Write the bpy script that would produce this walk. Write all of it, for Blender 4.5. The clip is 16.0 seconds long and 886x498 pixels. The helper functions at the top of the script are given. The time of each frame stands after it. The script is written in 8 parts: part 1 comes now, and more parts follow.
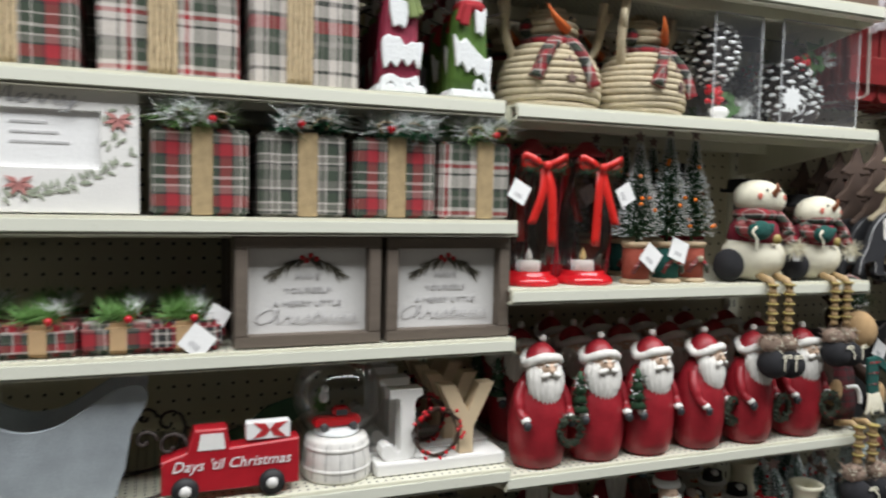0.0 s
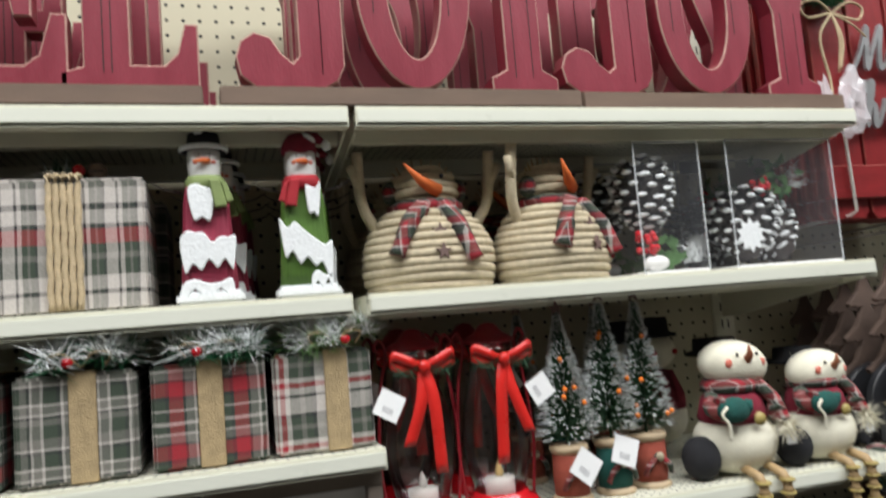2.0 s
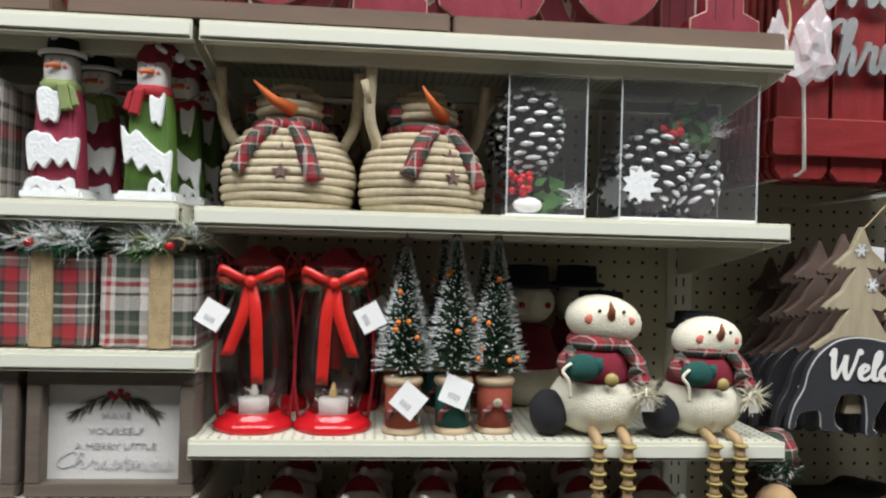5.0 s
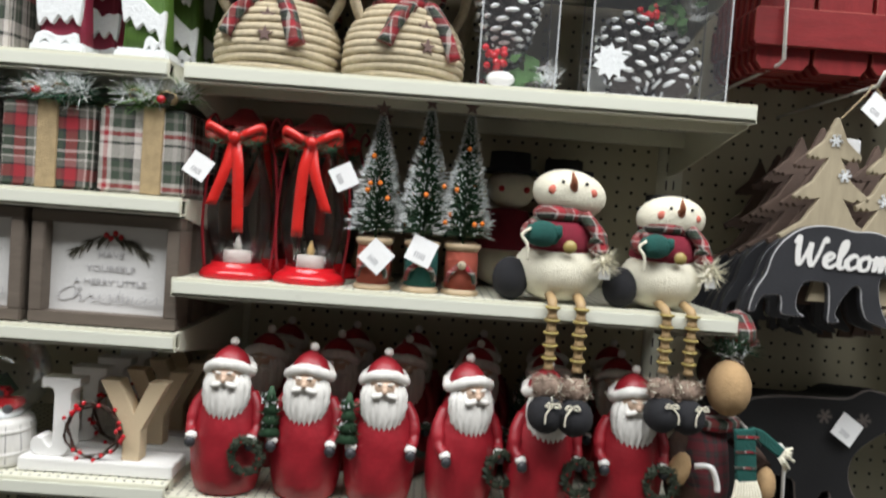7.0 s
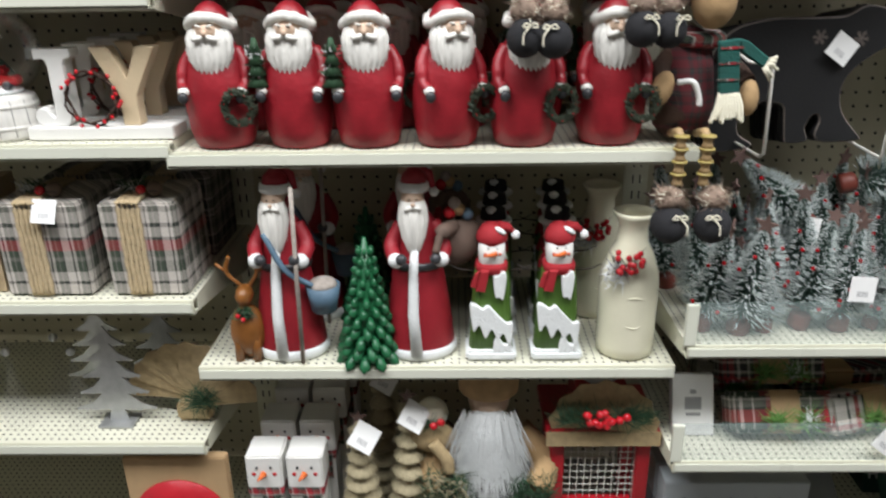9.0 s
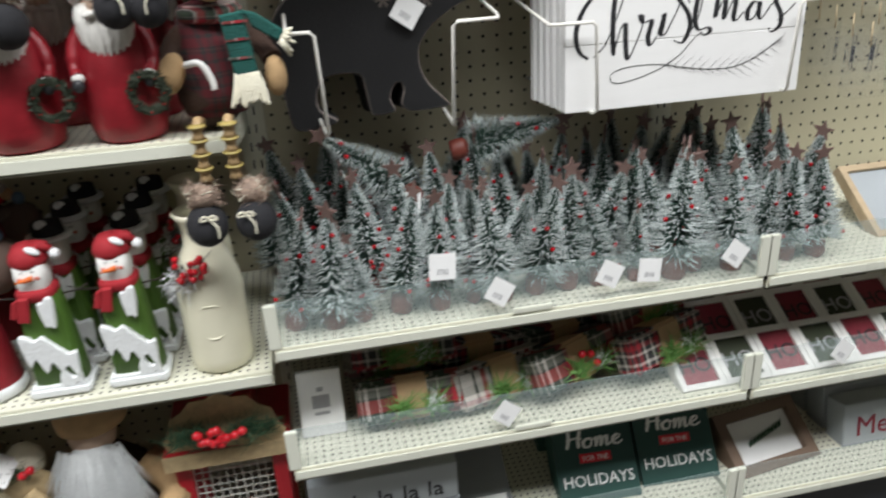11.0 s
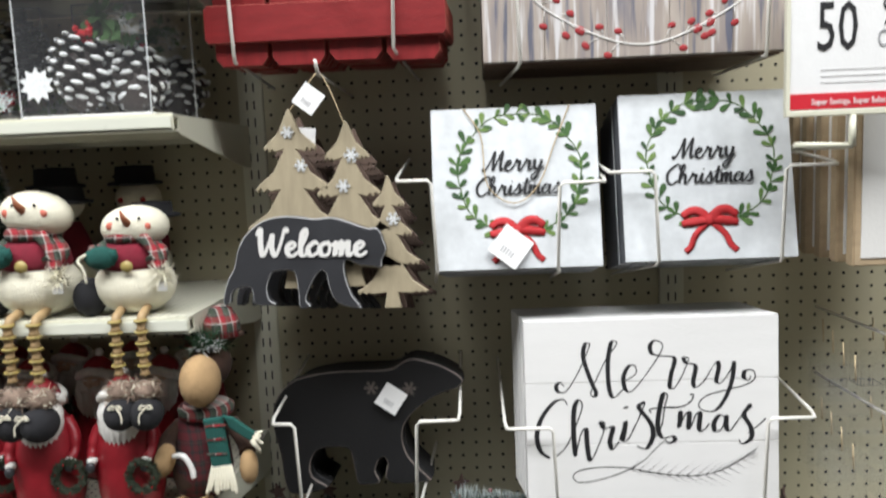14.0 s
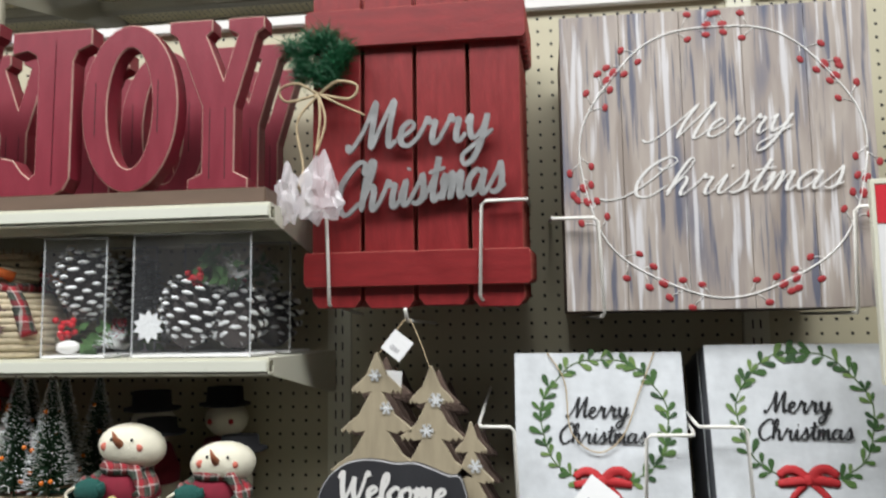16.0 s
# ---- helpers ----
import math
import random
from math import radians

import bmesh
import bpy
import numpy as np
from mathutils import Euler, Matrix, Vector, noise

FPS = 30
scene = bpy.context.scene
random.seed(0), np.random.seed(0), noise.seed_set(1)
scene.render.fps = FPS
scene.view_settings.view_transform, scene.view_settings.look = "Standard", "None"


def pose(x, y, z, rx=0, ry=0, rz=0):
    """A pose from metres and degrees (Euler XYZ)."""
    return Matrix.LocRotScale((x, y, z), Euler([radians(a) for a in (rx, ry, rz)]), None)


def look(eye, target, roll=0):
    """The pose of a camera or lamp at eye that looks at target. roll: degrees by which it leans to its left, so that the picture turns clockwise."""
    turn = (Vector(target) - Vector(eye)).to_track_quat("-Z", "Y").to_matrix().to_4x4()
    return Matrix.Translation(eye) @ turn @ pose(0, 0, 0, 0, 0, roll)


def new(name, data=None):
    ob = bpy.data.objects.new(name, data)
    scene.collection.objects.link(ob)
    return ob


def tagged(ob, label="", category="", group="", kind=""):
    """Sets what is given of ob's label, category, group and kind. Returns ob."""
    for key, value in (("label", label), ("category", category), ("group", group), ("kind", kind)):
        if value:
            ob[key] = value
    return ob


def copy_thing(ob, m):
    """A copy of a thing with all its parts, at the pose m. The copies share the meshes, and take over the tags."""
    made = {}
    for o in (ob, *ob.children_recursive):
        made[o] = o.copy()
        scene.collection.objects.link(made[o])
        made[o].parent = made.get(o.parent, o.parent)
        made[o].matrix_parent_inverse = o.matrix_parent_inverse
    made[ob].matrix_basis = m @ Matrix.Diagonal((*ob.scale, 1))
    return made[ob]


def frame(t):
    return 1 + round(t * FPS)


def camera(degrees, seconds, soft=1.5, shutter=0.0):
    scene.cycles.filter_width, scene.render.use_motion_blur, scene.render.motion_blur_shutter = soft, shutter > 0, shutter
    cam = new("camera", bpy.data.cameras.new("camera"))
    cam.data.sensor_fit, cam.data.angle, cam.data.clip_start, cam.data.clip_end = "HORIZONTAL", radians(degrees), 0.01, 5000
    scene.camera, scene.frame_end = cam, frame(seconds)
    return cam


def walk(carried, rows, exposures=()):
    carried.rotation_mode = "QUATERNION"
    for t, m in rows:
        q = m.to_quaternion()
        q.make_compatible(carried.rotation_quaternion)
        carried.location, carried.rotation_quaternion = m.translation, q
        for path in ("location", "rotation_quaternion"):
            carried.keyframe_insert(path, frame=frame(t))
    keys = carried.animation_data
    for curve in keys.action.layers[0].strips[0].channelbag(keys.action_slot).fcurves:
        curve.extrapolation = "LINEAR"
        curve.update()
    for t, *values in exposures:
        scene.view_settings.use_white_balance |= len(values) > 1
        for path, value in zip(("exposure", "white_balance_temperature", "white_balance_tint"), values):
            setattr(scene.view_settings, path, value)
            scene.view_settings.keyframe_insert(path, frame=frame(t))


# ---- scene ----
cam = camera(61.5, 16.0, soft=2.1, shutter=0.4)
PATH = [
    (0, (-0.504, -1.016, 1.54), (0.218, 0.844, 1.408), 1.3),
    (0.5, (-0.406, -0.971, 1.56), (0.418, 0.847, 1.43), -1.4),
    (1, (-0.295, -0.895, 1.606), (0.547, 0.919, 1.641), -2.2),
    (1.5, (-0.219, -0.858, 1.627), (0.525, 0.996, 1.719), -3.5),
    (2, (-0.165, -0.858, 1.654), (0.422, 1.046, 1.836), -4.7),
    (2.5, (-0.102, -0.892, 1.749), (0.29, 1.051, 2.017), -2.3),
    (3, (-0.031, -0.926, 1.766), (0.227, 1.029, 2.101), -2.1),
    (3.5, (0.033, -0.937, 1.775), (0.292, 1.039, 1.946), -1.5),
    (4, (0.09, -0.954, 1.724), (0.329, 1.03, 1.806), -1.6),
    (4.5, (0.161, -0.937, 1.67), (0.42, 1.044, 1.75), -0.8),
    (4.7, (0.19, -0.921, 1.658), (0.42, 1.065, 1.689), 0.1),
    (6.8, (0.338, -0.964, 1.524), (0.352, 1.027, 1.472), 4.0),
    (7, (0.346, -0.982, 1.51), (0.371, 1.008, 1.427), 4.2),
    (7.5, (0.341, -1.014, 1.466), (0.324, 0.966, 1.243), 4.6),
    (8, (0.355, -1.019, 1.429), (0.278, 0.931, 1.016), 2.5),
    (8.2, (0.357, -1.016, 1.409), (0.26, 0.915, 0.914), 0.8),
    (10.3, (0.639, -1.043, 1.329), (0.768, 0.759, 0.475), -1.7),
    (10.5, (0.683, -1.017, 1.319), (0.871, 0.803, 0.517), -2.2),
    (11, (0.843, -0.939, 1.357), (1.175, 0.849, 0.524), -3.2),
    (11.5, (0.907, -0.889, 1.36), (1.288, 0.897, 0.546), -1.7),
    (12, (0.971, -0.915, 1.394), (1.147, 0.968, 0.742), -2.2),
    (12.5, (1.03, -0.951, 1.459), (1.037, 0.972, 0.91), -1.3),
    (13, (1.09, -0.988, 1.508), (1.033, 0.961, 1.061), 0.3),
    (13.5, (1.136, -1.008, 1.538), (1.057, 0.964, 1.213), -1.4),
    (14, (1.158, -1.013, 1.603), (1.08, 0.973, 1.378), -2.3),
    (14.5, (1.16, -1.015, 1.658), (1.065, 0.978, 1.523), -3.0),
    (15, (1.167, -1.016, 1.676), (1.053, 0.981, 1.683), -2.5),
    (15.5, (1.152, -1.02, 1.726), (0.966, 0.97, 1.808), -1.6),
    (16, (1.145, -1.031, 1.729), (0.888, 0.942, 1.935), -0.8),
]
walk(cam, [(t, look(eye, target, roll)) for t, eye, target, roll in PATH],
     [(0, -0.50), (2.5, -0.53), (4, -0.66), (5, -0.55), (7, -0.40), (8, -0.24), (10.3, -0.17), (11.5, -0.28), (13, -0.22), (14, -0.26), (14.5, -0.5), (15, -0.62), (16, -0.62)])

# ---- world and lights ----
world = bpy.data.worlds.new("world")
scene.world = world
world.use_nodes = True
world.node_tree.nodes["Background"].inputs[0].default_value = (0.95, 0.97, 1.0, 1)
world.node_tree.nodes["Background"].inputs[1].default_value = 0.02


def ceiling_lamp(x, y, z, sx, sy, watts):
    lamp = bpy.data.lights.new("ceiling_lamp", "AREA")
    lamp.shape, lamp.size, lamp.size_y, lamp.energy = "RECTANGLE", sx, sy, watts
    lamp.color = (0.97, 0.985, 1.0)
    ob = new("ceiling_lamp", lamp)
    ob.matrix_world = pose(x, y, z)
    return tagged(ob, "long white fluorescent ceiling lamp over the aisle", "ceiling lamp")


ceiling_lamp(0.5, -1.35, 3.85, 6.0, 1.1, 365)
for lx in (-1.5, 0.55, 2.3):
    ceiling_lamp(lx, 3.1, 3.85, 0.75, 0.45, 110)

# ---- materials ----


class Nodes:
    """A small wrapper that chains shader nodes."""

    def __init__(self, name):
        self.m = bpy.data.materials.new(name)
        self.m.use_nodes = True
        self.t = self.m.node_tree
        self.b = self.t.nodes["Principled BSDF"]

    def add(self, kind, ins=None):
        n = self.t.nodes.new(kind)
        for k, v in (ins or {}).items():
            if isinstance(v, bpy.types.NodeSocket):
                self.t.links.new(v, n.inputs[k])
            else:
                n.inputs[k].default_value = v
        return n

    def math(self, op, a, b=0.0):
        n = self.add("ShaderNodeMath", {0: a, 1: b})
        n.operation = op
        return n.outputs[0]

    def coords(self):
        return self.add("ShaderNodeTexCoord").outputs["Object"]

    def noise(self, scale, detail=3.0, vec=None, stretch=None):
        vec = vec or self.coords()
        if stretch:
            n = self.add("ShaderNodeVectorMath", {0: vec, 1: stretch})
            n.operation = "MULTIPLY"
            vec = n.outputs[0]
        return self.add("ShaderNodeTexNoise", {"Vector": vec, "Scale": scale, "Detail": detail}).outputs["Fac"]

    def mix(self, fac, a, b, blend="MIX"):
        n = self.add("ShaderNodeMix")
        n.data_type, n.blend_type = "RGBA", blend
        for k, v in ((0, fac), (6, a), (7, b)):
            if isinstance(v, bpy.types.NodeSocket):
                self.t.links.new(v, n.inputs[k])
            else:
                n.inputs[k].default_value = v
        return n.outputs[2]

    def ramp(self, fac, stops, mode="LINEAR"):
        n = self.add("ShaderNodeValToRGB", {0: fac})
        r = n.color_ramp
        r.interpolation = mode
        while len(r.elements) < len(stops):
            r.elements.new(0.5)
        for e, (p, c) in zip(r.elements, stops):
            e.position, e.color = p, (*c, 1)
        return n.outputs[0]

    def bump(self, height, strength, distance=0.002):
        n = self.add("ShaderNodeBump", {"Strength": strength, "Distance": distance, "Height": height})
        self.t.links.new(n.outputs[0], self.b.inputs["Normal"])

    def done(self, color, rough=0.6, metal=0.0, **more):
        for key, v in dict({"Base Color": color, "Roughness": rough, "Metallic": metal}, **more).items():
            if isinstance(v, bpy.types.NodeSocket):
                self.t.links.new(v, self.b.inputs[key])
            else:
                self.b.inputs[key].default_value = v
        return self.m


def shade(c, k):
    return (*[min(1.0, v * k) for v in c[:3]], 1)


def mat(name, color, rough=0.6, metal=0.0, var=0.3, scale=45, bump=0.2, bscale=260, stretch=None, **more):
    """A painted, cloth or wood surface with stains at one scale and grain at another."""
    n = Nodes(name)
    big, fine = n.noise(scale, 3, stretch=stretch), n.noise(bscale, 2, stretch=stretch)
    c = n.mix(big, shade(color, 1 - var), shade(color, 1 + var * 0.7))
    c = n.mix(n.math("MULTIPLY", fine, var), c, shade(color, 0.55))
    n.bump(fine, bump)
    r = n.math("ADD", n.math("MULTIPLY", big, 0.2), rough - 0.1)
    return n.done(c, r, metal, **more)


def pegboard(name, color, step, hole, off, axes, rough=0.45, through_cut=False):
    """Enamelled sheet with a square grid of round punched holes."""
    n = Nodes(name)
    sep = n.add("ShaderNodeSeparateXYZ", {0: n.coords()})
    d = []
    for ax, o in zip(axes, off):
        u = n.math("FRACT", n.math("DIVIDE", n.math("SUBTRACT", sep.outputs[ax], o - step / 2 - 40 * step), step))
        u = n.math("SUBTRACT", u, 0.5)
        d.append(n.math("MULTIPLY", u, u))
    r = n.math("SQRT", n.math("ADD", *d))
    inside = n.math("LESS_THAN", r, hole / step)
    big, fine = n.noise(3.0), n.noise(90)
    c = n.mix(big, shade(color, 0.88), shade(color, 1.06))
    c = n.mix(n.math("MULTIPLY", fine, 0.15), c, shade(color, 0.6))
    c = n.mix(inside, c, (0.012, 0.011, 0.009, 1))
    n.bump(n.math("SUBTRACT", 1.0, inside), 0.4)
    if through_cut:
        return n.done(c, rough, 0.0, Alpha=n.math("SUBTRACT", 1.0, inside))
    return n.done(c, rough)


def plaid(name, stripes, period=0.052, rows=None, rise=0.0):
    """Woven tartan cloth: the same stripe order runs across and down, half mixed."""
    n = Nodes(name)
    sep = n.add("ShaderNodeSeparateXYZ", {0: n.coords()})
    u = n.math("ADD", sep.outputs[0], sep.outputs[1])
    v = n.math("ADD", sep.outputs[2], 0.013)
    wob = n.math("MULTIPLY", n.noise(25), 0.004)
    stops = [(p, c) for p, c in stripes]
    cu = n.ramp(n.math("FRACT", n.math("ADD", n.math("DIVIDE", n.math("ADD", u, wob), period), 50.0)), stops, "CONSTANT")
    cv = n.ramp(n.math("FRACT", n.math("ADD", n.math("DIVIDE", n.math("ADD", v, wob), rise or period), 50.0)), rows or stops, "CONSTANT")
    weave = n.noise(900, 1)
    c = n.mix(n.math("ADD", n.math("MULTIPLY", weave, 0.5), 0.25), cu, cv)
    c = n.mix(n.math("MULTIPLY", n.noise(420, 2), 0.35), c, (0.05, 0.05, 0.045, 1))
    n.bump(n.noise(700, 2), 0.35)
    return n.done(c, 0.9)


def clear(name, tint=(1, 1, 1), rough=0.03, alpha=0.16):
    """Thin clear plastic or glass sheet."""
    n = Nodes(name)
    n.bump(n.noise(9, 2), 0.15, 0.004)
    return n.done((*tint, 1), rough, 0.0, **{"Alpha": alpha, "Specular IOR Level": 0.9})


LIGHTINK = mat("pale_grey_ink", (0.53, 0.52, 0.52), 0.8, var=0.2)
ROPE = mat("pale_rope", (0.60, 0.51, 0.35), 0.9, var=0.4, scale=130, bscale=520, bump=0.9)
FROST = mat("frosted_needles", (0.05, 0.105, 0.08), 0.7, var=0.5, scale=80)
CREAM = mat("cream_enamel", (0.70, 0.69, 0.56), 0.35, var=0.07, scale=6, bump=0.03)
STRIP = mat("price_channel", (0.70, 0.71, 0.61), 0.3, var=0.05, scale=8, bump=0.02)
DECK = pegboard("perforated_deck", (0.68, 0.67, 0.55), 0.0127, 0.0022, (0.0, 0.0), (0, 1))
RACK = pegboard("rack_deck", (0.80, 0.75, 0.55), 0.0175, 0.0046, (0.0, 0.0), (0, 1), through_cut=True)
PEG = pegboard("pegboard", (0.55, 0.51, 0.36), 0.0254, 0.0030, (0.0349, 1.732), (0, 2))
# Tan rack steel, darkened: the shade up there is put into the colour.
RACKSHADE = mat("rack_tan_shaded", (0.30, 0.28, 0.20), 0.5, var=0.12, scale=8)
SLOT = mat("slot_dark", (0.015, 0.014, 0.012), 0.8)
FLOOR = mat("vinyl_floor", (0.13, 0.12, 0.105), 0.35, scale=3, bump=0.03)
PLASTER = mat("wall_paint", (0.45, 0.45, 0.43), 0.9, scale=2)
DIM = mat("stock_dark", (0.10, 0.09, 0.08), 0.8, scale=4, var=0.6)
WIRE = mat("white_wire", (0.80, 0.78, 0.72), 0.35, var=0.1)
WHITE = mat("white_paint", (0.78, 0.77, 0.74), 0.55, var=0.08, scale=12)
CARD = mat("white_card", (0.80, 0.80, 0.79), 0.6, var=0.05)
INK = mat("black_ink", (0.012, 0.012, 0.014), 0.6, var=0.2)
GREYINK = mat("grey_ink", (0.35, 0.35, 0.36), 0.7, var=0.2)
BLACK = mat("black_cloth", (0.016, 0.016, 0.019), 0.95, bscale=500, bump=0.6)
CHAR = mat("charcoal_paint", (0.040, 0.041, 0.046), 0.4, var=0.35, scale=20)
BEARBLACK = mat("bear_black", (0.009, 0.009, 0.010), 0.62, var=0.4, scale=15)
WOOD = mat("pale_pine", (0.42, 0.355, 0.24), 0.6, var=0.3, scale=14, bscale=120, stretch=(6, 6, 1))
WOODX = mat("pale_pine_cross", (0.50, 0.38, 0.24), 0.6, var=0.3, scale=14, bscale=120, stretch=(1, 6, 6))
GREYWOOD = mat("grey_barn_wood", (0.145, 0.115, 0.09), 0.75, var=0.45, scale=12, bscale=90, stretch=(1, 6, 6))
BROWN = mat("brown_stain", (0.17, 0.11, 0.075), 0.6, var=0.35, scale=14, stretch=(1, 5, 5))
KRAFT = mat("kraft_paper", (0.48, 0.32, 0.17), 0.8, var=0.15)
BURLAP = mat("burlap", (0.47, 0.35, 0.19), 0.95, var=0.5, scale=90, bscale=480, bump=0.9)
JUTE = mat("jute_rope", (0.60, 0.47, 0.29), 0.9, var=0.4, scale=120, bscale=500, bump=0.9)
GREEN = mat("pine_needles", (0.025, 0.075, 0.032), 0.7, var=0.5, scale=80)
LIME = mat("fresh_needles", (0.14, 0.30, 0.07), 0.6, var=0.4, scale=80)
SPOOLRED = mat("red_brown_base", (0.20, 0.045, 0.03), 0.5, var=0.4, scale=60)
SNOWY = mat("frosted_tip", (0.66, 0.72, 0.71), 0.9, var=0.3, scale=150)
SNOW = mat("flocking", (0.78, 0.80, 0.80), 0.9, var=0.15, scale=200, bump=0.5)
BERRY = mat("red_berry", (0.50, 0.012, 0.02), 0.2, var=0.2)
ORANGE = mat("orange_bead", (0.75, 0.20, 0.03), 0.2, var=0.2)
ORN = mat("carrot", (0.75, 0.16, 0.03), 0.6)
STARB = mat("rusty_star", (0.17, 0.105, 0.09), 0.6)
CARROT2 = mat("dusky_carrot", (0.33, 0.11, 0.05), 0.7)
CRATE = mat("crate_red", (0.26, 0.013, 0.015), 0.45, var=0.6, scale=16, bscale=110, stretch=(5, 5, 1))
CRATEX = mat("crate_red_rail", (0.26, 0.013, 0.015), 0.45, var=0.6, scale=16, bscale=110, stretch=(1, 5, 5))
SILVER = mat("galvanised", (0.52, 0.53, 0.53), 0.35, 0.7, var=0.35, scale=60)
GALV = mat("galvanised_sheet", (0.36, 0.40, 0.43), 0.5, 0.2, var=0.4, scale=22)
MAROON = mat("maroon_paint", (0.235, 0.019, 0.036), 0.45, var=0.3, scale=14, bscale=110, stretch=(4, 4, 1))
WORN = mat("worn_edge", (0.50, 0.30, 0.24), 0.7, var=0.5, scale=60)
GLAZE = mat("red_glaze", (0.33, 0.014, 0.024), 0.42, var=0.6, scale=34, bscale=150, bump=0.35)
SKIN = mat("painted_face", (0.68, 0.49, 0.36), 0.5)
BEARD = mat("beard_white", (0.82, 0.80, 0.75), 0.6, var=0.3, scale=140, bscale=220, bump=0.8, stretch=(1, 1, 0.15))
FUR = mat("grey_fur", (0.40, 0.35, 0.31), 0.9, var=0.5, scale=120, bump=0.9)
BROWNFUR = mat("brown_fur", (0.36, 0.26, 0.20), 0.95, var=0.9, scale=110, bump=1.0)
FLEECE = mat("cream_fleece", (0.80, 0.76, 0.61), 0.95, var=0.15, scale=60, bscale=420, bump=0.9)
SPOOL = mat("wood_spool", (0.44, 0.30, 0.15), 0.6, var=0.3)
GOLD = mat("gold_thread", (0.40, 0.31, 0.10), 0.4, var=0.3)
DKRED = mat("red_flannel", (0.22, 0.012, 0.03), 0.9, var=0.4, bscale=500, bump=0.6)
TEAL = mat("teal_knit", (0.012, 0.09, 0.075), 0.95, var=0.4, bscale=400, bump=0.9)
TAN = mat("tan_felt", (0.46, 0.30, 0.15), 0.95, var=0.35, bscale=400, bump=0.8)
DKBROWN = mat("dark_brown_plush", (0.055, 0.028, 0.018), 0.95, var=0.5, bscale=300, bump=0.9)
REDPL = mat("red_plastic", (0.55, 0.012, 0.018), 0.12, var=0.15)
RIBBON = mat("red_satin", (0.62, 0.02, 0.015), 0.3, var=0.2, bscale=90)
BRICK = mat("red_thread", (0.36, 0.07, 0.04), 0.8, var=0.4, bscale=300, stretch=(1, 1, 8), bump=0.8)
CONE = mat("cone_dark", (0.035, 0.024, 0.02), 0.7, var=0.5)
CHERRY = mat("truck_red", (0.42, 0.012, 0.022), 0.35, var=0.25)
GRASS = mat("apple_green", (0.075, 0.16, 0.02), 0.6, var=0.35, scale=60, stretch=(6, 6, 1))
CRIMSON = mat("ribbed_crimson", (0.27, 0.02, 0.05), 0.6, var=0.35, scale=60, stretch=(6, 6, 1))
SCARF = mat("sage_scarf", (0.22, 0.28, 0.10), 0.8, var=0.3)
REDSCARF = mat("red_scarf", (0.36, 0.012, 0.02), 0.8, var=0.3)
PORC = mat("cream_porcelain", (0.80, 0.77, 0.60), 0.18, var=0.1, scale=20, bump=0.03)
SANTARED = mat("santa_coat", (0.30, 0.01, 0.02), 0.55, var=0.3)
BLUE = mat("blue_pail", (0.10, 0.17, 0.24), 0.5, var=0.4)
TREEGREEN = mat("resin_green", (0.012, 0.12, 0.045), 0.4, var=0.5, scale=90)
AMBER = mat("reindeer_brown", (0.24, 0.09, 0.02), 0.35, var=0.5, scale=50)
SISAL = mat("sisal", (0.42, 0.36, 0.23), 0.95, var=0.4, scale=150, bump=1.0)
BOXGREEN = mat("box_green", (0.012, 0.055, 0.045), 0.5, var=0.2)
BOXGREY = mat("grey_book_box", (0.36, 0.39, 0.41), 0.6, var=0.15, scale=10)
BOXSIDE = mat("box_side", (0.20, 0.21, 0.22), 0.6, var=0.3, scale=10)


def leaf_paint():
    """Brushed leaf paint, each leaf a little lighter or darker."""
    n = Nodes("painted_leaf")
    r = n.add("ShaderNodeObjectInfo").outputs["Random"]
    c = n.ramp(r, [(0.0, (0.020, 0.060, 0.020)), (0.5, (0.060, 0.15, 0.03)), (1.0, (0.20, 0.30, 0.08))])
    c = n.mix(n.math("MULTIPLY", n.noise(180), 0.5), c, (0.03, 0.07, 0.02, 1))
    return n.done(c, 0.7)


LEAF = leaf_paint()
FADEDLEAF = mat("faded_leaf", (0.36, 0.40, 0.30), 0.7, var=0.4, scale=90)
FADEDRED = mat("faded_red", (0.52, 0.22, 0.20), 0.7, var=0.3, scale=90)
STEM = mat("painted_stem", (0.10, 0.17, 0.05), 0.7, var=0.4)
SIGNWHITE = mat("sign_white", (0.84, 0.835, 0.82), 0.6, var=0.05, scale=9, bscale=90, stretch=(1, 5, 6))
FEATHER = mat("pencil_grey", (0.20, 0.20, 0.21), 0.8, var=0.2)
DULLRED = mat("brushed_red", (0.36, 0.025, 0.03), 0.7, var=0.4, scale=120)
CRATEWORN = mat("crate_edge", (0.36, 0.07, 0.05), 0.6, var=0.7, scale=70)
SILVERED = mat("silvered_edge", (0.45, 0.45, 0.46), 0.6, var=0.6, scale=60)
SMOKED = mat("smoky_edge", (0.17, 0.14, 0.125), 0.6, var=0.6, scale=70)
BOWRED = mat("painted_bow", (0.50, 0.02, 0.025), 0.7, var=0.4, scale=90)
ZINC = mat("zinc_panel", (0.72, 0.75, 0.77), 0.5, 0.05, var=0.34, scale=26, bscale=75)
ZINCSIDE = mat("zinc_edge", (0.20, 0.21, 0.23), 0.6, 0.2, var=0.3)
SALERED = mat("sale_red", (0.60, 0.02, 0.035), 0.5, var=0.05)
CANDLE = mat("wax", (0.78, 0.76, 0.70), 0.5)
FLAME = mat("flame_bulb", (0.85, 0.60, 0.25), 0.3)
ACRYLIC = clear("acrylic", (0.42, 0.52, 0.51), 0.05, alpha=0.20)
PVC = clear("pvc_box", (0.45, 0.46, 0.48), 0.06, 0.03)
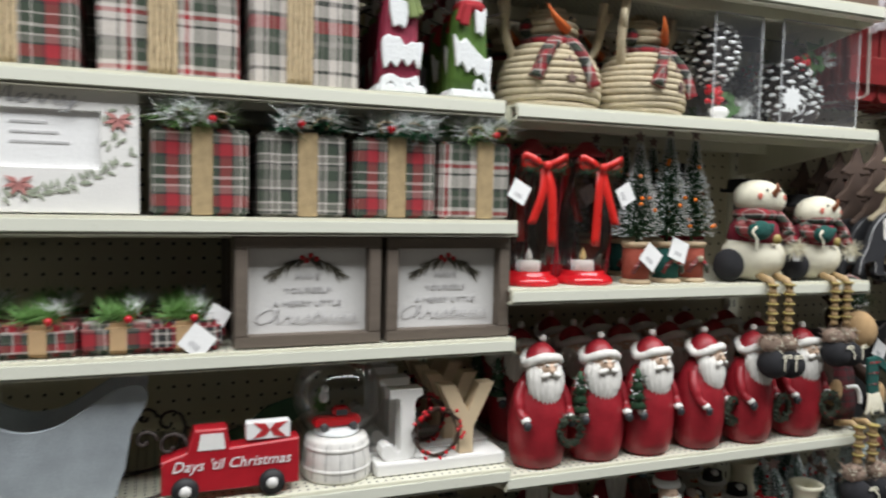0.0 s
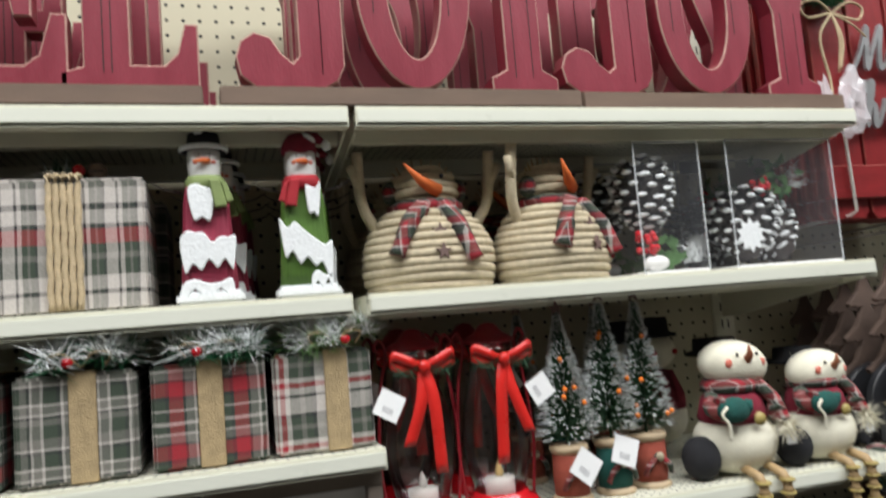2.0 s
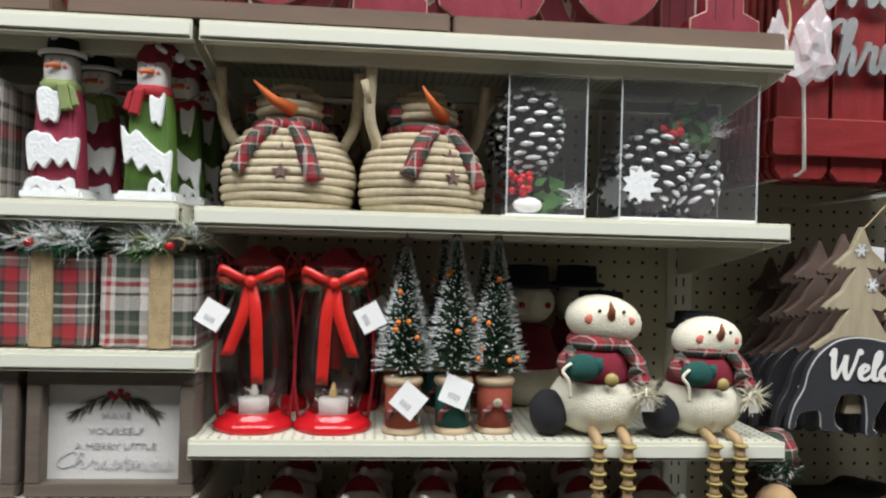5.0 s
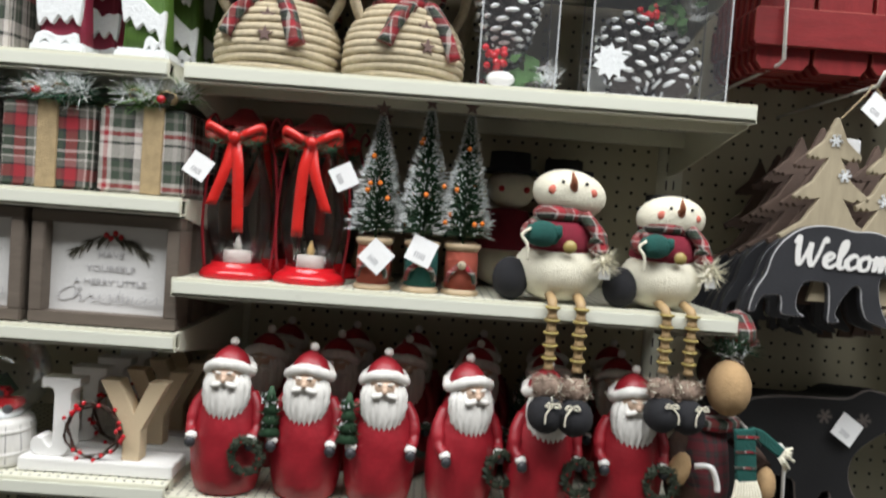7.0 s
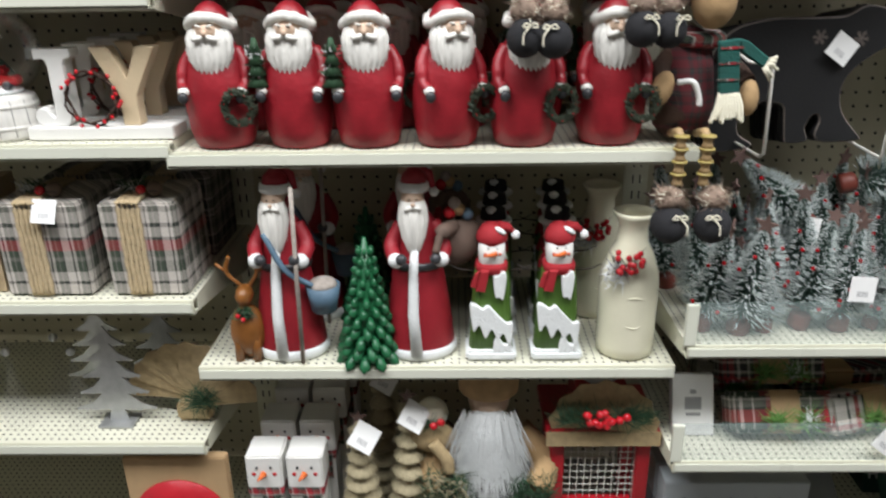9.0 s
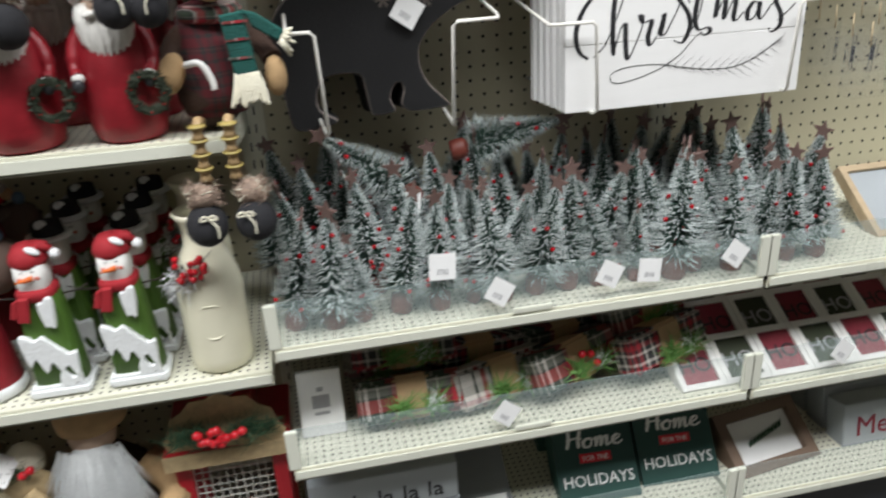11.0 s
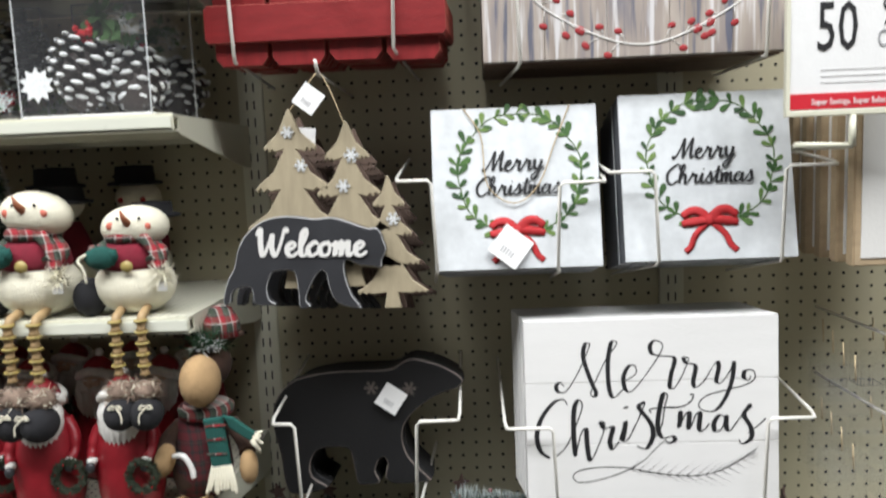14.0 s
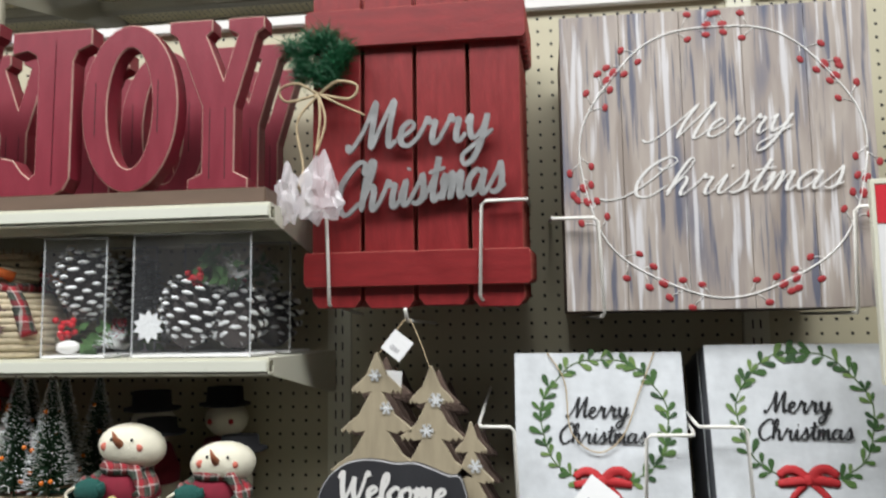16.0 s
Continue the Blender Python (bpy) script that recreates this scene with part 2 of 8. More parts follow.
# Whiter film that puts the glint of the box folds into the colour.
FOLD_GLINT = clear("pvc_fold_glint", (0.75, 0.77, 0.78), 0.1, 0.35)
BAG = clear("crinkled_bag", (0.9, 0.86, 0.88), 0.1, 0.4)


def blown_glass(name, tint, gloss):
    """Thin blown glass: clear straight through, mirrored towards the rim."""
    n = Nodes(name)
    t, g = n.add("ShaderNodeBsdfTransparent"), n.add("ShaderNodeBsdfGlossy")
    t.inputs["Color"].default_value = (*tint, 1)
    g.inputs["Roughness"].default_value = 0.03
    fr = n.add("ShaderNodeFresnel", {"IOR": 1.5})
    fac = n.math("ADD", n.math("MULTIPLY", fr.outputs[0], gloss), 0.02)
    mx = n.add("ShaderNodeMixShader", {0: fac, 1: t.outputs[0], 2: g.outputs[0]})
    out = [q for q in n.t.nodes if q.type == "OUTPUT_MATERIAL"][0]
    n.t.links.new(mx.outputs[0], out.inputs["Surface"])
    return n.m


GLASS = blown_glass("lantern_glass", (0.84, 0.80, 0.80), 0.9)
GLOBE = blown_glass("globe_glass", (0.96, 0.97, 0.97), 0.45)
DKGREEN = mat("dark_olive", (0.035, 0.045, 0.02), 0.6, var=0.3)
PALEWOOD = mat("pale_board", (0.62, 0.49, 0.32), 0.6, var=0.2, scale=14)
# Brown of the sack; on the rear firs it paints in their shade.
SACK_AND_SHADE = mat("brown_sack_and_shade", (0.13, 0.085, 0.065), 0.8, var=0.4)
PANEL = mat("chalky_panel", (0.66, 0.65, 0.63), 0.7, var=0.12, scale=12)
SPRAY = mat("faded_spray", (0.115, 0.105, 0.075), 0.8, var=0.5, scale=90)
BLUSH = mat("rosy_paint", (0.62, 0.16, 0.11), 0.7, var=0.2)
WREATHG = mat("dull_wreath", (0.045, 0.060, 0.035), 0.7, var=0.7, scale=120)
STAVE = mat("whitewashed_stave", (0.74, 0.72, 0.68), 0.7, var=0.30, scale=30, bscale=120, stretch=(3, 3, 1))
_w, _k, _r, _g, _c = (0.62, 0.57, 0.52), (0.020, 0.020, 0.022), (0.36, 0.012, 0.024), (0.040, 0.060, 0.038), (0.20, 0.19, 0.165)
PLAID_A = plaid("tartan_grey", [(0, _g), (0.20, _c), (0.30, _k), (0.34, _w), (0.38, _c), (0.50, _w), (0.54, _g), (0.74, _k), (0.80, _w), (0.84, _c)], 0.066)
PLAID_B = plaid("tartan_red", [(0, _g), (0.16, _w), (0.19, _g), (0.34, _k), (0.40, _r), (0.62, _k), (0.66, _c), (0.78, _w), (0.82, _g), (0.94, _w)], 0.068)
PLAID_C = plaid("tartan_white", [(0, _w), (0.14, _k), (0.19, _w), (0.30, _r), (0.38, _w), (0.46, _g), (0.62, _c), (0.70, _g), (0.82, _k), (0.88, _w)], 0.070)
PLAID_D = plaid("tartan_banded", [(0, _w), (0.34, _k), (0.42, _w), (0.54, _g), (0.70, _c), (0.78, _g), (0.92, _k)], 0.034, [(0, _g), (0.10, _w), (0.20, _k), (0.23, _w), (0.32, _g), (0.42, _c), (0.46, _g), (0.52, _r), (0.62, _k), (0.65, _w), (0.74, _k), (0.78, _w), (0.88, _c), (0.93, _w)], 0.172)
PLAID_S = plaid("tartan_small", [(0, _r), (0.35, _k), (0.45, _c), (0.50, _g), (0.78, _k), (0.90, _w)], 0.024)
PLAID_M = plaid("tartan_deep", [(0, (0.13, 0.008, 0.016)), (0.35, _k), (0.5, (0.10, 0.008, 0.014)), (0.74, _k), (0.86, (0.09, 0.06, 0.05)), (0.90, _k)], 0.03)
PLAID_K = plaid("tartan_black", [(0, _k), (0.3, _w), (0.40, _k), (0.55, _r), (0.75, _k), (0.88, _w)], 0.03)


def striped_barn():
    """Weathered grey planks in streaks of grey, tan and blue."""
    n = Nodes("streaked_planks")
    a, b = n.noise(9, 6, stretch=(9, 1, 0.50)), n.noise(4, 3, stretch=(5, 1, 0.8))
    c = n.ramp(b, [(0.34, (0.16, 0.16, 0.20)), (0.44, (0.33, 0.28, 0.25)), (0.55, (0.42, 0.365, 0.32)), (0.66, (0.30, 0.25, 0.215))])
    streak = n.ramp(a, [(0.36, (0.9, 0.9, 0.9)), (0.44, (0, 0, 0)), (0.55, (0, 0, 0)), (0.64, (0.85, 0.85, 0.85))])
    c = n.mix(streak, c, n.ramp(a, [(0.45, (0.10, 0.11, 0.16)), (0.52, (0.66, 0.65, 0.66))]))
    n.bump(n.noise(160, 3, stretch=(4, 1, 0.3)), 0.25)
    return n.done(c, 0.6)


BARN = striped_barn()

# ---- mesh tools ----


class Build:
    """Collects shapes of several materials into one mesh."""

    def __init__(self, *mats):
        self.bm, self.mats, self.i = bmesh.new(), list(mats), 0

    def use(self, m):
        if m not in self.mats:
            self.mats.append(m)
        self.i = self.mats.index(m)
        return self

    def face(self, pts, smooth=False):
        f = self.bm.faces.new([self.bm.verts.new(p) for p in pts])
        f.material_index, f.smooth = self.i, smooth
        return f

    def grid(self, rings, closed=True, caps=True, smooth=True):
        """Skin over rings of equal length."""
        vs = [[self.bm.verts.new(p) for p in ring] for ring in rings]
        n = len(vs[0])
        for a, b in zip(vs, vs[1:]):
            for k in range(n if closed else n - 1):
                f = self.bm.faces.new((a[k], a[(k + 1) % n], b[(k + 1) % n], b[k]))
                f.material_index, f.smooth = self.i, smooth
        if caps:
            for ring in (vs[0][::-1], vs[-1]):
                f = self.bm.faces.new(ring)
                f.material_index = self.i
        return self

    def lathe(self, profile, c=(0, 0, 0), seg=20, sx=1.0, sy=1.0, m=None):
        m = m or Matrix()
        rings = []
        for r, z in profile:
            r = max(r, 1e-4)
            rings.append([Vector(c) + m @ Vector((r * sx * math.cos(2 * math.pi * k / seg), r * sy * math.sin(2 * math.pi * k / seg), z)) for k in range(seg)])
        return self.grid(rings)

    def ball(self, c, r, seg=14, m=None):
        rx, ry, rz = r if isinstance(r, tuple) else (r, r, r)
        n = max(6, seg // 2)
        prof = [(math.sin(math.pi * k / n), -math.cos(math.pi * k / n)) for k in range(n + 1)]
        return self.lathe(prof, c, seg, m=(m or Matrix()) @ Matrix.Diagonal((rx, ry, rz, 1)))

    def rod(self, pts, r, seg=8):
        """A tube along points; r may be one number or one for each point."""
        pts = [Vector(p) for p in pts]
        rs = r if isinstance(r, (list, tuple)) else [r] * len(pts)
        rings, up = [], Vector((0.13, 0.31, 0.94))
        for k, p in enumerate(pts):
            d = (pts[min(k + 1, len(pts) - 1)] - pts[max(k - 1, 0)]).normalized()
            a = d.cross(up)
            a = (a if a.length > 0.05 else d.cross(Vector((1, 0, 0)))).normalized()
            b = d.cross(a)
            rings.append([p + rs[k] * (math.cos(t) * a + math.sin(t) * b) for t in [2 * math.pi * j / seg for j in range(seg)]])
        return self.grid(rings)

    def box(self, x0, x1, y0, y1, z0, z1, bev=0.0, m=None):
        mm = (m or Matrix()) @ Matrix.LocRotScale(((x0 + x1) / 2, (y0 + y1) / 2, (z0 + z1) / 2), None, (x1 - x0, y1 - y0, z1 - z0))
        tmp = bmesh.new()
        bmesh.ops.create_cube(tmp, size=1, matrix=mm)
        if bev:
            bmesh.ops.bevel(tmp, geom=tmp.edges[:], offset=bev, segments=2, affect="EDGES")
        self.take(tmp)
        return self

    def take(self, tmp, keep=False):
        vs = {v: self.bm.verts.new(v.co) for v in tmp.verts}
        for f in tmp.faces:
            try:
                g = self.bm.faces.new([vs[v] for v in f.verts])
            except ValueError:
                continue
            g.material_index = self.i + (f.material_index if keep else 0)
            g.smooth = f.smooth
        tmp.free()

    def sheet(self, outline, y0, y1, bev=0.0, hole=None, edge=None):
        """An outline in x and z, cut from a board between y0 (front) and y1; hole: an inner outline of the same length."""
        tmp = bmesh.new()
        n = len(outline)
        if hole is None:
            front = [tmp.verts.new((x, y0, z)) for x, z in outline]
            back = [tmp.verts.new((x, y1, z)) for x, z in outline]
            tmp.faces.new(front)
            tmp.faces.new(back[::-1])
            for k in range(n):
                tmp.faces.new((front[k], front[(k + 1) % n], back[(k + 1) % n], back[k]))
        else:
            ls = [[tmp.verts.new((x, y, z)) for x, z in o] for o in (outline, hole) for y in (y0, y1)]
            for a, b in ((0, 1), (1, 3), (3, 2), (2, 0)):
                for k in range(n):
                    tmp.faces.new((ls[a][k], ls[a][(k + 1) % n], ls[b][(k + 1) % n], ls[b][k]))
        bmesh.ops.recalc_face_normals(tmp, faces=tmp.faces[:])
        if bev:
            es = [e for e in tmp.edges if all(abs(v.co.y - y0) < 1e-6 for v in e.verts) and len(e.link_faces) == 2 and e.calc_face_angle(0) > 0.8]
            k = 0
            if edge is not None:
                here = self.i
                self.use(edge)
                k, self.i = self.i - here, here
            bmesh.ops.bevel(tmp, geom=es, offset=bev, segments=1, affect="EDGES", material=k)
        self.take(tmp, keep=True)
        return self

    def spikes(self, rng, n, c, reach, length, width, lift=0.4, flat=1.0):
        """Thin three-sided needles that radiate from a spot."""
        c = Vector(c)
        for _ in range(n):
            d = Vector((rng.uniform(-1, 1), rng.uniform(-1, 1) * flat, rng.uniform(-1 + lift, 1)))
            if d.length < 0.1:
                continue
            d.normalize()
            p = c + Vector([rng.uniform(-1, 1) * q for q in reach])
            self.needle(p, p + d * length * rng.uniform(0.6, 1.15), width)
        return self

    def needle(self, p, q, w):
        d = (q - p).normalized()
        a = d.cross(Vector((0.3, 0.5, 0.81))).normalized() * w
        b = d.cross(a)
        vs = [self.bm.verts.new(p + a), self.bm.verts.new(p - 0.5 * a + 0.87 * b), self.bm.verts.new(p - 0.5 * a - 0.87 * b), self.bm.verts.new(q)]
        for k in range(3):
            f = self.bm.faces.new((vs[k], vs[(k + 1) % 3], vs[3]))
            f.material_index = self.i

    def put(self, name, parent=None, label="", m=None):
        me = bpy.data.meshes.new(name)
        bmesh.ops.recalc_face_normals(self.bm, faces=self.bm.faces[:])
        self.bm.to_mesh(me)
        self.bm.free()
        for x in self.mats:
            me.materials.append(x)
        ob = new(name, me)
        ob.parent = parent
        if m is not None:
            ob.matrix_basis = m
        if label:
            tagged(ob, label)
        return ob


def thing(name, label, category, group="", m=None):
    e = new(name)
    e.empty_display_size = 0.02
    e.matrix_basis = m or Matrix()
    return tagged(e, label, category, group)


def at(x, y, z, rz=0, ry=0, rx=0):
    return pose(x, y, z, rx, ry, rz)


def structure(name, mat_, *boxes):
    b = Build(mat_)
    for q in boxes:
        b.box(*q)
    return tagged(b.put(name), kind="structure")


def smooth_line(pts, n=7):
    """A rounded line through the points."""
    P = [Vector(p) for p in pts]
    P = [2 * P[0] - P[1]] + P + [2 * P[-1] - P[-2]]
    out = []
    for a, b, c, d in zip(P, P[1:], P[2:], P[3:]):
        for k in range(n):
            t = k / n
            out.append(0.5 * (2 * b + (c - a) * t + (2 * a - 5 * b + 4 * c - d) * t * t + (3 * b - a - 3 * c + d) * t**3))
    return out + [P[-2]]


def rounded(points, n=3):
    """A closed outline rounded through its points."""
    P = [Vector((*p, 0)) for p in points]
    k = len(P)
    out = []
    for i in range(k):
        a, b, c, d = P[i - 1], P[i], P[(i + 1) % k], P[(i + 2) % k]
        for j in range(n):
            t = j / n
            q = 0.5 * (2 * b + (c - a) * t + (2 * a - 5 * b + 4 * c - d) * t * t + (3 * b - a - 3 * c + d) * t**3)
            out.append((q.x, q.y))
    return out


# Strokes of a handwritten alphabet: x height 1, each letter a few rounded lines, then its width.
SCRIPT = {
    "e": ([[(0, 0.35), (0.35, 0.5), (0.58, 0.8), (0.4, 1.0), (0.15, 0.7), (0.2, 0.15), (0.5, 0), (0.8, 0.3)]], 0.76),
    "r": ([[(0, 0.2), (0.2, 0.75), (0.28, 1.1), (0.36, 0.88), (0.6, 0.9), (0.58, 0.45), (0.62, 0.1), (0.75, 0), (0.95, 0.3)]], 0.88),
    "y": ([[(0, 0.7), (0.14, 1), (0.2, 0.4), (0.38, 0.05), (0.65, 0.4), (0.75, 1), (0.7, 0), (0.5, -0.8), (0.2, -1), (0.1, -0.6), (0.6, -0.1), (1.05, 0.35)]], 1.0),
    "h": ([[(0, 0.2), (0.35, 1.3), (0.42, 1.9), (0.24, 1.95), (0.13, 1.2), (0.1, 0)], [(0.1, 0.3), (0.35, 0.98), (0.55, 0.8), (0.55, 0.2), (0.66, 0), (0.88, 0.3)]], 0.84),
    "i": ([[(0, 0.3), (0.2, 1), (0.2, 0.2), (0.34, 0), (0.55, 0.3)], [(0.24, 1.4), (0.28, 1.5)]], 0.5),
    "s": ([[(0, 0.2), (0.3, 0.85), (0.38, 1.15), (0.5, 0.7), (0.52, 0.2), (0.3, 0), (0.08, 0.1)], [(0.4, 0.02), (0.72, 0.3)]], 0.66),
    "t": ([[(0, 0.3), (0.28, 1), (0.36, 1.75), (0.3, 0.4), (0.42, 0), (0.66, 0.3)], [(0, 1.15), (0.7, 1.28)]], 0.6),
    "m": ([[(0, 0.6), (0.14, 1), (0.15, 0), (0.28, 0.75), (0.46, 1), (0.5, 0), (0.63, 0.75), (0.82, 1), (0.86, 0.2), (0.98, 0), (1.2, 0.3)]], 1.14),
    "a": ([[(0.65, 0.8), (0.35, 1), (0.05, 0.55), (0.2, 0.04), (0.5, 0.25), (0.68, 0.98), (0.65, 0.3), (0.76, 0), (1, 0.3)]], 0.94),
    "c": ([[(0.62, 0.8), (0.4, 1), (0.05, 0.5), (0.3, 0), (0.72, 0.3)]], 0.68),
    "o": ([[(0.4, 1), (0.05, 0.6), (0.2, 0.05), (0.55, 0.1), (0.6, 0.7), (0.4, 1), (0.62, 0.8), (0.9, 0.85)]], 0.8),
    "l": ([[(0, 0.2), (0.4, 1.4), (0.36, 1.95), (0.16, 1.6), (0.15, 0.3), (0.34, 0), (0.6, 0.3)]], 0.5),
    "M": ([[(-0.25, 0.3), (-0.1, 0), (0.3, 0.9), (0.55, 2), (0.6, 0.9), (0.68, 0.05), (0.9, 0.9), (1.25, 2), (1.25, 0.8), (1.36, 0.05), (1.6, 0.3)]], 1.6),
    "C": ([[(1.0, 1.5), (1.02, 1.95), (0.65, 1.95), (0.1, 1.2), (0.12, 0.35), (0.5, -0.05), (1.05, 0.4)]], 1.05),
    "W": ([[(-0.1, 1.5), (0.1, 2), (0.2, 0.8), (0.4, 0), (0.68, 1), (0.8, 1.6), (0.85, 0.6), (1.1, 0), (1.35, 1), (1.5, 2), (1.66, 1.7)]], 1.6),
    "H": ([[(0.1, 2), (0.2, 1), (0.1, 0)], [(0.95, 2), (0.85, 1), (0.9, 0)], [(0, 0.9), (0.5, 1.1), (1.1, 1.0)]], 1.15),
}


def script(b, text, x, z, width, y, size=None, pen=0.1, deep=0.0006, slant=0.2, rise=0.0, thin=0.45, letters=SCRIPT):
    """Handwriting as flat brush strokes on a face that looks towards -y; x, z: the left end of the base line."""
    total = sum(letters[ch][1] if ch in letters else 0.6 for ch in text)
    k = width / total
    kz = size or k
    cx, y_here = 0.0, y
    for ch in text:
        lines, adv = letters.get(ch, ([], 0.6))
        for st in lines:
            pts = smooth_line([(px, pz, 0) for px, pz in st], 6)
            pts = [Vector((x + k * (cx + p.x) + slant * kz * p.y, 0, z + kz * p.y + rise * (cx + p.x) / total)) for p in pts]
            ring = []
            for i, p in enumerate(pts):
                d = (pts[min(i + 1, len(pts) - 1)] - pts[max(i - 1, 0)]).normalized()
                w = pen * kz * (thin + (1 - thin) * max(0.0, -d.z)) * (0.45 if i in (0, len(pts) - 1) else 1)
                s = Vector((-d.z, 0, d.x)) * w
                y_here -= 0.000007
                ring.append([(p.x + s.x, y_here, p.z + s.z), (p.x - s.x, y_here, p.z - s.z), (p.x - s.x, y_here + deep, p.z - s.z), (p.x + s.x, y_here + deep, p.z + s.z)])
            b.grid(ring, smooth=False)
        cx += adv


def printed(parent, text, x, y, z, size, material, squeeze=1.0, slope=0.0, label="", lie=None, align="CENTER"):
    """Printed words in the built-in font, on a face that looks towards -y (or at the pose lie)."""
    cu = bpy.data.curves.new("printed_words", "FONT")
    cu.body, cu.size, cu.extrude, cu.shear, cu.align_x, cu.resolution_u = text, size, 0.0004, slope, align, 2
    tmp = bpy.data.objects.new("words", cu)
    scene.collection.objects.link(tmp)
    me = bpy.data.meshes.new_from_object(tmp.evaluated_get(bpy.context.evaluated_depsgraph_get()))
    bpy.data.objects.remove(tmp)
    me.materials.clear()
    me.materials.append(material)
    ob = new("lettering", me)
    ob.parent = parent
    ob.matrix_basis = (lie if lie is not None else pose(x, y, z, 90)) @ Matrix.Diagonal((squeeze, 1, 1, 1))
    if label:
        tagged(ob, label)
    return ob


def many(name, parent, mesh_ob, spots, label=""):
    """Alike pieces as objects of their own on one mesh."""
    for k, m in enumerate(spots):
        if k == 0:
            o = mesh_ob
        else:
            o = mesh_ob.copy()
            scene.collection.objects.link(o)
        o.name, o.parent, o.matrix_basis = name, parent, m
        if label:
            tagged(o, label)


def beads(name, parent, material, r, places, label=""):
    many(name, parent, Build(material).ball((0, 0, 0), r, 8).put(name), [Matrix.Translation(p) for p in places], label)


def price_tag(parent, x, y, z, size=0.03, turn=45, tilt=-8, yaw=0, name="price_tag"):
    b = Build(CARD)
    b.box(-size / 2, size / 2, -0.0004, 0.0004, -size / 2, size / 2)
    b.use(GREYINK)
    for k in range(5):
        b.box(-size * 0.2 + k * size * 0.09, -size * 0.16 + k * size * 0.09, -0.0008, -0.0003, -size * 0.3, -size * 0.08)
    return b.put(name, parent, "white paper price tag with a grey barcode", pose(x, y, z, tilt, turn, yaw))


W = 0.762  # width of one bay of shelving

# ---- the setting ----
structure("floor", FLOOR, (-4, 6, -5, 4, -0.1, 0))
structure("ceiling", mat("dark_ceiling", (0.10, 0.10, 0.095), 0.9, scale=2), (-4, 6, -5, 4, 4.0, 4.1))
# added out of view: dark stand-in for opposite shelves, keeps bounced light low
structure("wall_front", DIM, (-4, 6, -2.75, -2.6, 0, 2.3))
structure("wall_far", PLASTER, (-4, 6, -5.1, -5, 0, 4.0), (-4.1, -4, -5, 4, 0, 4.0), (6, 6.1, -5, 4, 0, 4.0), (-4, 6, 4, 4.1, 0, 4.0))
wall = structure("wall_back", DIM, (-1.6, 3.1, 0.372, 0.40, 0, 2.345))
for n in range(-2, 4):
    Build(PEG).box(n * W + 0.023, (n + 1) * W - 0.023, 0.3665, 0.372, 0.05, 2.345).put("panel", wall)
    Build(CREAM).box(n * W - 0.0225, n * W + 0.0225, 0.360, 0.372, 0, 2.352, 0.002).put("upright", wall)
    # upper length of the same upright, its shade painted in by a darker tan
    Build(RACKSHADE).box(n * W - 0.0225, n * W + 0.0225, 0.362, 0.374, 2.3525, 2.9, 0.002).put("upright", wall)
    s = Build(SLOT)
    for k in range(70):
        for dx in (-0.0066, 0.0066):
            s.box(n * W + dx - 0.0013, n * W + dx + 0.0013, 0.3592, 0.3605, 0.32 + k * 0.0254 * 1.25, 0.32 + k * 0.0254 * 1.25 + 0.016)
    s.put("slots", wall)
for n in range(-2, 4):
    Build(WHITE).box(n * W + 0.024, (n + 1) * W - 0.024, 0.352, 0.3665, 2.330, 2.352, 0.003).put("cap_rail", wall)


def shelf(x0, x1, z, front=0.0, thick=0.0235):
    e = thing("shelf", "cream enamelled steel shelf with perforated deck and price channel", "shelf", "gondola shelves", at((x0 + x1) / 2, 0, z))
    h = (x1 - x0) / 2
    Build(DECK).box(-h + 0.001, h - 0.001, front + 0.004, 0.352, -0.004, 0).put("deck", e)
    b = Build(CREAM)
    b.box(-h, h, front, front + 0.0035, -thick, 0.0012, 0.001)
    b.box(-h, h, front, front + 0.02, -thick, -thick + 0.003)
    b.put("front_lip", e)
    Build(STRIP).box(-h + 0.002, h - 0.002, front - 0.003, front - 0.0003, -thick + 0.004, -0.003, 0.001).put("price_channel", e)
    b = Build(CREAM)
    b.box(-h + 0.004, h - 0.004, 0.06, 0.075, -0.03, -0.005).box(-h + 0.004, h - 0.004, 0.27, 0.285, -0.03, -0.005)
    b.put("stiffener", e)
    for sx in (-1, 1):
        b = Build(CREAM)
        out = [(front + 0.022, -0.004), (0.355, -0.004), (0.355, -0.075), (0.30, -0.072), (front + 0.022, -0.026)]
        rings = [[(sx * (h - 0.001), y, zz) for y, zz in out], [(sx * (h - 0.0035), y, zz) for y, zz in out]]
        b.grid(rings, smooth=False)
        b.put("bracket", e)
    return e


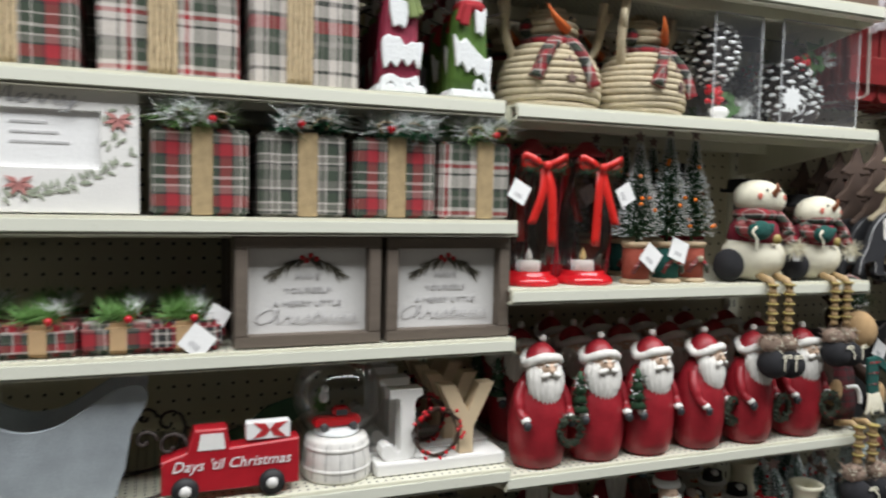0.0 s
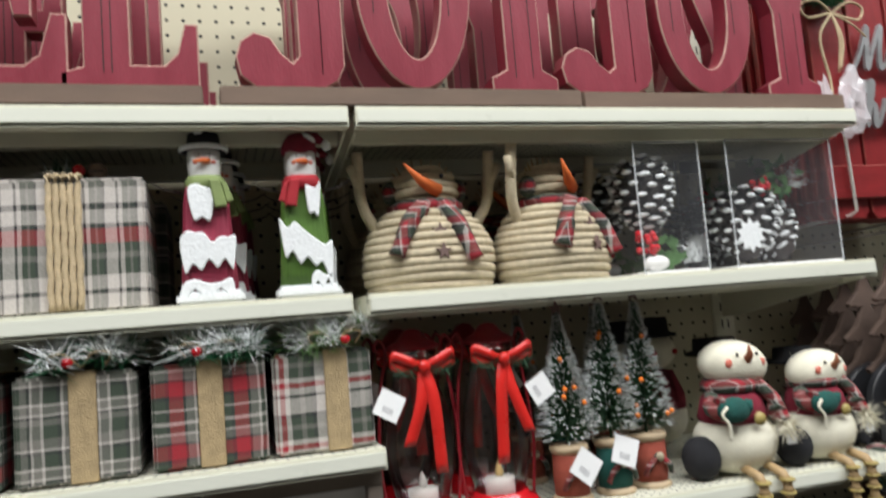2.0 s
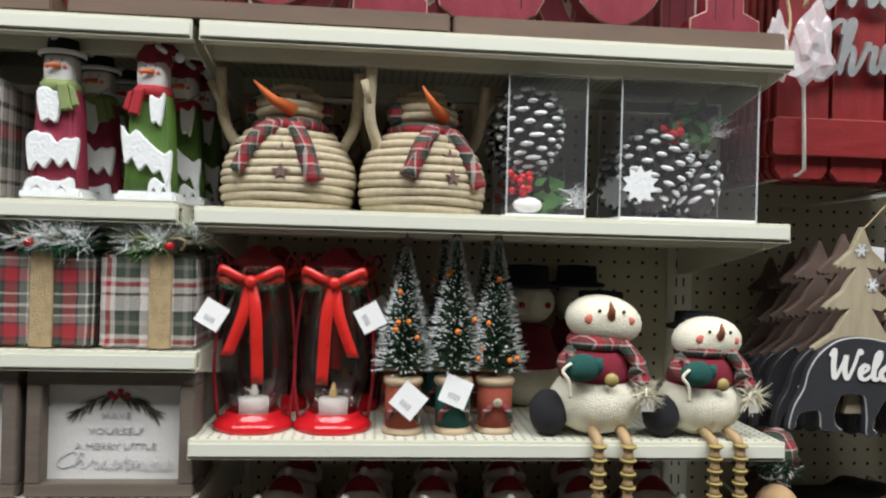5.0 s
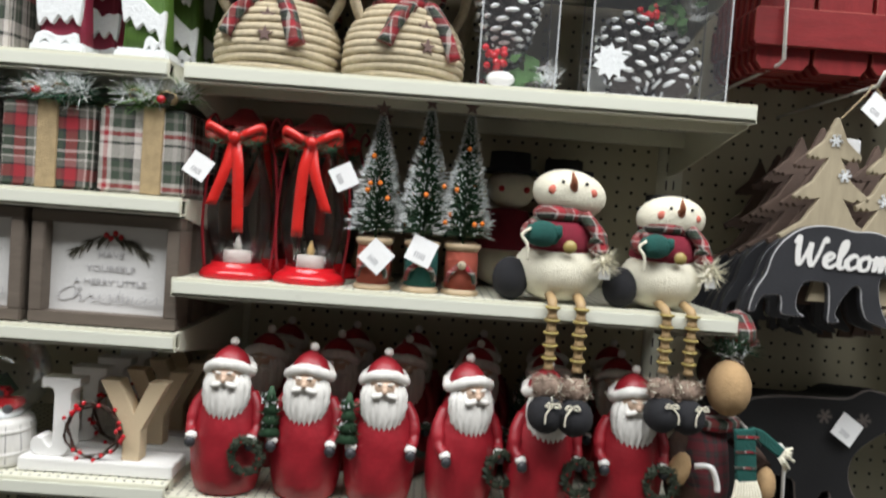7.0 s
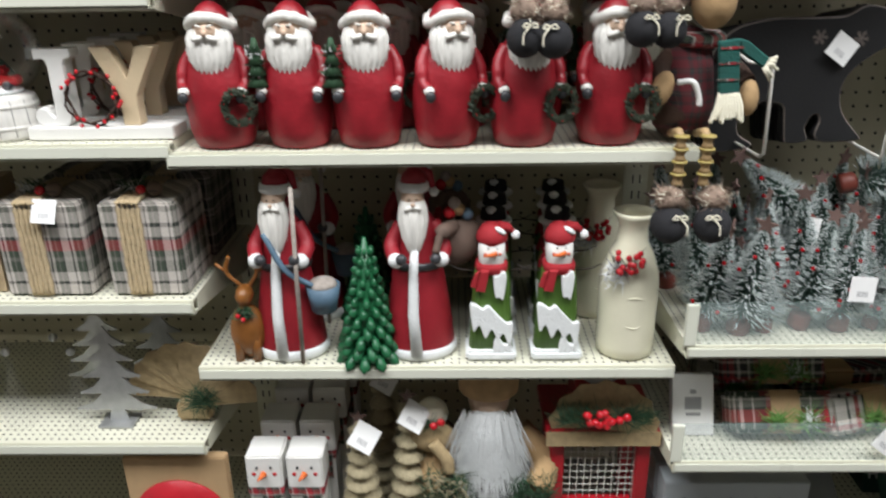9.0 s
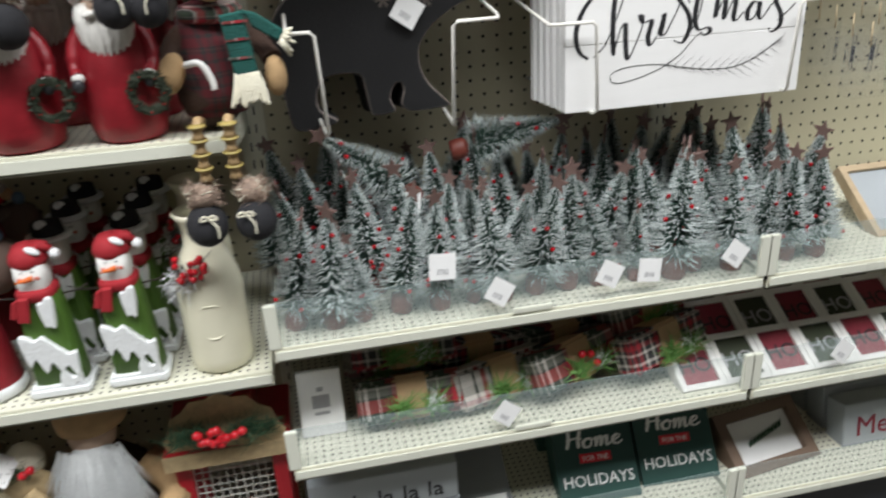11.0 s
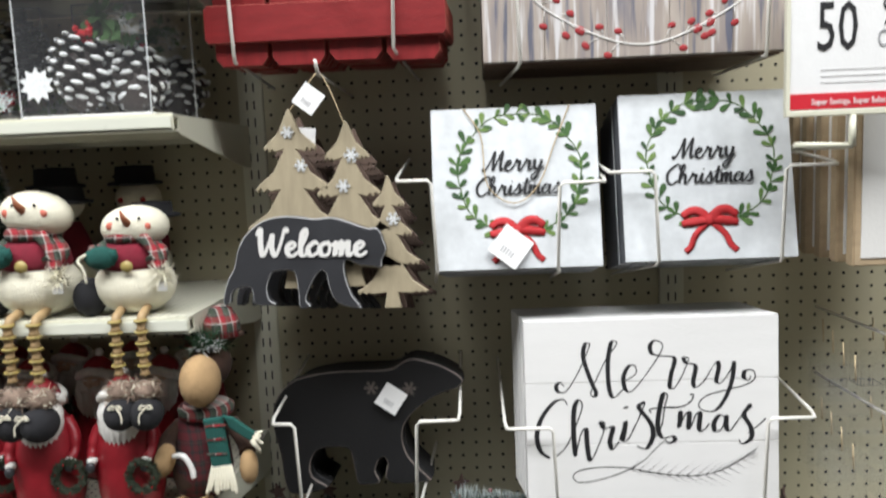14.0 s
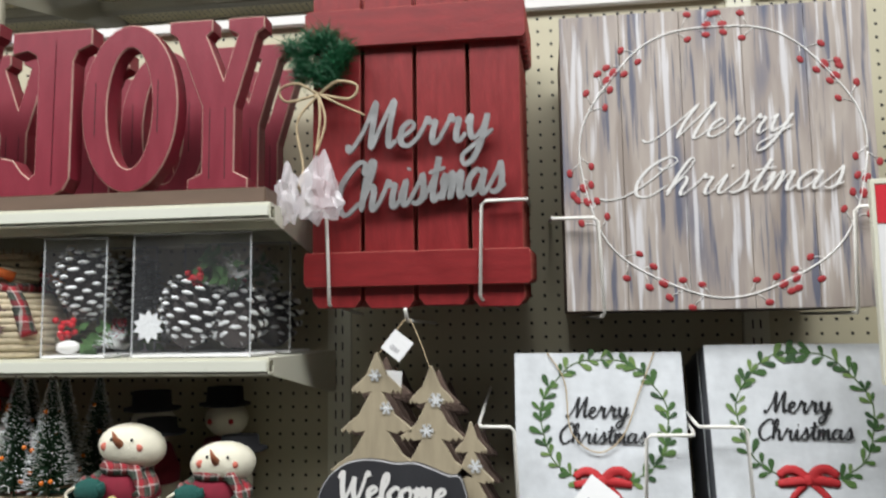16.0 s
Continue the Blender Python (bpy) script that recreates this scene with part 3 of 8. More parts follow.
# shelf heights, each with the slack by which it sits to one side in its slots
BAY1 = ((1.912, 0.0), (1.689, -0.010), (1.510, 0.016), (1.330, 0.018), (1.125, 0.016), (0.880, 0.016), (0.62, 0.0), (0.33, 0.0))
BAY2 = (1.912, 1.687, 1.405, 1.112, 0.763, 0.325)
for zs, slack in BAY1:
    shelf(-W + 0.004 + slack, -0.004 + slack, zs)
    shelf(-2 * W + 0.004, -W - 0.004, zs)
for zs in BAY2:
    shelf(0.004, W - 0.004, zs)
TRAYS = (0.809, 0.596, 0.355)
for n in (1, 2):
    for zs in TRAYS:
        shelf(n * W + 0.004, (n + 1) * W - 0.004, zs, -0.02, 0.022)
        f = thing("shelf_fence", "clear acrylic fence along the front of a shelf", "shelf fence", "shelf fences", at(n * W + 0.381, -0.018, zs))
        pane = Build(ACRYLIC).box(-0.374, 0.374, 0, 0.003, 0.0012, 0.070).put("pane", f)
        pane.visible_shadow = False
        for sx in (-1, 1):
            Build(STRIP).box(sx * 0.374 - 0.009, sx * 0.374 + 0.009, -0.0035, 0.005, 0.0005, 0.069, 0.001).put("end_clip", f)
        Build(STRIP).box(-0.03, 0.03, -0.005, -0.001, 0.001, 0.010, 0.001).put("label_clip", f)
    structure("baseboard", mat("kick_plate_" + "ab"[n - 1], (0.03, 0.035, 0.045), 0.4), (n * W, (n + 1) * W, 0.02, 0.05, 0.0, 0.30))

# the storage rack over and behind the shelves
for n in range(-2, 4):
    e = thing("overhead_rack", "cream steel overhead rack with perforated decks", "storage rack", "overhead racks", at(n * W + W / 2, 0, 2.60))
    Build(RACK).box(-0.379, 0.379, 0.40, 0.91, 0.0, 0.002).put("deck", e)
    for y in (0.44, 0.585, 0.735, 0.88):
        Build(RACKSHADE).box(-0.379, 0.379, y, y + 0.03, -0.03, -0.0005, 0.002).put("beam", e)
    Build(RACKSHADE).grid([[(x, y, z) for y, z in ((0.376, -0.0005), (0.90, -0.0005), (0.90, -0.03), (0.376, -0.16))] for x in (-0.3805, -0.378)], smooth=False).put("bracket", e)

# ---- bay with hanging signs ----


def hook(xa, xb, zt, zb, drop=0.0, y=0.082, xw=None):
    """A bent white wire display hook that holds a stack of signs against the board."""
    b = Build(WIRE)
    xw = xa if xw is None else xw
    s = 0.006 if xb > xa else -0.006
    b.rod([(xw, 0.366, zt + 0.035), (xa, y + 0.02, zt + 0.004), (xa + s * 0.4, y + 0.003, zt), (xa + s, y, zt), (xb - s, y, zt), (xb, y, zt - 0.006),
           (xb + s * 0.8, y, zb + 0.004), (xb + s * 0.4, y + 0.010, zb - 0.002), (xb - s * 2, 0.366, zb - drop)], 0.0027)
    return tagged(b.put("display_hook"), "white bent wire display hook on the pegboard", "display hook", "wire hooks")


for q in ((0.840, 0.876, 1.217, 1.077), (1.130, 1.064, 1.216, 1.073), (1.199, 1.271, 1.200, 1.068), (1.664, 1.592, 1.206, 1.072),
          (1.049, 1.101, 1.581, 1.441, 0.056), (1.357, 1.289, 1.570, 1.441, 0.056), (1.360, 1.427, 1.582, 1.445, 0.056), (1.69, 1.614, 1.582, 1.445, 0.056),
          (0.772, 0.818, 1.910, 1.766, 0.012), (1.128, 1.060, 1.917, 1.770, 0.012), (1.165, 1.232, 1.886, 1.742), (1.66, 1.59, 1.89, 1.742)):
    hook(*q)


def strokes(b, lines, place, y, pen, thin=0.3, deep=0.0006):
    """Brush lines: thick on the way down, thin on the way up; place turns drawing units into x and z."""
    for st in lines:
        pts = [Vector((*place(p.x, p.y), 0)) for p in smooth_line([(px, pz, 0) for px, pz in st], 7)]
        pts = [Vector((p.x, 0, p.y)) for p in pts]
        ring = []
        for i, p in enumerate(pts):
            d = (pts[min(i + 1, len(pts) - 1)] - pts[max(i - 1, 0)]).normalized()
            w = pen * (thin + (1 - thin) * max(0.0, -d.z) ** 1.5) * (0.5 if i in (0, len(pts) - 1) else 1)
            s = Vector((-d.z, 0, d.x)) * w
            y -= 0.0000004
            ring.append([(p.x + s.x, y, p.z + s.z), (p.x - s.x, y, p.z - s.z), (p.x - s.x, y + deep, p.z - s.z), (p.x + s.x, y + deep, p.z + s.z)])
        b.grid(ring, smooth=False)


# Brush lettering of the white sign, letter by letter, in hundredths of its width.
BRUSH_MERRY = [
    [(15.5, 49.6), (13.9, 51.2), (12.3, 49.6), (13.4, 47.3), (16.6, 48), (21.4, 55.5), (25.7, 65.2), (25.5, 66.8), (24.1, 66.2), (23.4, 60.9), (26.3, 51.2), (28.1, 46.9), (27.3, 45), (26, 46.4),
     (27.9, 51.2), (32.2, 59.8), (36.4, 65.7), (36.2, 67.3), (34.3, 66.2), (33, 57.7), (33.4, 48), (35.2, 44.5), (39.1, 48)],
    [(39.1, 50.7), (43.9, 53.9), (43.7, 57.1), (41.3, 57.1), (39.1, 52.8), (39.7, 48), (42.3, 46.9), (47.2, 52.3)],
    [(47.2, 52.3), (53.1, 60.9), (54.7, 65.2), (52, 67.1), (49.8, 65.2), (50.4, 62), (53.6, 60.9), (59.2, 59.8), (57.9, 53.4), (57.3, 48.2), (59.5, 48.2), (63.2, 54.4)],
    [(62.7, 53.9), (64.8, 59.3), (63, 59.8), (63.8, 57.7), (67.5, 56.4), (66.5, 50.2), (67.5, 47.8), (70.7, 50.2), (74, 55.5)],
    [(74.2, 56), (76.1, 57.9), (76.6, 55.5), (75.6, 50.2), (77.7, 49.6), (80.9, 53.9), (82.5, 57.7), (81.7, 50.2), (78.8, 42.7), (75, 38.2), (70.2, 38.4), (68.6, 41), (71.8, 44.3), (79.3, 46.4),
     (86.8, 48.2), (90.6, 50.7), (90, 53.9), (87, 53.9), (86.3, 51.2), (88.4, 50.2), (89, 51.8)],
]
BRUSH_CHRISTMAS = [
    [(16.6, 42.1), (15, 44.3), (11.3, 43.2), (6.4, 37.3), (4.1, 29.8), (5.4, 23.4), (9.1, 20.2)],
    [(11.3, 20.7), (16.1, 25.5), (20.9, 36.2), (22.5, 41.6), (21.2, 43.9), (19.3, 40.5), (18.8, 30.9), (19.3, 20.7)],
    [(19.3, 20.7), (21.7, 29.8), (23.8, 32), (24.1, 25.5), (25.2, 18.9), (27.9, 23.4), (30.5, 29.8)],
    [(30.5, 29.8), (31.3, 34.1), (29.8, 34.6), (31.1, 32), (34.5, 32.5), (33.2, 26.6), (34.3, 23.4), (37, 26.6)],
    [(37, 27.1), (39.4, 34.6), (39.1, 30.9), (38.4, 27.1), (40.7, 27.7), (43.9, 34.1)],
    [(39.7, 40.8), (39.9, 40)],
    [(43.9, 33.6), (47.2, 41.6), (46.6, 42.1), (45, 40), (49.3, 34.1), (50.4, 28.7), (47.7, 23.4), (43.9, 24.4)],
    [(49.3, 25.5), (53.6, 32), (55.2, 40.5), (56.3, 44.8), (54.7, 45.4), (53.1, 39.4), (52.3, 32), (54.1, 27.7), (57.9, 28.2), (59, 26.6), (56.8, 25.4), (55.2, 26.6)],
    [(49.8, 37.8), (49.3, 39.4), (53.6, 40), (61.1, 40), (65.4, 42.1), (66.5, 44.8), (65.2, 45)],
    [(60.2, 31.4), (60.6, 37.3), (61.3, 37.8), (61.1, 34.1), (60.9, 32), (63.2, 36.8), (64.8, 37.5), (64.5, 32), (65.2, 31.4), (67.5, 36.8), (69.1, 37.1), (68.6, 31.4), (69.9, 30), (72.9, 33)],
    [(78.8, 35.7), (76.6, 36.2), (74.5, 33), (75, 29.8), (77.7, 30.9), (79.3, 36.2), (79.3, 31.4), (80.9, 30), (84.7, 35.2)],
    [(84.7, 34.6), (87.9, 40), (88.4, 39.4), (86.3, 36.2), (89, 30.9), (89, 26.6), (85.7, 24.4), (84.1, 26)],
    [(87.9, 28.7), (92.2, 32), (94.9, 34.6)],
]
FLOURISH = [(55.2, 26.6), (51.4, 23.4), (47.2, 19.1), (40.7, 15), (31.1, 11.6), (21.4, 10), (18.2, 12.1), (20.4, 14.8), (28.9, 16.1), (39.7, 15.6), (49.3, 13.7), (60, 12.1), (70.7, 12.1), (79.3, 14.8), (86.8, 19.1), (90, 21.2)]


def lettered_sign(x0, x1, z0, z1, y):
    e = thing("wall_sign", "white wooden block sign lettered Merry Christmas in black script", "sign", "", at((x0 + x1) / 2, y, z0, 0, 0, -2))
    h, t = (x1 - x0) / 2, z1 - z0
    for k in range(3):
        Build(SIGNWHITE).box(-h, h, 0, 0.020, t * k / 3 + 0.0004, t * (k + 1) / 3 - 0.0002, 0.0008).put("plank", e)
    u = 2 * h / 100

    def place(px, pz):
        return -h + px * u, pz * u

    b = Build(INK)
    strokes(b, BRUSH_MERRY, place, -0.0002, 0.0034, 0.26, 0.0003)
    strokes(b, BRUSH_CHRISTMAS, place, -0.0004, 0.0038, 0.26, 0.0003)
    strokes(b, [FLOURISH], place, -0.0006, 0.0006, 0.9, 0.0003)
    b.put("lettering", e, "black brush script lettering")
    b = Build(FEATHER)
    spine = [Vector((*place(p.x, p.y), 0)) for p in smooth_line([(px, pz, 0) for px, pz in FLOURISH[9:]], 14)]
    rng = random.Random(17)
    for k, p in enumerate(spine[2:-2:5]):
        v = 5 * k / (len(spine) - 4)
        for s in (1, -1):
            ln = (0.010 + 0.026 * math.sin(math.pi * min(1, 0.15 + 0.8 * v))) * rng.uniform(0.75, 1.1)
            q = Vector((p.x, -0.0009 - 0.000004 * k, p.y))
            b.needle(q, q + Vector((ln * 0.85, 0, s * ln * (0.55 if s > 0 else 0.62) + 0.004)), 0.00045)
    b.put("feather", e, "fine grey feather drawing")
    return e


mc = lettered_sign(1.232, 1.616, 1.067, 1.360, 0.098)
for k in range(5):
    b = Build(SIGNWHITE)
    b.box(-0.192, 0.191, 0, 0.019, 0.0, 0.292, 0.0012)
    ob = b.put("wall_sign", m=at(1.424 - 0.003 * k, 0.120 + 0.0215 * k, 1.066 - 0.0005 * k, 0, 0, -2))
    tagged(ob, "blank white back of a block sign in the hook stack", "sign", "stacked block signs")


def leaf(b, c, ang, ln, wd, y):
    d, s = Vector((math.cos(ang), 0, math.sin(ang))), Vector((-math.sin(ang), 0, math.cos(ang)))
    c = Vector((c[0], y, c[1]))
    b.grid([[c, c + d * ln * 0.35 + s * wd, c + d * ln, c + d * ln * 0.35 - s * wd], [p + Vector((0, 0.0006, 0)) for p in (c, c + d * ln * 0.35 + s * wd, c + d * ln, c + d * ln * 0.35 - s * wd)]], smooth=False)


def round_leaf():
    """A painted leaf of unit length with a rounded end."""
    b = Build(LEAF)
    out = [(0, 0.02), (0.25, 0.09), (0.55, 0.19), (0.82, 0.20), (0.97, 0.10), (1.0, 0), (0.97, -0.10), (0.82, -0.20), (0.55, -0.19), (0.25, -0.09), (0, -0.02)]
    b.grid([[(x, 0, z) for x, z in out], [(x, 0.0006, z) for x, z in out]], smooth=False)
    return b.put("leaf")


def wreath_box(x0, x1, z0, z1, y, lean, seed, tag):
    rng = random.Random(seed)
    w, t = x1 - x0, z1 - z0
    e = thing("wreath_sign", "zinc block sign with painted wreath and Merry Christmas lettering", "sign", "wreath block signs", at((x0 + x1) / 2, y, z0, 0, 0, lean))
    Build(ZINC).box(-w / 2, w / 2, 0, 0.0035, 0, t, 0.0008).put("face", e)
    Build(ZINCSIDE).box(-w / 2 + 0.001, w / 2 - 0.001, 0.004, 0.05, 0.001, t - 0.001).put("block", e)
    c, r = (0.006, t * 0.584), w * 0.372
    b = Build(STEM)
    a0, a1 = -math.pi / 2 + 0.30, -math.pi / 2 + 2 * math.pi - 0.30
    b.rod([(c[0] + r * (1 + 0.02 * math.sin(7 * a)) * math.cos(a), -0.0002, c[1] + r * (1 + 0.02 * math.sin(7 * a)) * math.sin(a)) for a in [a0 + (a1 - a0) * k / 60 for k in range(61)]], 0.0011, 4)
    b.put("painted_stem", e, "thin green painted stem")
    spots = []
    for k in range(29):
        a = a0 + (a1 - a0) * (k + 0.5 + rng.uniform(-0.25, 0.25)) / 29
        side = 1 if math.cos(a) > 0 else -1
        for s in (-1, 1, 0):
            if s == 0 and rng.random() < 0.45:
                continue
            p = (c[0] + r * math.cos(a), c[1] + r * math.sin(a))
            ang = a + side * (math.pi / 2) + s * rng.uniform(0.55, 1.0)
            ln = w * rng.uniform(0.060, 0.092) * (0.85 if s == 0 else 1.0)
            spots.append(pose(p[0], -0.0012 - 0.0003 * (k % 3) - 0.0001 * (s + 1), p[1], 0, -math.degrees(ang), 0) @ Matrix.Diagonal((ln, 1, ln * rng.uniform(0.75, 1.15), 1)))
    many("leaf", e, round_leaf(), spots)
    zb = t * 0.235
    for s in (1, -1):
        b = Build(BOWRED)
        for lift, reach in ((0.30, 0.16), (0.02, 0.165)):
            pts = [(s * w * q * reach, -0.003, zb + w * (lift * 0.16 * math.sin(math.pi * q) + (0.022 if lift > 0.1 else -0.020) * q)) for q in (0, 0.35, 0.7, 1.0)]
            b.rod(smooth_line(pts, 4), [w * 0.012] + [w * 0.030] * 8 + [w * 0.026] * 3 + [w * 0.018], 5)
        for v in b.bm.verts:
            v.co.y = -0.0020 + (v.co.y + 0.003) * 0.10
        b.put("bow_loop", e, "red painted bow loop")
        b = Build(BOWRED)
        b.rod(smooth_line([(s * w * 0.02, -0.003, zb - w * 0.02), (s * w * 0.085, -0.003, zb - w * 0.085), (s * w * 0.115, -0.003, zb - w * 0.15), (s * w * 0.150, -0.003, zb - w * 0.185)], 4), w * 0.020, 5)
        for v in b.bm.verts:
            v.co.y = -0.0016 + (v.co.y + 0.003) * 0.06
        b.put("bow_tail", e, "red painted bow tail")
    Build(BOWRED).ball((0, -0.0016, zb), (w * 0.030, 0.003, w * 0.032), 8).put("bow_knot", e, "red painted knot")
    b = Build(INK)
    script(b, "Merry", -w * 0.180, t * 0.605, w * 0.345, -0.0012, size=w * 0.060, pen=0.145, slant=0.22, thin=0.55)
    script(b, "Christmas", -w * 0.245, t * 0.455, w * 0.505, -0.0012, size=w * 0.056, pen=0.145, slant=0.18, thin=0.55)
    b.put("lettering", e, "black script lettering")
    b = Build(JUTE)
    b.rod(smooth_line([(-w * 0.3, -0.002, t * 1.0), (-w * 0.2, -0.004, t * 0.82), (-w * 0.17, -0.005, t * 0.52), (-w * 0.02, -0.006, t * 0.40), (w * 0.13, -0.005, t * 0.5), (w * 0.24, -0.003, t * 0.76), (w * 0.34, -0.002, t)]) if tag else
          [(-w * 0.3, 0.01, t + 0.001), (0, 0.012, t + 0.002), (w * 0.3, 0.01, t + 0.001)], 0.0010, 5)
    b.put("hanging_cord", e)
    if tag:
        price_tag(e, w * -0.045, -0.008, t * 0.135, 0.050, 38)
    for k in range(3):
        s = thing("wreath_sign", "zinc block sign stacked behind another in the wire hooks", "sign", "wreath block signs", at((x0 + x1) / 2, y, z0, 0, 0, lean) @ Matrix.Translation((0.004 * k, 0.0525 + 0.0525 * k, -0.001)))
        Build(ZINC).box(-w / 2, w / 2, 0, 0.0035, 0, t).put("face", s)
        Build(ZINCSIDE).box(-w / 2 + 0.001, w / 2 - 0.001, 0.004, 0.05, 0.001, t - 0.001).put("block", s)


wreath_box(1.102, 1.352, 1.444, 1.690, 0.090, -11, 3, True)
wreath_box(1.385, 1.637, 1.448, 1.700, 0.090, -11, 5, False)

COPPER = dict(SCRIPT)
COPPER["M"] = ([[(-0.75, 0.1), (-0.4, -0.05), (0.0, 0.35), (0.55, 1.4), (0.8, 2.0)], [(0.8, 2.0), (0.66, 1.0), (0.72, 0.05)], [(0.72, 0.05), (1.2, 1.3), (1.5, 2.0), (1.4, 0.9), (1.42, 0.1), (1.6, 0.0), (1.85, 0.35)]], 1.8)
COPPER["C"] = ([[(0.55, 1.55), (0.9, 1.5), (1.15, 1.9), (0.8, 2.15), (0.3, 1.7), (0.1, 0.9), (0.3, 0.15), (0.8, 0.0), (1.3, 0.6)], [(-1.0, 0.0), (-0.6, -0.1), (0.0, 0.15), (0.6, 1.0), (0.95, 1.85)]], 1.35)


def grey_sign(x0, x1, z0, z1, y):
    w, t = x1 - x0, z1 - z0
    e = thing("wall_sign", "grey plank sign with white script and red berry wreath", "sign", "", at((x0 + x1) / 2, y, z0))
    for k in range(5):
        Build(BARN).box(-w / 2 + w * k / 5 + 0.0003, -w / 2 + w * (k + 1) / 5 - 0.0003, 0, 0.012, 0, t, 0.0006).put("plank", e)
    Build(BROWN).box(-w / 2 + 0.002, w / 2 - 0.002, 0.0123, 0.045, 0.002, t - 0.002).put("frame", e)
    b = Build(WHITE)
    script(b, "Merry", -0.082, 0.254, 0.185, -0.001, size=0.0265, pen=0.088, slant=0.62, rise=0.006, thin=0.38, letters=COPPER)
    script(b, "Christmas", -0.132, 0.169, 0.300, -0.001, size=0.0275, pen=0.088, slant=0.58, rise=0.004, thin=0.38, letters=COPPER)
    b.put("lettering", e, "white script lettering")
    c, r = (0.006, 0.224), 0.205
    rng = random.Random(8)
    b, spots = Build(WHITE), []
    ring = [(c[0] + (r + 0.003 * math.sin(7 * a)) * math.cos(a), -0.0004, c[1] + (r + 0.003 * math.sin(7 * a)) * math.sin(a)) for a in [2 * math.pi * k / 90 for k in range(91)]]
    b.rod(ring, 0.0013, 5)
    for k in range(14):
        a = 2 * math.pi * (k + rng.uniform(-0.12, 0.12)) / 14
        way = 1 if k % 2 else -1
        for off, fwd, size in ((0.0, 0.055, 1.15), (0.016, 0.040, 1.0), (-0.014, 0.030, 0.95), (0.019, 0.008, 0.95), (-0.017, 0.0, 0.9)):
            af = a + way * fwd / r
            p = Vector((c[0] + r * math.cos(af - way * 0.07), -0.0006, c[1] + r * math.sin(af - way * 0.07)))
            rr = r + off * rng.uniform(0.8, 1.15)
            tip = Vector((c[0] + rr * math.cos(af), -0.0006, c[1] + rr * math.sin(af)))
            b.rod([p, p.lerp(tip, 0.5) + Vector((0, 0, 0.001)), tip], 0.0006, 4)
            spots.append(Matrix.Translation(tip) @ pose(0, 0, 0, 0, -math.degrees(af) + rng.uniform(-25, 25), 0) @ Matrix.Diagonal((size, 1, size, 1)))
    b.put("painted_twig", e, "white painted twig ring")
    many("berry", e, Build(DULLRED).ball((0, 0, 0), (0.0050, 0.0011, 0.0068), 8).put("berry"), spots)
    for k in range(4):
        ob = Build(BROWN).box(-w / 2 + 0.003, w / 2 - 0.003, 0, 0.044, 0, t - 0.003, 0.001).put("wall_sign", m=at((x0 + x1) / 2, y + 0.048 + 0.047 * k, z0))
        tagged(ob, "brown back of a plank sign stacked in the hooks", "sign", "stacked plank signs")


grey_sign(1.184, 1.634, 1.748, 2.203, 0.100)


def crate(k, y):
    e = thing("crate_sign", "red slatted crate panel with galvanised Merry Christmas lettering" if k == 0 else "red slatted crate panel stacked behind another", "crate sign", "crate signs", at(0.956 + 0.001 * k, y, 1.757 + 0.0015 * k))
    rng = random.Random(40 + k)
    for j in range(4):
        x0 = -0.166 + j * 0.0845
        lo, hi = rng.uniform(0, 0.004), 0.522 + rng.uniform(-0.004, 0.004)
        out = [(x0 + 0.010, lo), (x0 + 0.069, lo), (x0 + 0.078, lo + 0.012), (x0 + 0.078, hi - 0.012), (x0 + 0.069, hi), (x0 + 0.010, hi), (x0, hi - 0.012), (x0, lo + 0.012)]
        Build(CRATE).sheet(out, 0.012, 0.022, 0.0012, edge=CRATEWORN).put("slat", e)
    for z, hgt in ((0.034, 0.054), (0.417, 0.062)):
        out = [(-0.172, z), (0.172, z), (0.1765, z + 0.006), (0.1765, z + hgt - 0.006), (0.172, z + hgt), (-0.172, z + hgt), (-0.1765, z + hgt - 0.006), (-0.1765, z + 0.006)]
        Build(CRATEX).sheet(out, 0.0, 0.0118, 0.0012, edge=CRATEWORN).put("rail", e)
    return e


cr = crate(0, 0.088)
for k in range(1, 8):
    crate(k, 0.088 + 0.0255 * k)
b = Build(SILVER)
script(b, "Merry", -0.096, 0.246, 0.215, -0.004, size=0.038, pen=0.125, deep=0.005, slant=0.18, rise=0.012, thin=0.7)
script(b, "Christmas", -0.125, 0.145, 0.262, -0.004, size=0.039, pen=0.125, deep=0.005, slant=0.15, rise=0.030, thin=0.7)
b.put("lettering", cr, "cut-out galvanised metal script lettering")
rng = random.Random(4)
b = Build(TREEGREEN)
for k in range(30):
    a, u = k / 29, rng.random()
    c = (-0.205 + 0.112 * a + (0.5 - a) * 0.05 * u, -0.012, 0.432 - 0.075 * u)
    b.spikes(rng, 90, c, (0.008, 0.012, 0.012), 0.026, 0.0008, 0.35)
b.put("pine_sprig", cr, "dark green pine sprig")
b = Build(JUTE)
for s in (1, -1):
    b.rod(smooth_line([(-0.147, -0.02, 0.335), (-0.147 + s * 0.032, -0.026, 0.352), (-0.147 + s * 0.062, -0.022, 0.345), (-0.147 + s * 0.050, -0.022, 0.325), (-0.147, -0.02, 0.335)]), 0.0022, 6)
b.rod(smooth_line([(-0.147, -0.02, 0.335), (-0.143, -0.026, 0.29), (-0.150, -0.024, 0.235)]), 0.0020, 6)
b.rod(smooth_line([(-0.147, -0.02, 0.335), (-0.180, -0.024, 0.29), (-0.170, -0.024, 0.22), (-0.176, -0.028, 0.185)]), 0.0022, 6)
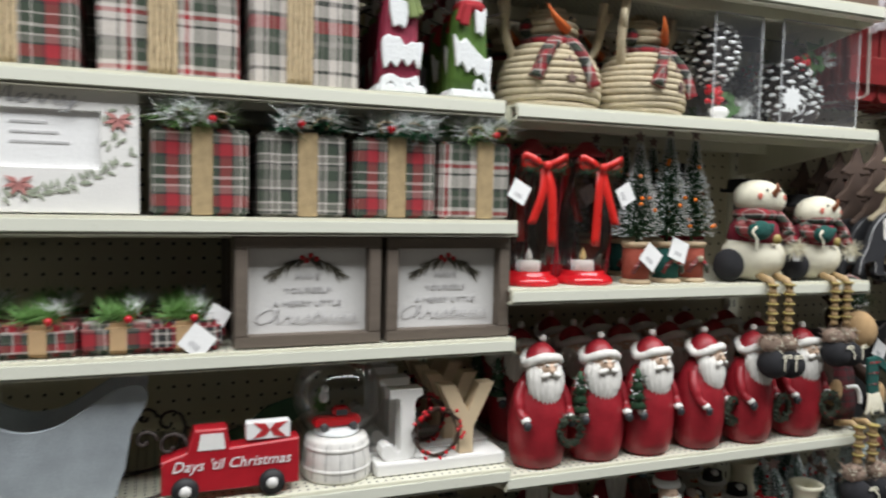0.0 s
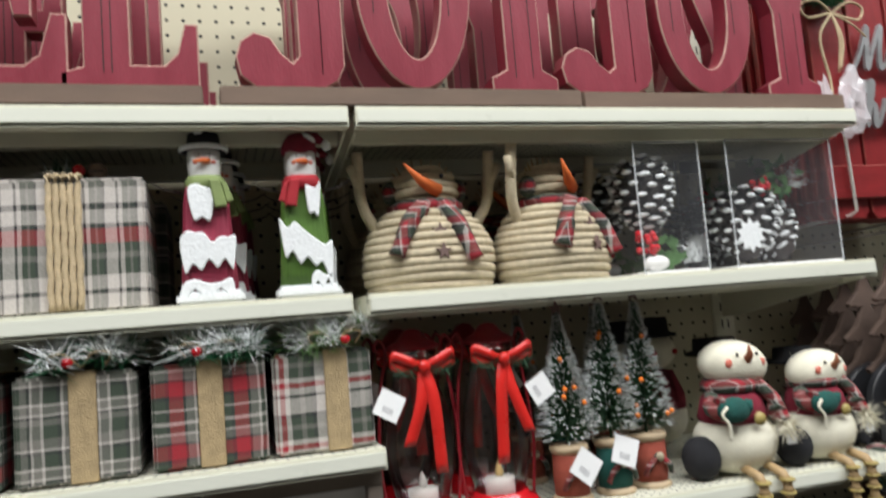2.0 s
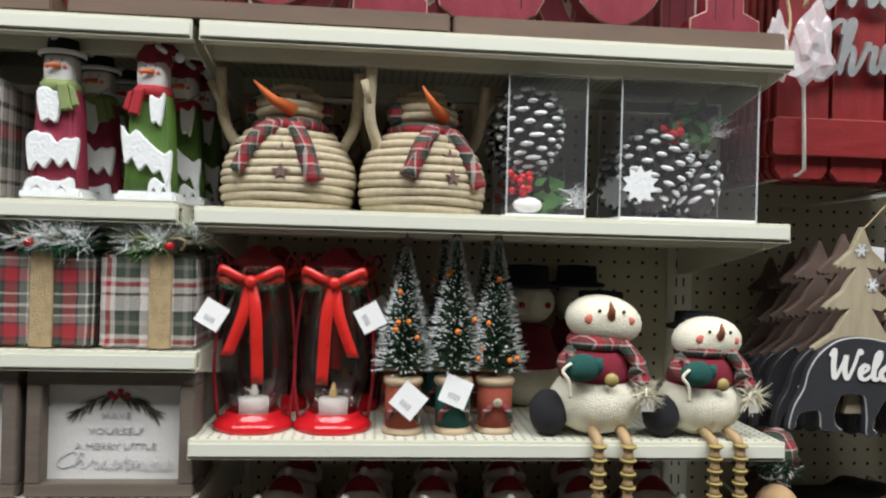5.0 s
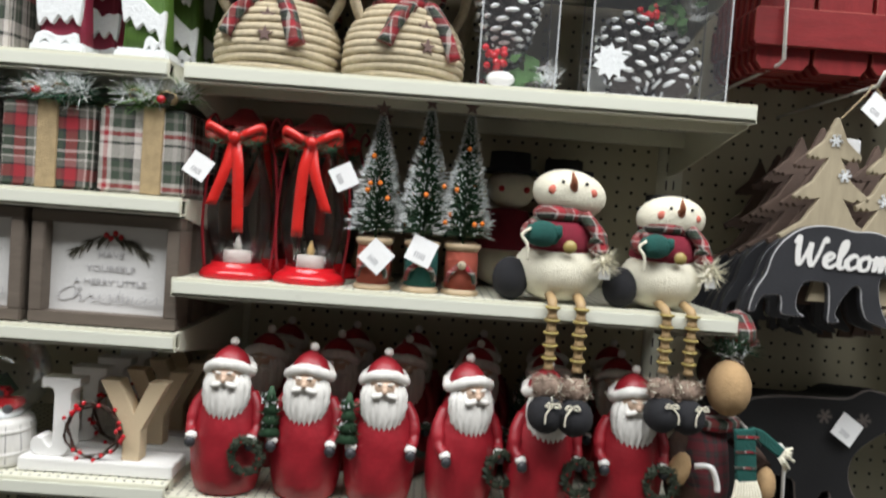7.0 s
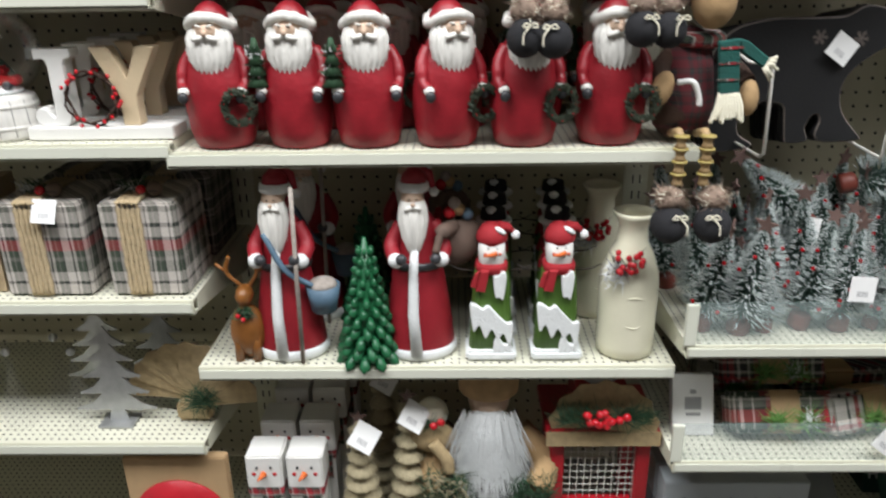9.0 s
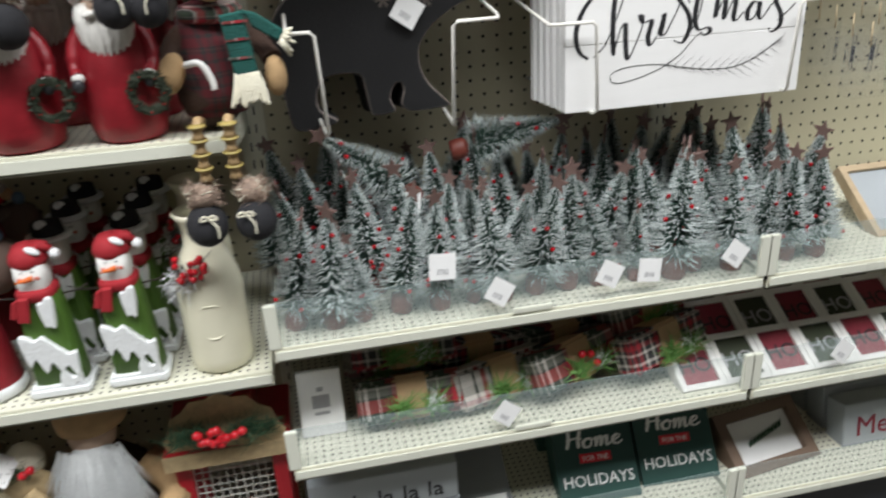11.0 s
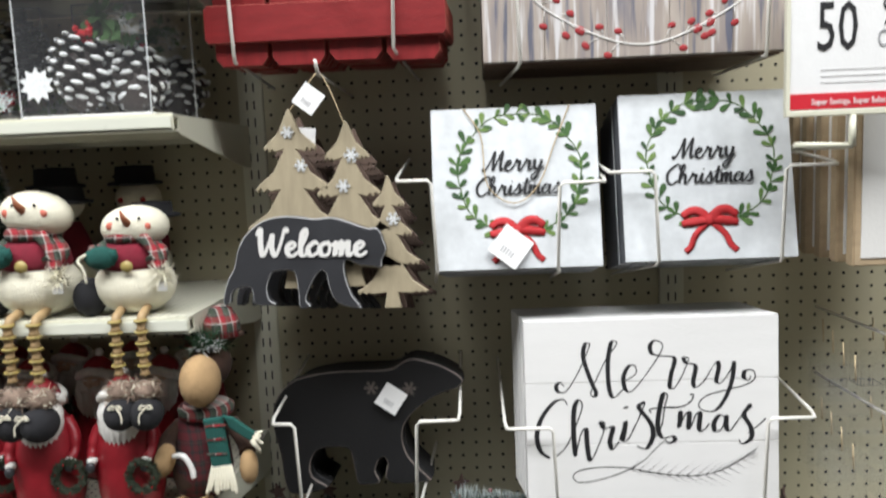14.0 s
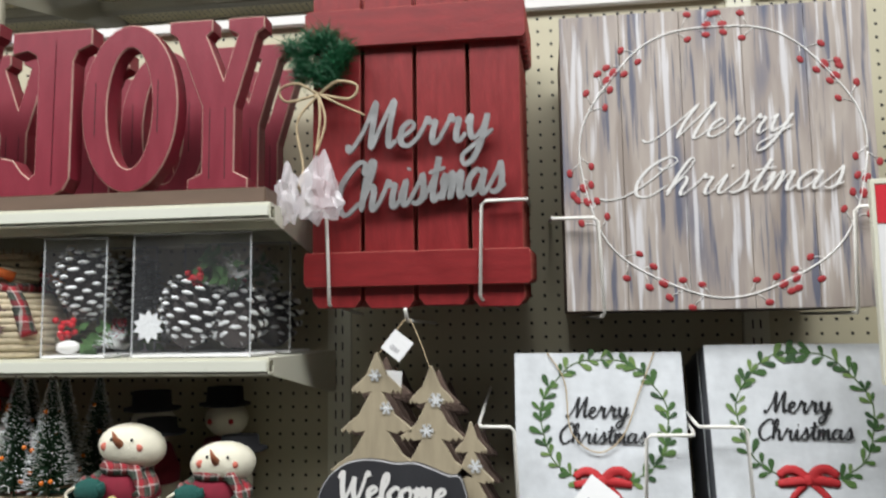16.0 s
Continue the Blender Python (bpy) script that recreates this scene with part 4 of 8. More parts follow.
b.rod(smooth_line([(-0.147, -0.02, 0.335), (-0.135, -0.024, 0.29), (-0.148, -0.026, 0.24)]), 0.0020, 6)
b.rod(smooth_line([(-0.147, -0.02, 0.335), (-0.11, -0.024, 0.315), (-0.075, -0.014, 0.300)]), 0.0018, 6)
b.put("jute_bow", cr, "tied jute bow with hanging ends")
for dx, dz, sx, sz, seed in ((-0.193, 0.175, 0.022, 0.052, 1.3), (-0.142, 0.180, 0.036, 0.064, 4.1)):
    tmp = bmesh.new()
    bmesh.ops.create_icosphere(tmp, subdivisions=3, radius=1.0)
    for v in tmp.verts:
        v.co *= 0.78 + 0.55 * noise.noise(v.co * 2.2 + Vector((seed, seed, 0))) + 0.16 * noise.noise(v.co * 7)
        v.co = Vector((v.co.x * sx * (1 - 0.25 * v.co.z), v.co.y * sx * 0.6, v.co.z * sz))
    b = Build(BAG)
    b.take(tmp)
    g = b.put("plastic_bag", cr, "crumpled clear plastic bag round a hanging ornament", pose(dx, -0.03, dz))


def fir(cx, top, bot, hw, tiers, rng):
    """A fir silhouette: drooping tiers with a ragged lower edge, and a short trunk."""
    left, right = [], []
    for k in range(tiers):
        z0 = top - (top - bot) * 0.88 * k / tiers
        z1 = top - (top - bot) * 0.88 * (k + 1) / tiers
        wi, wo = hw * 0.40 * k / tiers, hw * (0.26 + 0.74 * (k + 1) / tiers)
        dz = z0 - z1
        for side, arr in ((1, right), (-1, left)):
            arr.append((cx + side * max(wi, 0.0012), z0))
            arr.append((cx + side * (wi * 0.5 + wo * 0.42), z1 + dz * 0.42))
            arr.append((cx + side * wo * 0.86, z1 + dz * 0.16))
            arr.append((cx + side * wo, z1 + dz * 0.06 + rng.uniform(-0.002, 0.002)))
            for q in range(5):
                f = 0.94 - 0.09 * q
                arr.append((cx + side * wo * f, z1 - dz * (0.05 if q % 2 == 0 else -0.02) + rng.uniform(-0.001, 0.001)))
    zt = top - (top - bot) * 0.88
    trunk = [(cx + hw * 0.16, zt), (cx + hw * 0.24, bot), (cx - hw * 0.24, bot), (cx - hw * 0.16, zt)]
    return right + trunk + left[::-1]


# walking bear in profile: nose to the right, feet on the line z = 0, in thousandths of a metre
BEAR = [(-124, 13), (-117, 43), (-104, 66), (-97, 92), (-82, 115), (-59, 132), (-33, 138), (-7, 137), (16, 133), (43, 134), (66, 127), (92, 117), (104, 117), (111, 112), (116, 97), (119, 84), (112, 69), (111, 59),
        (99, 61), (79, 64), (63, 71), (57, 66), (58, 46), (66, 20), (79, 0), (53, 5), (41, 13), (33, 33), (30, 53), (21, 56), (10, 43), (0, 23), (-1, 13), (5, 5), (-11, 3), (-12, 26), (-15, 53), (-23, 59),
        (-46, 58), (-53, 50), (-58, 33), (-55, 17), (-46, 9), (-76, 10), (-79, 26), (-82, 36), (-92, 36), (-106, 33), (-112, 23), (-114, 13)]


def snowflake(b, x, z, r, y):
    for k in range(6):
        a = k * math.pi / 3
        leaf(b, (x, z), a, r, r * 0.16, y)
        leaf(b, (x + r * 0.5 * math.cos(a), z + r * 0.5 * math.sin(a)), a + 0.7, r * 0.4, r * 0.1, y)
        leaf(b, (x + r * 0.5 * math.cos(a), z + r * 0.5 * math.sin(a)), a - 0.7, r * 0.4, r * 0.1, y)


def welcome(k, y, dx, dz):
    rng = random.Random(70 + k)
    e = thing("welcome_plaque", "charcoal bear cut-out with white Welcome lettering before pale wooden firs" if k == 0 else "bear and fir cut-out plaque hanging behind another", "plaque", "welcome plaques", at(0.915 + dx, y, 1.400 + dz))
    b = Build(CHAR)
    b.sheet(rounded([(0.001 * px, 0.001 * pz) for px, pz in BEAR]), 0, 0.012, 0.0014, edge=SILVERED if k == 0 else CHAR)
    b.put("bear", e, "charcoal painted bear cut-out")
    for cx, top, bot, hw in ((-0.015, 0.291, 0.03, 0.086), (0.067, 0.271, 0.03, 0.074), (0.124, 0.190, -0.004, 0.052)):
        # rear firs take a dark brown in place of the shade they hang in
        Build(SACK_AND_SHADE if k else WOOD).sheet(fir(cx, top, bot, hw, 4, rng), 0.0135, 0.022, 0.001).put("fir", e, "fir cut-out coloured dark for the shade behind the front plaque" if k else "pale pine fir cut-out")
    if k == 0:
        b = Build(WHITE)
        script(b, "Welcome", -0.070, 0.082, 0.160, -0.0014, size=0.0195, pen=0.20, slant=0.15, rise=-0.004, thin=0.6)
        b.put("lettering", e, "white brush lettering")
        for x, z, r in ((-0.017, 0.258, 0.011), (0.0, 0.210, 0.011), (0.074, 0.222, 0.013), (0.060, 0.178, 0.012), (0.130, 0.128, 0.012)):
            b = Build(SNOW)
            snowflake(b, x, z, r, 0.0115)
            b.put("snowflake", e, "small white wooden snowflake")
        price_tag(e, 0.022, -0.012, 0.302, 0.034, 38)
        price_tag(e, 0.008, 0.02, 0.250, 0.028, 5)
        b = Build(JUTE)
        b.rod(smooth_line([(-0.015, 0.016, 0.285), (0.018, 0.01, 0.325), (0.033, 0.02, 0.34), (0.050, 0.014, 0.31), (0.067, 0.016, 0.262)]), 0.001, 5)
        b.put("hanging_cord", e)


welcome(0, 0.05, 0, 0)
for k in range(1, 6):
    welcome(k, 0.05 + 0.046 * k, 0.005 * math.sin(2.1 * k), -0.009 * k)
b = Build(WIRE)
b.rod([(0.948, 0.366, 1.735), (0.948, 0.06, 1.738), (0.948, 0.045, 1.755)], 0.0026)
tagged(b.put("display_hook"), "straight white peg hook holding the plaques", "display hook", "wire hooks")

STANDING = [(0.0, 0.62), (0.04, 0.76), (0.13, 0.87), (0.30, 0.92), (0.55, 0.925), (0.64, 0.935), (0.70, 0.985), (0.757, 1.0), (0.875, 0.955), (0.97, 0.88), (1.0, 0.825), (0.97, 0.775), (0.90, 0.745), (0.82, 0.69), (0.72, 0.58), (0.675, 0.45),
            (0.70, 0.28), (0.80, 0.12), (0.81, 0.085), (0.70, 0.07), (0.61, 0.075), (0.575, 0.13), (0.59, 0.22), (0.575, 0.27), (0.545, 0.25), (0.525, 0.17), (0.545, 0.08), (0.45, 0.065), (0.425, 0.10), (0.41, 0.24), (0.385, 0.345),
            (0.25, 0.35), (0.19, 0.27), (0.19, 0.14), (0.27, 0.06), (0.20, 0.02), (0.08, 0.01), (0.045, 0.10), (0.03, 0.30), (0.005, 0.48)]
BEAR_OUT = rounded([(0.815 + 0.320 * px, 1.058 + 0.230 * pz) for px, pz in STANDING])
b = Build(BEARBLACK)
b.sheet(BEAR_OUT, 0.180, 0.198, 0.0022, edge=SMOKED)
bear = tagged(b.put("bear_cutout"), "black wooden bear cut-out with worn edges, leaning in hooks", "bear cut-out")
price_tag(bear, 1.016, 0.172, 1.224, 0.040, 35)
for cx, cz in ((0.983, 1.241), (1.046, 1.238)):
    b = Build(SMOKED)
    snowflake(b, cx, cz, 0.014, 0.1792)
    b.put("snowflake", bear, "faded painted snowflake")
for k in range(1, 6):
    b = Build(BEARBLACK)
    b.sheet(BEAR_OUT, 0, 0.018, 0.002)
    tagged(b.put("bear_cutout", m=at(0.002 * math.sin(k), 0.180 + 0.024 * k, -0.004 * k)), "black bear cut-out stacked behind another", "bear cut-out", "stacked bears")

# ---- bottle-brush trees on the tray ----


def brush_meshes(seed, h, r, n, w=0.0011, fine=False):
    rng = random.Random(seed)
    g, s = (Build(GREEN), Build(SNOW)) if fine else (Build(FROST), Build(SNOWY))
    g.rod([(0, 0, 0), (0, 0, h)], 0.0022, 5)
    for k in range(n):
        z = h * (0.08 + 0.92 * (k + rng.random()) / n)
        rr = r * (1.04 - z / h) * rng.uniform(0.85, 1.1) + 0.004
        a = k * 2.39996 + rng.uniform(-0.3, 0.3)
        o = Vector((math.cos(a), math.sin(a), 0))
        q = Vector((0, 0, z)) + o * rr + Vector((0, 0, rr * rng.uniform(-0.15, 0.35)))
        p = Vector((0, 0, z - 0.002)) + o * rr * 0.12
        g.needle(p, q, w)
        if rng.random() < 0.9:
            s.needle(p.lerp(q, rng.uniform(0.60, 0.82) if fine else rng.uniform(0.38, 0.66)) + Vector((0, 0, w * 0.9)), q + Vector((0, 0, w)), w * 1.05)
    return g, s


def star_mesh(r):
    b = Build(STARB)
    pts = [((r if k % 2 == 0 else r * 0.42) * math.sin(k * math.pi / 5), (r if k % 2 == 0 else r * 0.42) * math.cos(k * math.pi / 5)) for k in range(10)]
    b.sheet(pts, -0.0015, 0.0015)
    return b


def small_tree(seed, h, r):
    e = thing("bottle_brush_tree", "small snow-tipped green bottle-brush tree with red beads and rusty star", "tree ornament", "bottle-brush trees on the tray")
    g, s = brush_meshes(seed, h, r, 860, 0.0010)
    for ob in (g.put("brush", e), s.put("snow", e, "white flocked needle tips")):
        ob.location.z = 0.022
    Build(SPOOLRED).lathe([(0.015, 0), (0.0165, 0.004), (0.0165, 0.021), (0.013, 0.025), (0.004, 0.028)], seg=12).put("base", e, "red-brown wooden base")
    star = star_mesh(0.016).put("star", e, "rusty brown metal star", at(0, 0, h + 0.03))
    rng = random.Random(seed)
    bead = None
    for k in range(7):
        z = rng.uniform(0.12, 0.88) * h
        a = rng.uniform(0, 6.28)
        rr = r * (1.02 - z / h)
        m = at(rr * math.cos(a), rr * math.sin(a), z + 0.022)
        if bead is None:
            bead = Build(BERRY).ball((0, 0, 0), 0.0031, 8).put("bead", e, "red glass bead", m)
        else:
            o = bead.copy()
            scene.collection.objects.link(o)
            o.matrix_basis = m
    return e


protos = [small_tree(s, h, r) for s, h, r in ((1, 0.136, 0.043), (2, 0.146, 0.046), (3, 0.126, 0.042), (4, 0.150, 0.045))]
rng = random.Random(12)
spots = []
for row in range(4):
    for k in range(18):
        spots.append((0.800 + k * 0.053 + rng.uniform(-0.008, 0.008) + 0.027 * (row % 2), 0.034 + row * 0.085 + rng.uniform(-0.010, 0.010)))
for k, (x, y) in enumerate(spots):
    if x > 1.70:
        continue
    m = at(x, y, 0.8095, rng.uniform(0, 360), rng.uniform(-13, 13), rng.uniform(-10, 10)) @ Matrix.Scale(rng.uniform(0.84, 1.13), 4)
    if k < 4:
        protos[k].matrix_basis = m
    else:
        c = copy_thing(protos[rng.randrange(4)], m)
for x, y, z, rz, ry in ((1.010, 0.17, 0.935, 0, -48), (1.085, 0.24, 0.985, 0, 76)):
    copy_thing(protos[1], at(x, y, z, rz, ry, 10))
t3 = thing("price_card", "white price card clipped to the tray fence", "price card", "shelf price cards", at(1.011, -0.0225, 0.903))
price_tag(t3, 0, 0, 0, 0.038, 4, name="card")
for x, z, turn in ((1.093, 0.850, 35), (1.262, 0.853, 30), (1.325, 0.850, 8), (1.465, 0.857, 38), (1.10, 0.634, 40), (1.690, 0.642, 40)):
    e = thing("price_card", "white price card hanging on the shelf fence", "price card", "shelf price cards", at(x, -0.0215, z))
    price_tag(e, 0, 0, 0, 0.036, turn, name="card")

e = thing("price_card", "white price tag on a fallen bottle-brush tree", "price card", "shelf price cards", at(0.993, 0.128, 0.945))
price_tag(e, 0, 0, 0, 0.034, 8, name="card")

# ---- middle tray: wrapped bars, small boxes ----


def wrapped_bar(x, y, z, rz, tilt, cloth, seed):
    rng = random.Random(seed)
    e = thing("gift_bar", "small plaid-wrapped gift with kraft band and pine sprig", "gift", "wrapped bars", at(x, y, z - 0.010, rz, 0, tilt) @ Matrix.Scale(1.42, 4))
    Build(cloth).box(-0.062, 0.062, -0.02, 0.02, 0, 0.048, 0.005).put("bar", e)
    Build(KRAFT).box(-0.021, 0.021, -0.0212, 0.0212, -0.0004, 0.0492, 0.004).put("band", e, "brown kraft paper band")
    b = Build(LIME)
    for dx in (-0.012, 0.022):
        b.spikes(rng, 90, (dx, -0.026, 0.012), (0.007, 0.003, 0.007), 0.030, 0.0009, 0.6)
    b.put("pine_sprig", e, "bright green pine sprig")
    if seed == 4:
        beads("berry", e, BERRY, 0.005, [(-0.006, -0.032, 0.03), (0.006, -0.032, 0.026), (0.010, -0.032, 0.014)])
    b = Build(SNOW)
    b.spikes(rng, 30, (0.022, -0.03, 0.014), (0.008, 0.003, 0.008), 0.018, 0.0006, 0.6)
    b.put("snow", e)


for q in ((0.962, 0.045, 0.618, 1, -30, PLAID_B, 1), (0.962, 0.115, 0.672, 0, -26, PLAID_K, 2), (1.118, 0.062, 0.616, 16, -26, PLAID_C, 3), (1.246, 0.055, 0.632, 24, -30, PLAID_B, 4), (1.408, 0.060, 0.636, 22, -26, PLAID_K, 5),
          (1.408, 0.140, 0.655, 24, -22, PLAID_B, 6), (1.10, 0.175, 0.607, 3, 0, PLAID_K, 7), (1.26, 0.185, 0.607, 8, 0, PLAID_B, 8), (1.41, 0.215, 0.607, 5, 0, PLAID_K, 9), (0.95, 0.215, 0.607, 0, 0, PLAID_C, 10)):
    wrapped_bar(*q)
e = thing("soap_box", "white boxed ornament with a small grey picture", "box", "", at(0.818, 0.05, 0.597, 0, 0, -20))
Build(CARD).box(-0.035, 0.035, 0, 0.02, 0, 0.105, 0.001).put("carton", e)
b = Build(GREYINK)
b.box(-0.014, 0.014, -0.0008, 0.0004, 0.045, 0.066).box(-0.005, 0.005, -0.0008, 0.0004, 0.072, 0.079).box(-0.012, 0.012, -0.0008, 0.0004, 0.034, 0.039)
b.put("picture", e)


def ho_box(x, y, z, red):
    e = thing("block_sign", "small white-framed block sign reading HO on a " + ("red" if red else "dark green") + " ground", "block sign", "HO blocks", at(x, y, z - 0.010, 0, 0, -62) @ Matrix.Scale(1.14, 4))
    Build(WHITE).sheet([(-0.036, 0), (0.036, 0), (0.036, 0.085), (-0.036, 0.085)], 0, 0.022, hole=[(-0.027, 0.009), (0.027, 0.009), (0.027, 0.076), (-0.027, 0.076)]).put("frame", e)
    Build(MAROON if red else DKGREEN).box(-0.0275, 0.0275, 0.004, 0.02, 0.0085, 0.0765).put("panel", e)
    printed(e, "HO", 0, 0.003, 0.028, 0.035, INK if red else GREYINK)


for k in range(6):
    for row in range(3):
        ho_box(1.452 + k * 0.083 + 0.006 * row, -0.005 + row * 0.088, 0.612 + 0.02 * row, (k + row) % 2 == 0)

# ---- bottom tray: book boxes and lettered blocks ----
for k in range(5):
    e = thing("letter_block", "long grey wooden block lettered fa la la la la", "block sign", "fa la la blocks", at(0.905 - 0.003 * k, 0.035 + (0.0 if k < 2 else 0.055 * (k - 1)), 0.356 + (0.078 if k == 1 else 0.0 if k == 0 else 0.078)))
    if k > 1:
        Build(BOXSIDE).box(-0.125, 0.125, 0, 0.05, -0.078, -0.002).put("under_block", e)
    Build(BOXGREY).box(-0.125, 0.125, 0, 0.05, 0, 0.075, 0.0015).put("block", e)
    if k < 2:
        printed(e, "fa la la la la", 0, -0.0012, 0.012, 0.046, INK)
for x, y, z in ((1.295, 0.035, 0.356), (1.458, 0.045, 0.356), (1.30, 0.19, 0.356), (1.462, 0.20, 0.356)):
    e = thing("book_box", "dark green box reading Home for the Holidays in white", "box", "holiday book boxes", at(x, y, z, -3, 0, -38 if y < 0.1 else -20) @ Matrix.Scale(1.36, 4))
    Build(BOXGREEN).box(-0.056, 0.056, 0, 0.045, 0, 0.125, 0.001).put("carton", e)
    b = Build(CARD)
    for k in range(4):
        b.box(-0.035 + 0.02 * k, -0.019 + 0.02 * k, -0.0009, 0.0004, 0.103, 0.108)
    b.put("small_print", e)
    b = Build(CARD)
    script(b, "Home", -0.04, 0.072, 0.08, -0.001, size=0.012, pen=0.2, thin=0.5)
    b.put("lettering", e, "white script lettering")
    Build(SALERED).box(-0.022, 0.022, -0.0011, 0.0004, 0.052, 0.064, 0.0002).put("ribbon", e, "red printed ribbon")
    printed(e, "FOR THE", 0, -0.0016, 0.0545, 0.009, CARD)
    printed(e, "HOLIDAYS", 0, -0.001, 0.022, 0.021, CARD)
e = thing("tin_sign", "dark grey tin plaque lying in the tray", "plaque", "", at(1.085, 0.06, 0.356, 0, 0, -55))
Build(BOXSIDE).box(-0.05, 0.05, 0, 0.02, 0, 0.13, 0.001).put("panel", e)
Build(CARD).box(-0.03, 0.04, -0.001, 0.0005, 0.004, 0.03).put("label", e)
e = thing("framed_sign", "brown wooden frame round a white card with a sprig", "picture frame", "", at(1.655, 0.03, 0.358, 8, 0, -52) @ Matrix.Scale(1.25, 4))
Build(BROWN).sheet([(-0.075, 0), (0.075, 0), (0.075, 0.1), (-0.075, 0.1)], 0, 0.035, hole=[(-0.058, 0.017), (0.058, 0.017), (0.058, 0.083), (-0.058, 0.083)]).put("frame", e)
Build(CARD).box(-0.06, 0.06, 0.012, 0.02, 0.015, 0.085).put("card", e)
b = Build(GREEN)
for k in range(9):
    leaf(b, (-0.03 + 0.008 * k, 0.04 + 0.002 * k), 0.9, 0.018, 0.003, 0.0105)
b.put("sprig", e)
for k in range(5):
    e = thing("letter_block", "long grey block lettered Merry in dark red", "block sign", "red lettered blocks", at(1.90, 0.05 + 0.06 * k, 0.356, 0, 0, -10))
    Build(BOXGREY).box(-0.10, 0.10, 0, 0.05, 0, 0.09, 0.0015).put("block", e)
    if k == 0:
        printed(e, "Merry", 0, -0.0012, 0.02, 0.06, MAROON)

# ---- next bay: sale sign, glass blocks, hanging frames ----
e = thing("sale_sign", "white and red sale sign in a cream metal holder", "sale sign", "", at(1.662, -0.01, 1.652) @ Matrix.Diagonal((0.72, 1, 0.91, 1)))
Build(CREAM).sheet([(-0.122, -0.006), (0.122, -0.006), (0.122, 0.286), (-0.122, 0.286)], 0, 0.008, 0.001, hole=[(-0.114, 0.002), (0.114, 0.002), (0.114, 0.278), (-0.114, 0.278)]).put("holder", e)
Build(CARD).box(-0.115, 0.115, 0.002, 0.006, 0.001, 0.279).put("card", e)
Build(SALERED).box(-0.1135, 0.1135, 0.0010, 0.0021, 0.222, 0.2775).put("banner", e, "red banner")
Build(SALERED).box(-0.1135, 0.1135, 0.0010, 0.0021, 0.004, 0.026).put("footer", e, "red footer stripe")
printed(e, "SALE", 0.0, 0.0004, 0.230, 0.056, CARD, 1.15)
printed(e, "Christmas Decor", 0.0, 0.0012, 0.172, 0.0235, INK)
printed(e, "50", -0.032, 0.0012, 0.086, 0.098, INK, 0.78)
printed(e, "%", 0.062, 0.0012, 0.120, 0.050, INK, 0.9)
printed(e, "OFF", 0.064, 0.0012, 0.088, 0.036, GREYINK, 0.8)
printed(e, "Super Savings, Super Selection", 0.0, 0.0006, 0.010, 0.0125, CARD)
b = Build(LIGHTINK)
for k in range(3):
    b.box(-0.06, 0.06, 0.0014, 0.0022, 0.040 + 0.009 * k, 0.0412 + 0.009 * k)
b.put("small_print", e)
b = Build(CREAM)
b.rod([(0.0, 0.004, -0.006), (0.0, 0.004, -0.050)], 0.006)
b.rod([(-0.10, 0.010, -0.046), (0.0, 0.006, -0.050), (0.012, 0.05, -0.050), (0.012, 0.366, -0.050)], 0.0045)
b.put("arm", e)
rng = random.Random(31)
for k in range(5):
    e = thing("hanging_frame", "pale wooden plaque hanging on a peg", "plaque", "hanging plaques", at(1.745, 0.06 + 0.05 * k, 1.435))
    Build(WOODX).box(-0.045, 0.15, 0, 0.022, 0, 0.26, 0.002).put("board", e)
    Build(WHITE).box(-0.035, 0.14, -0.002, -0.0003, 0.012, 0.248).put("card", e)
for k in range(4):
    for row in range(2):
        for col in range(2):
            e = thing("acrylic_ornament", "clear acrylic block ornament hanging from a cord", "ornament", "clear ornaments", at(1.712 + 0.082 * col + 0.010 * k, 0.05 + 0.055 * k, 1.055 + 0.006 * k + 0.135 * row))
            o = Build(PVC).box(-0.032, 0.032, 0, 0.035, 0, 0.075, 0.002).put("block", e)
            o.visible_shadow = False
            b = Build(JUTE)
            b.rod([(0, 0.018, 0.075), (0, 0.022, 0.112)], 0.0012, 5)
            b.put("cord", e)
for z in (1.16, 1.285, 1.41):
    b = Build(WIRE)
    b.rod([(1.79, 0.366, z + 0.03), (1.79, 0.05, z + 0.032), (1.79, 0.04, z + 0.045)], 0.0026)
    tagged(b.put("display_hook"), "straight white peg hook with hanging ornaments", "display hook", "wire hooks")
e = thing("framed_sign", "white framed print lying on the tray of the next bay", "picture frame", "", at(1.88, 0.05, 0.811, 0, 0, -55))
Build(WOODX).sheet([(-0.1, 0), (0.1, 0), (0.1, 0.15), (-0.1, 0.15)], 0, 0.02, hole=[(-0.088, 0.012), (0.088, 0.012), (0.088, 0.138), (-0.088, 0.138)]).put("frame", e)
Build(BOXGREY).box(-0.09, 0.09, 0.008, 0.014, 0.01, 0.14).put("print", e)

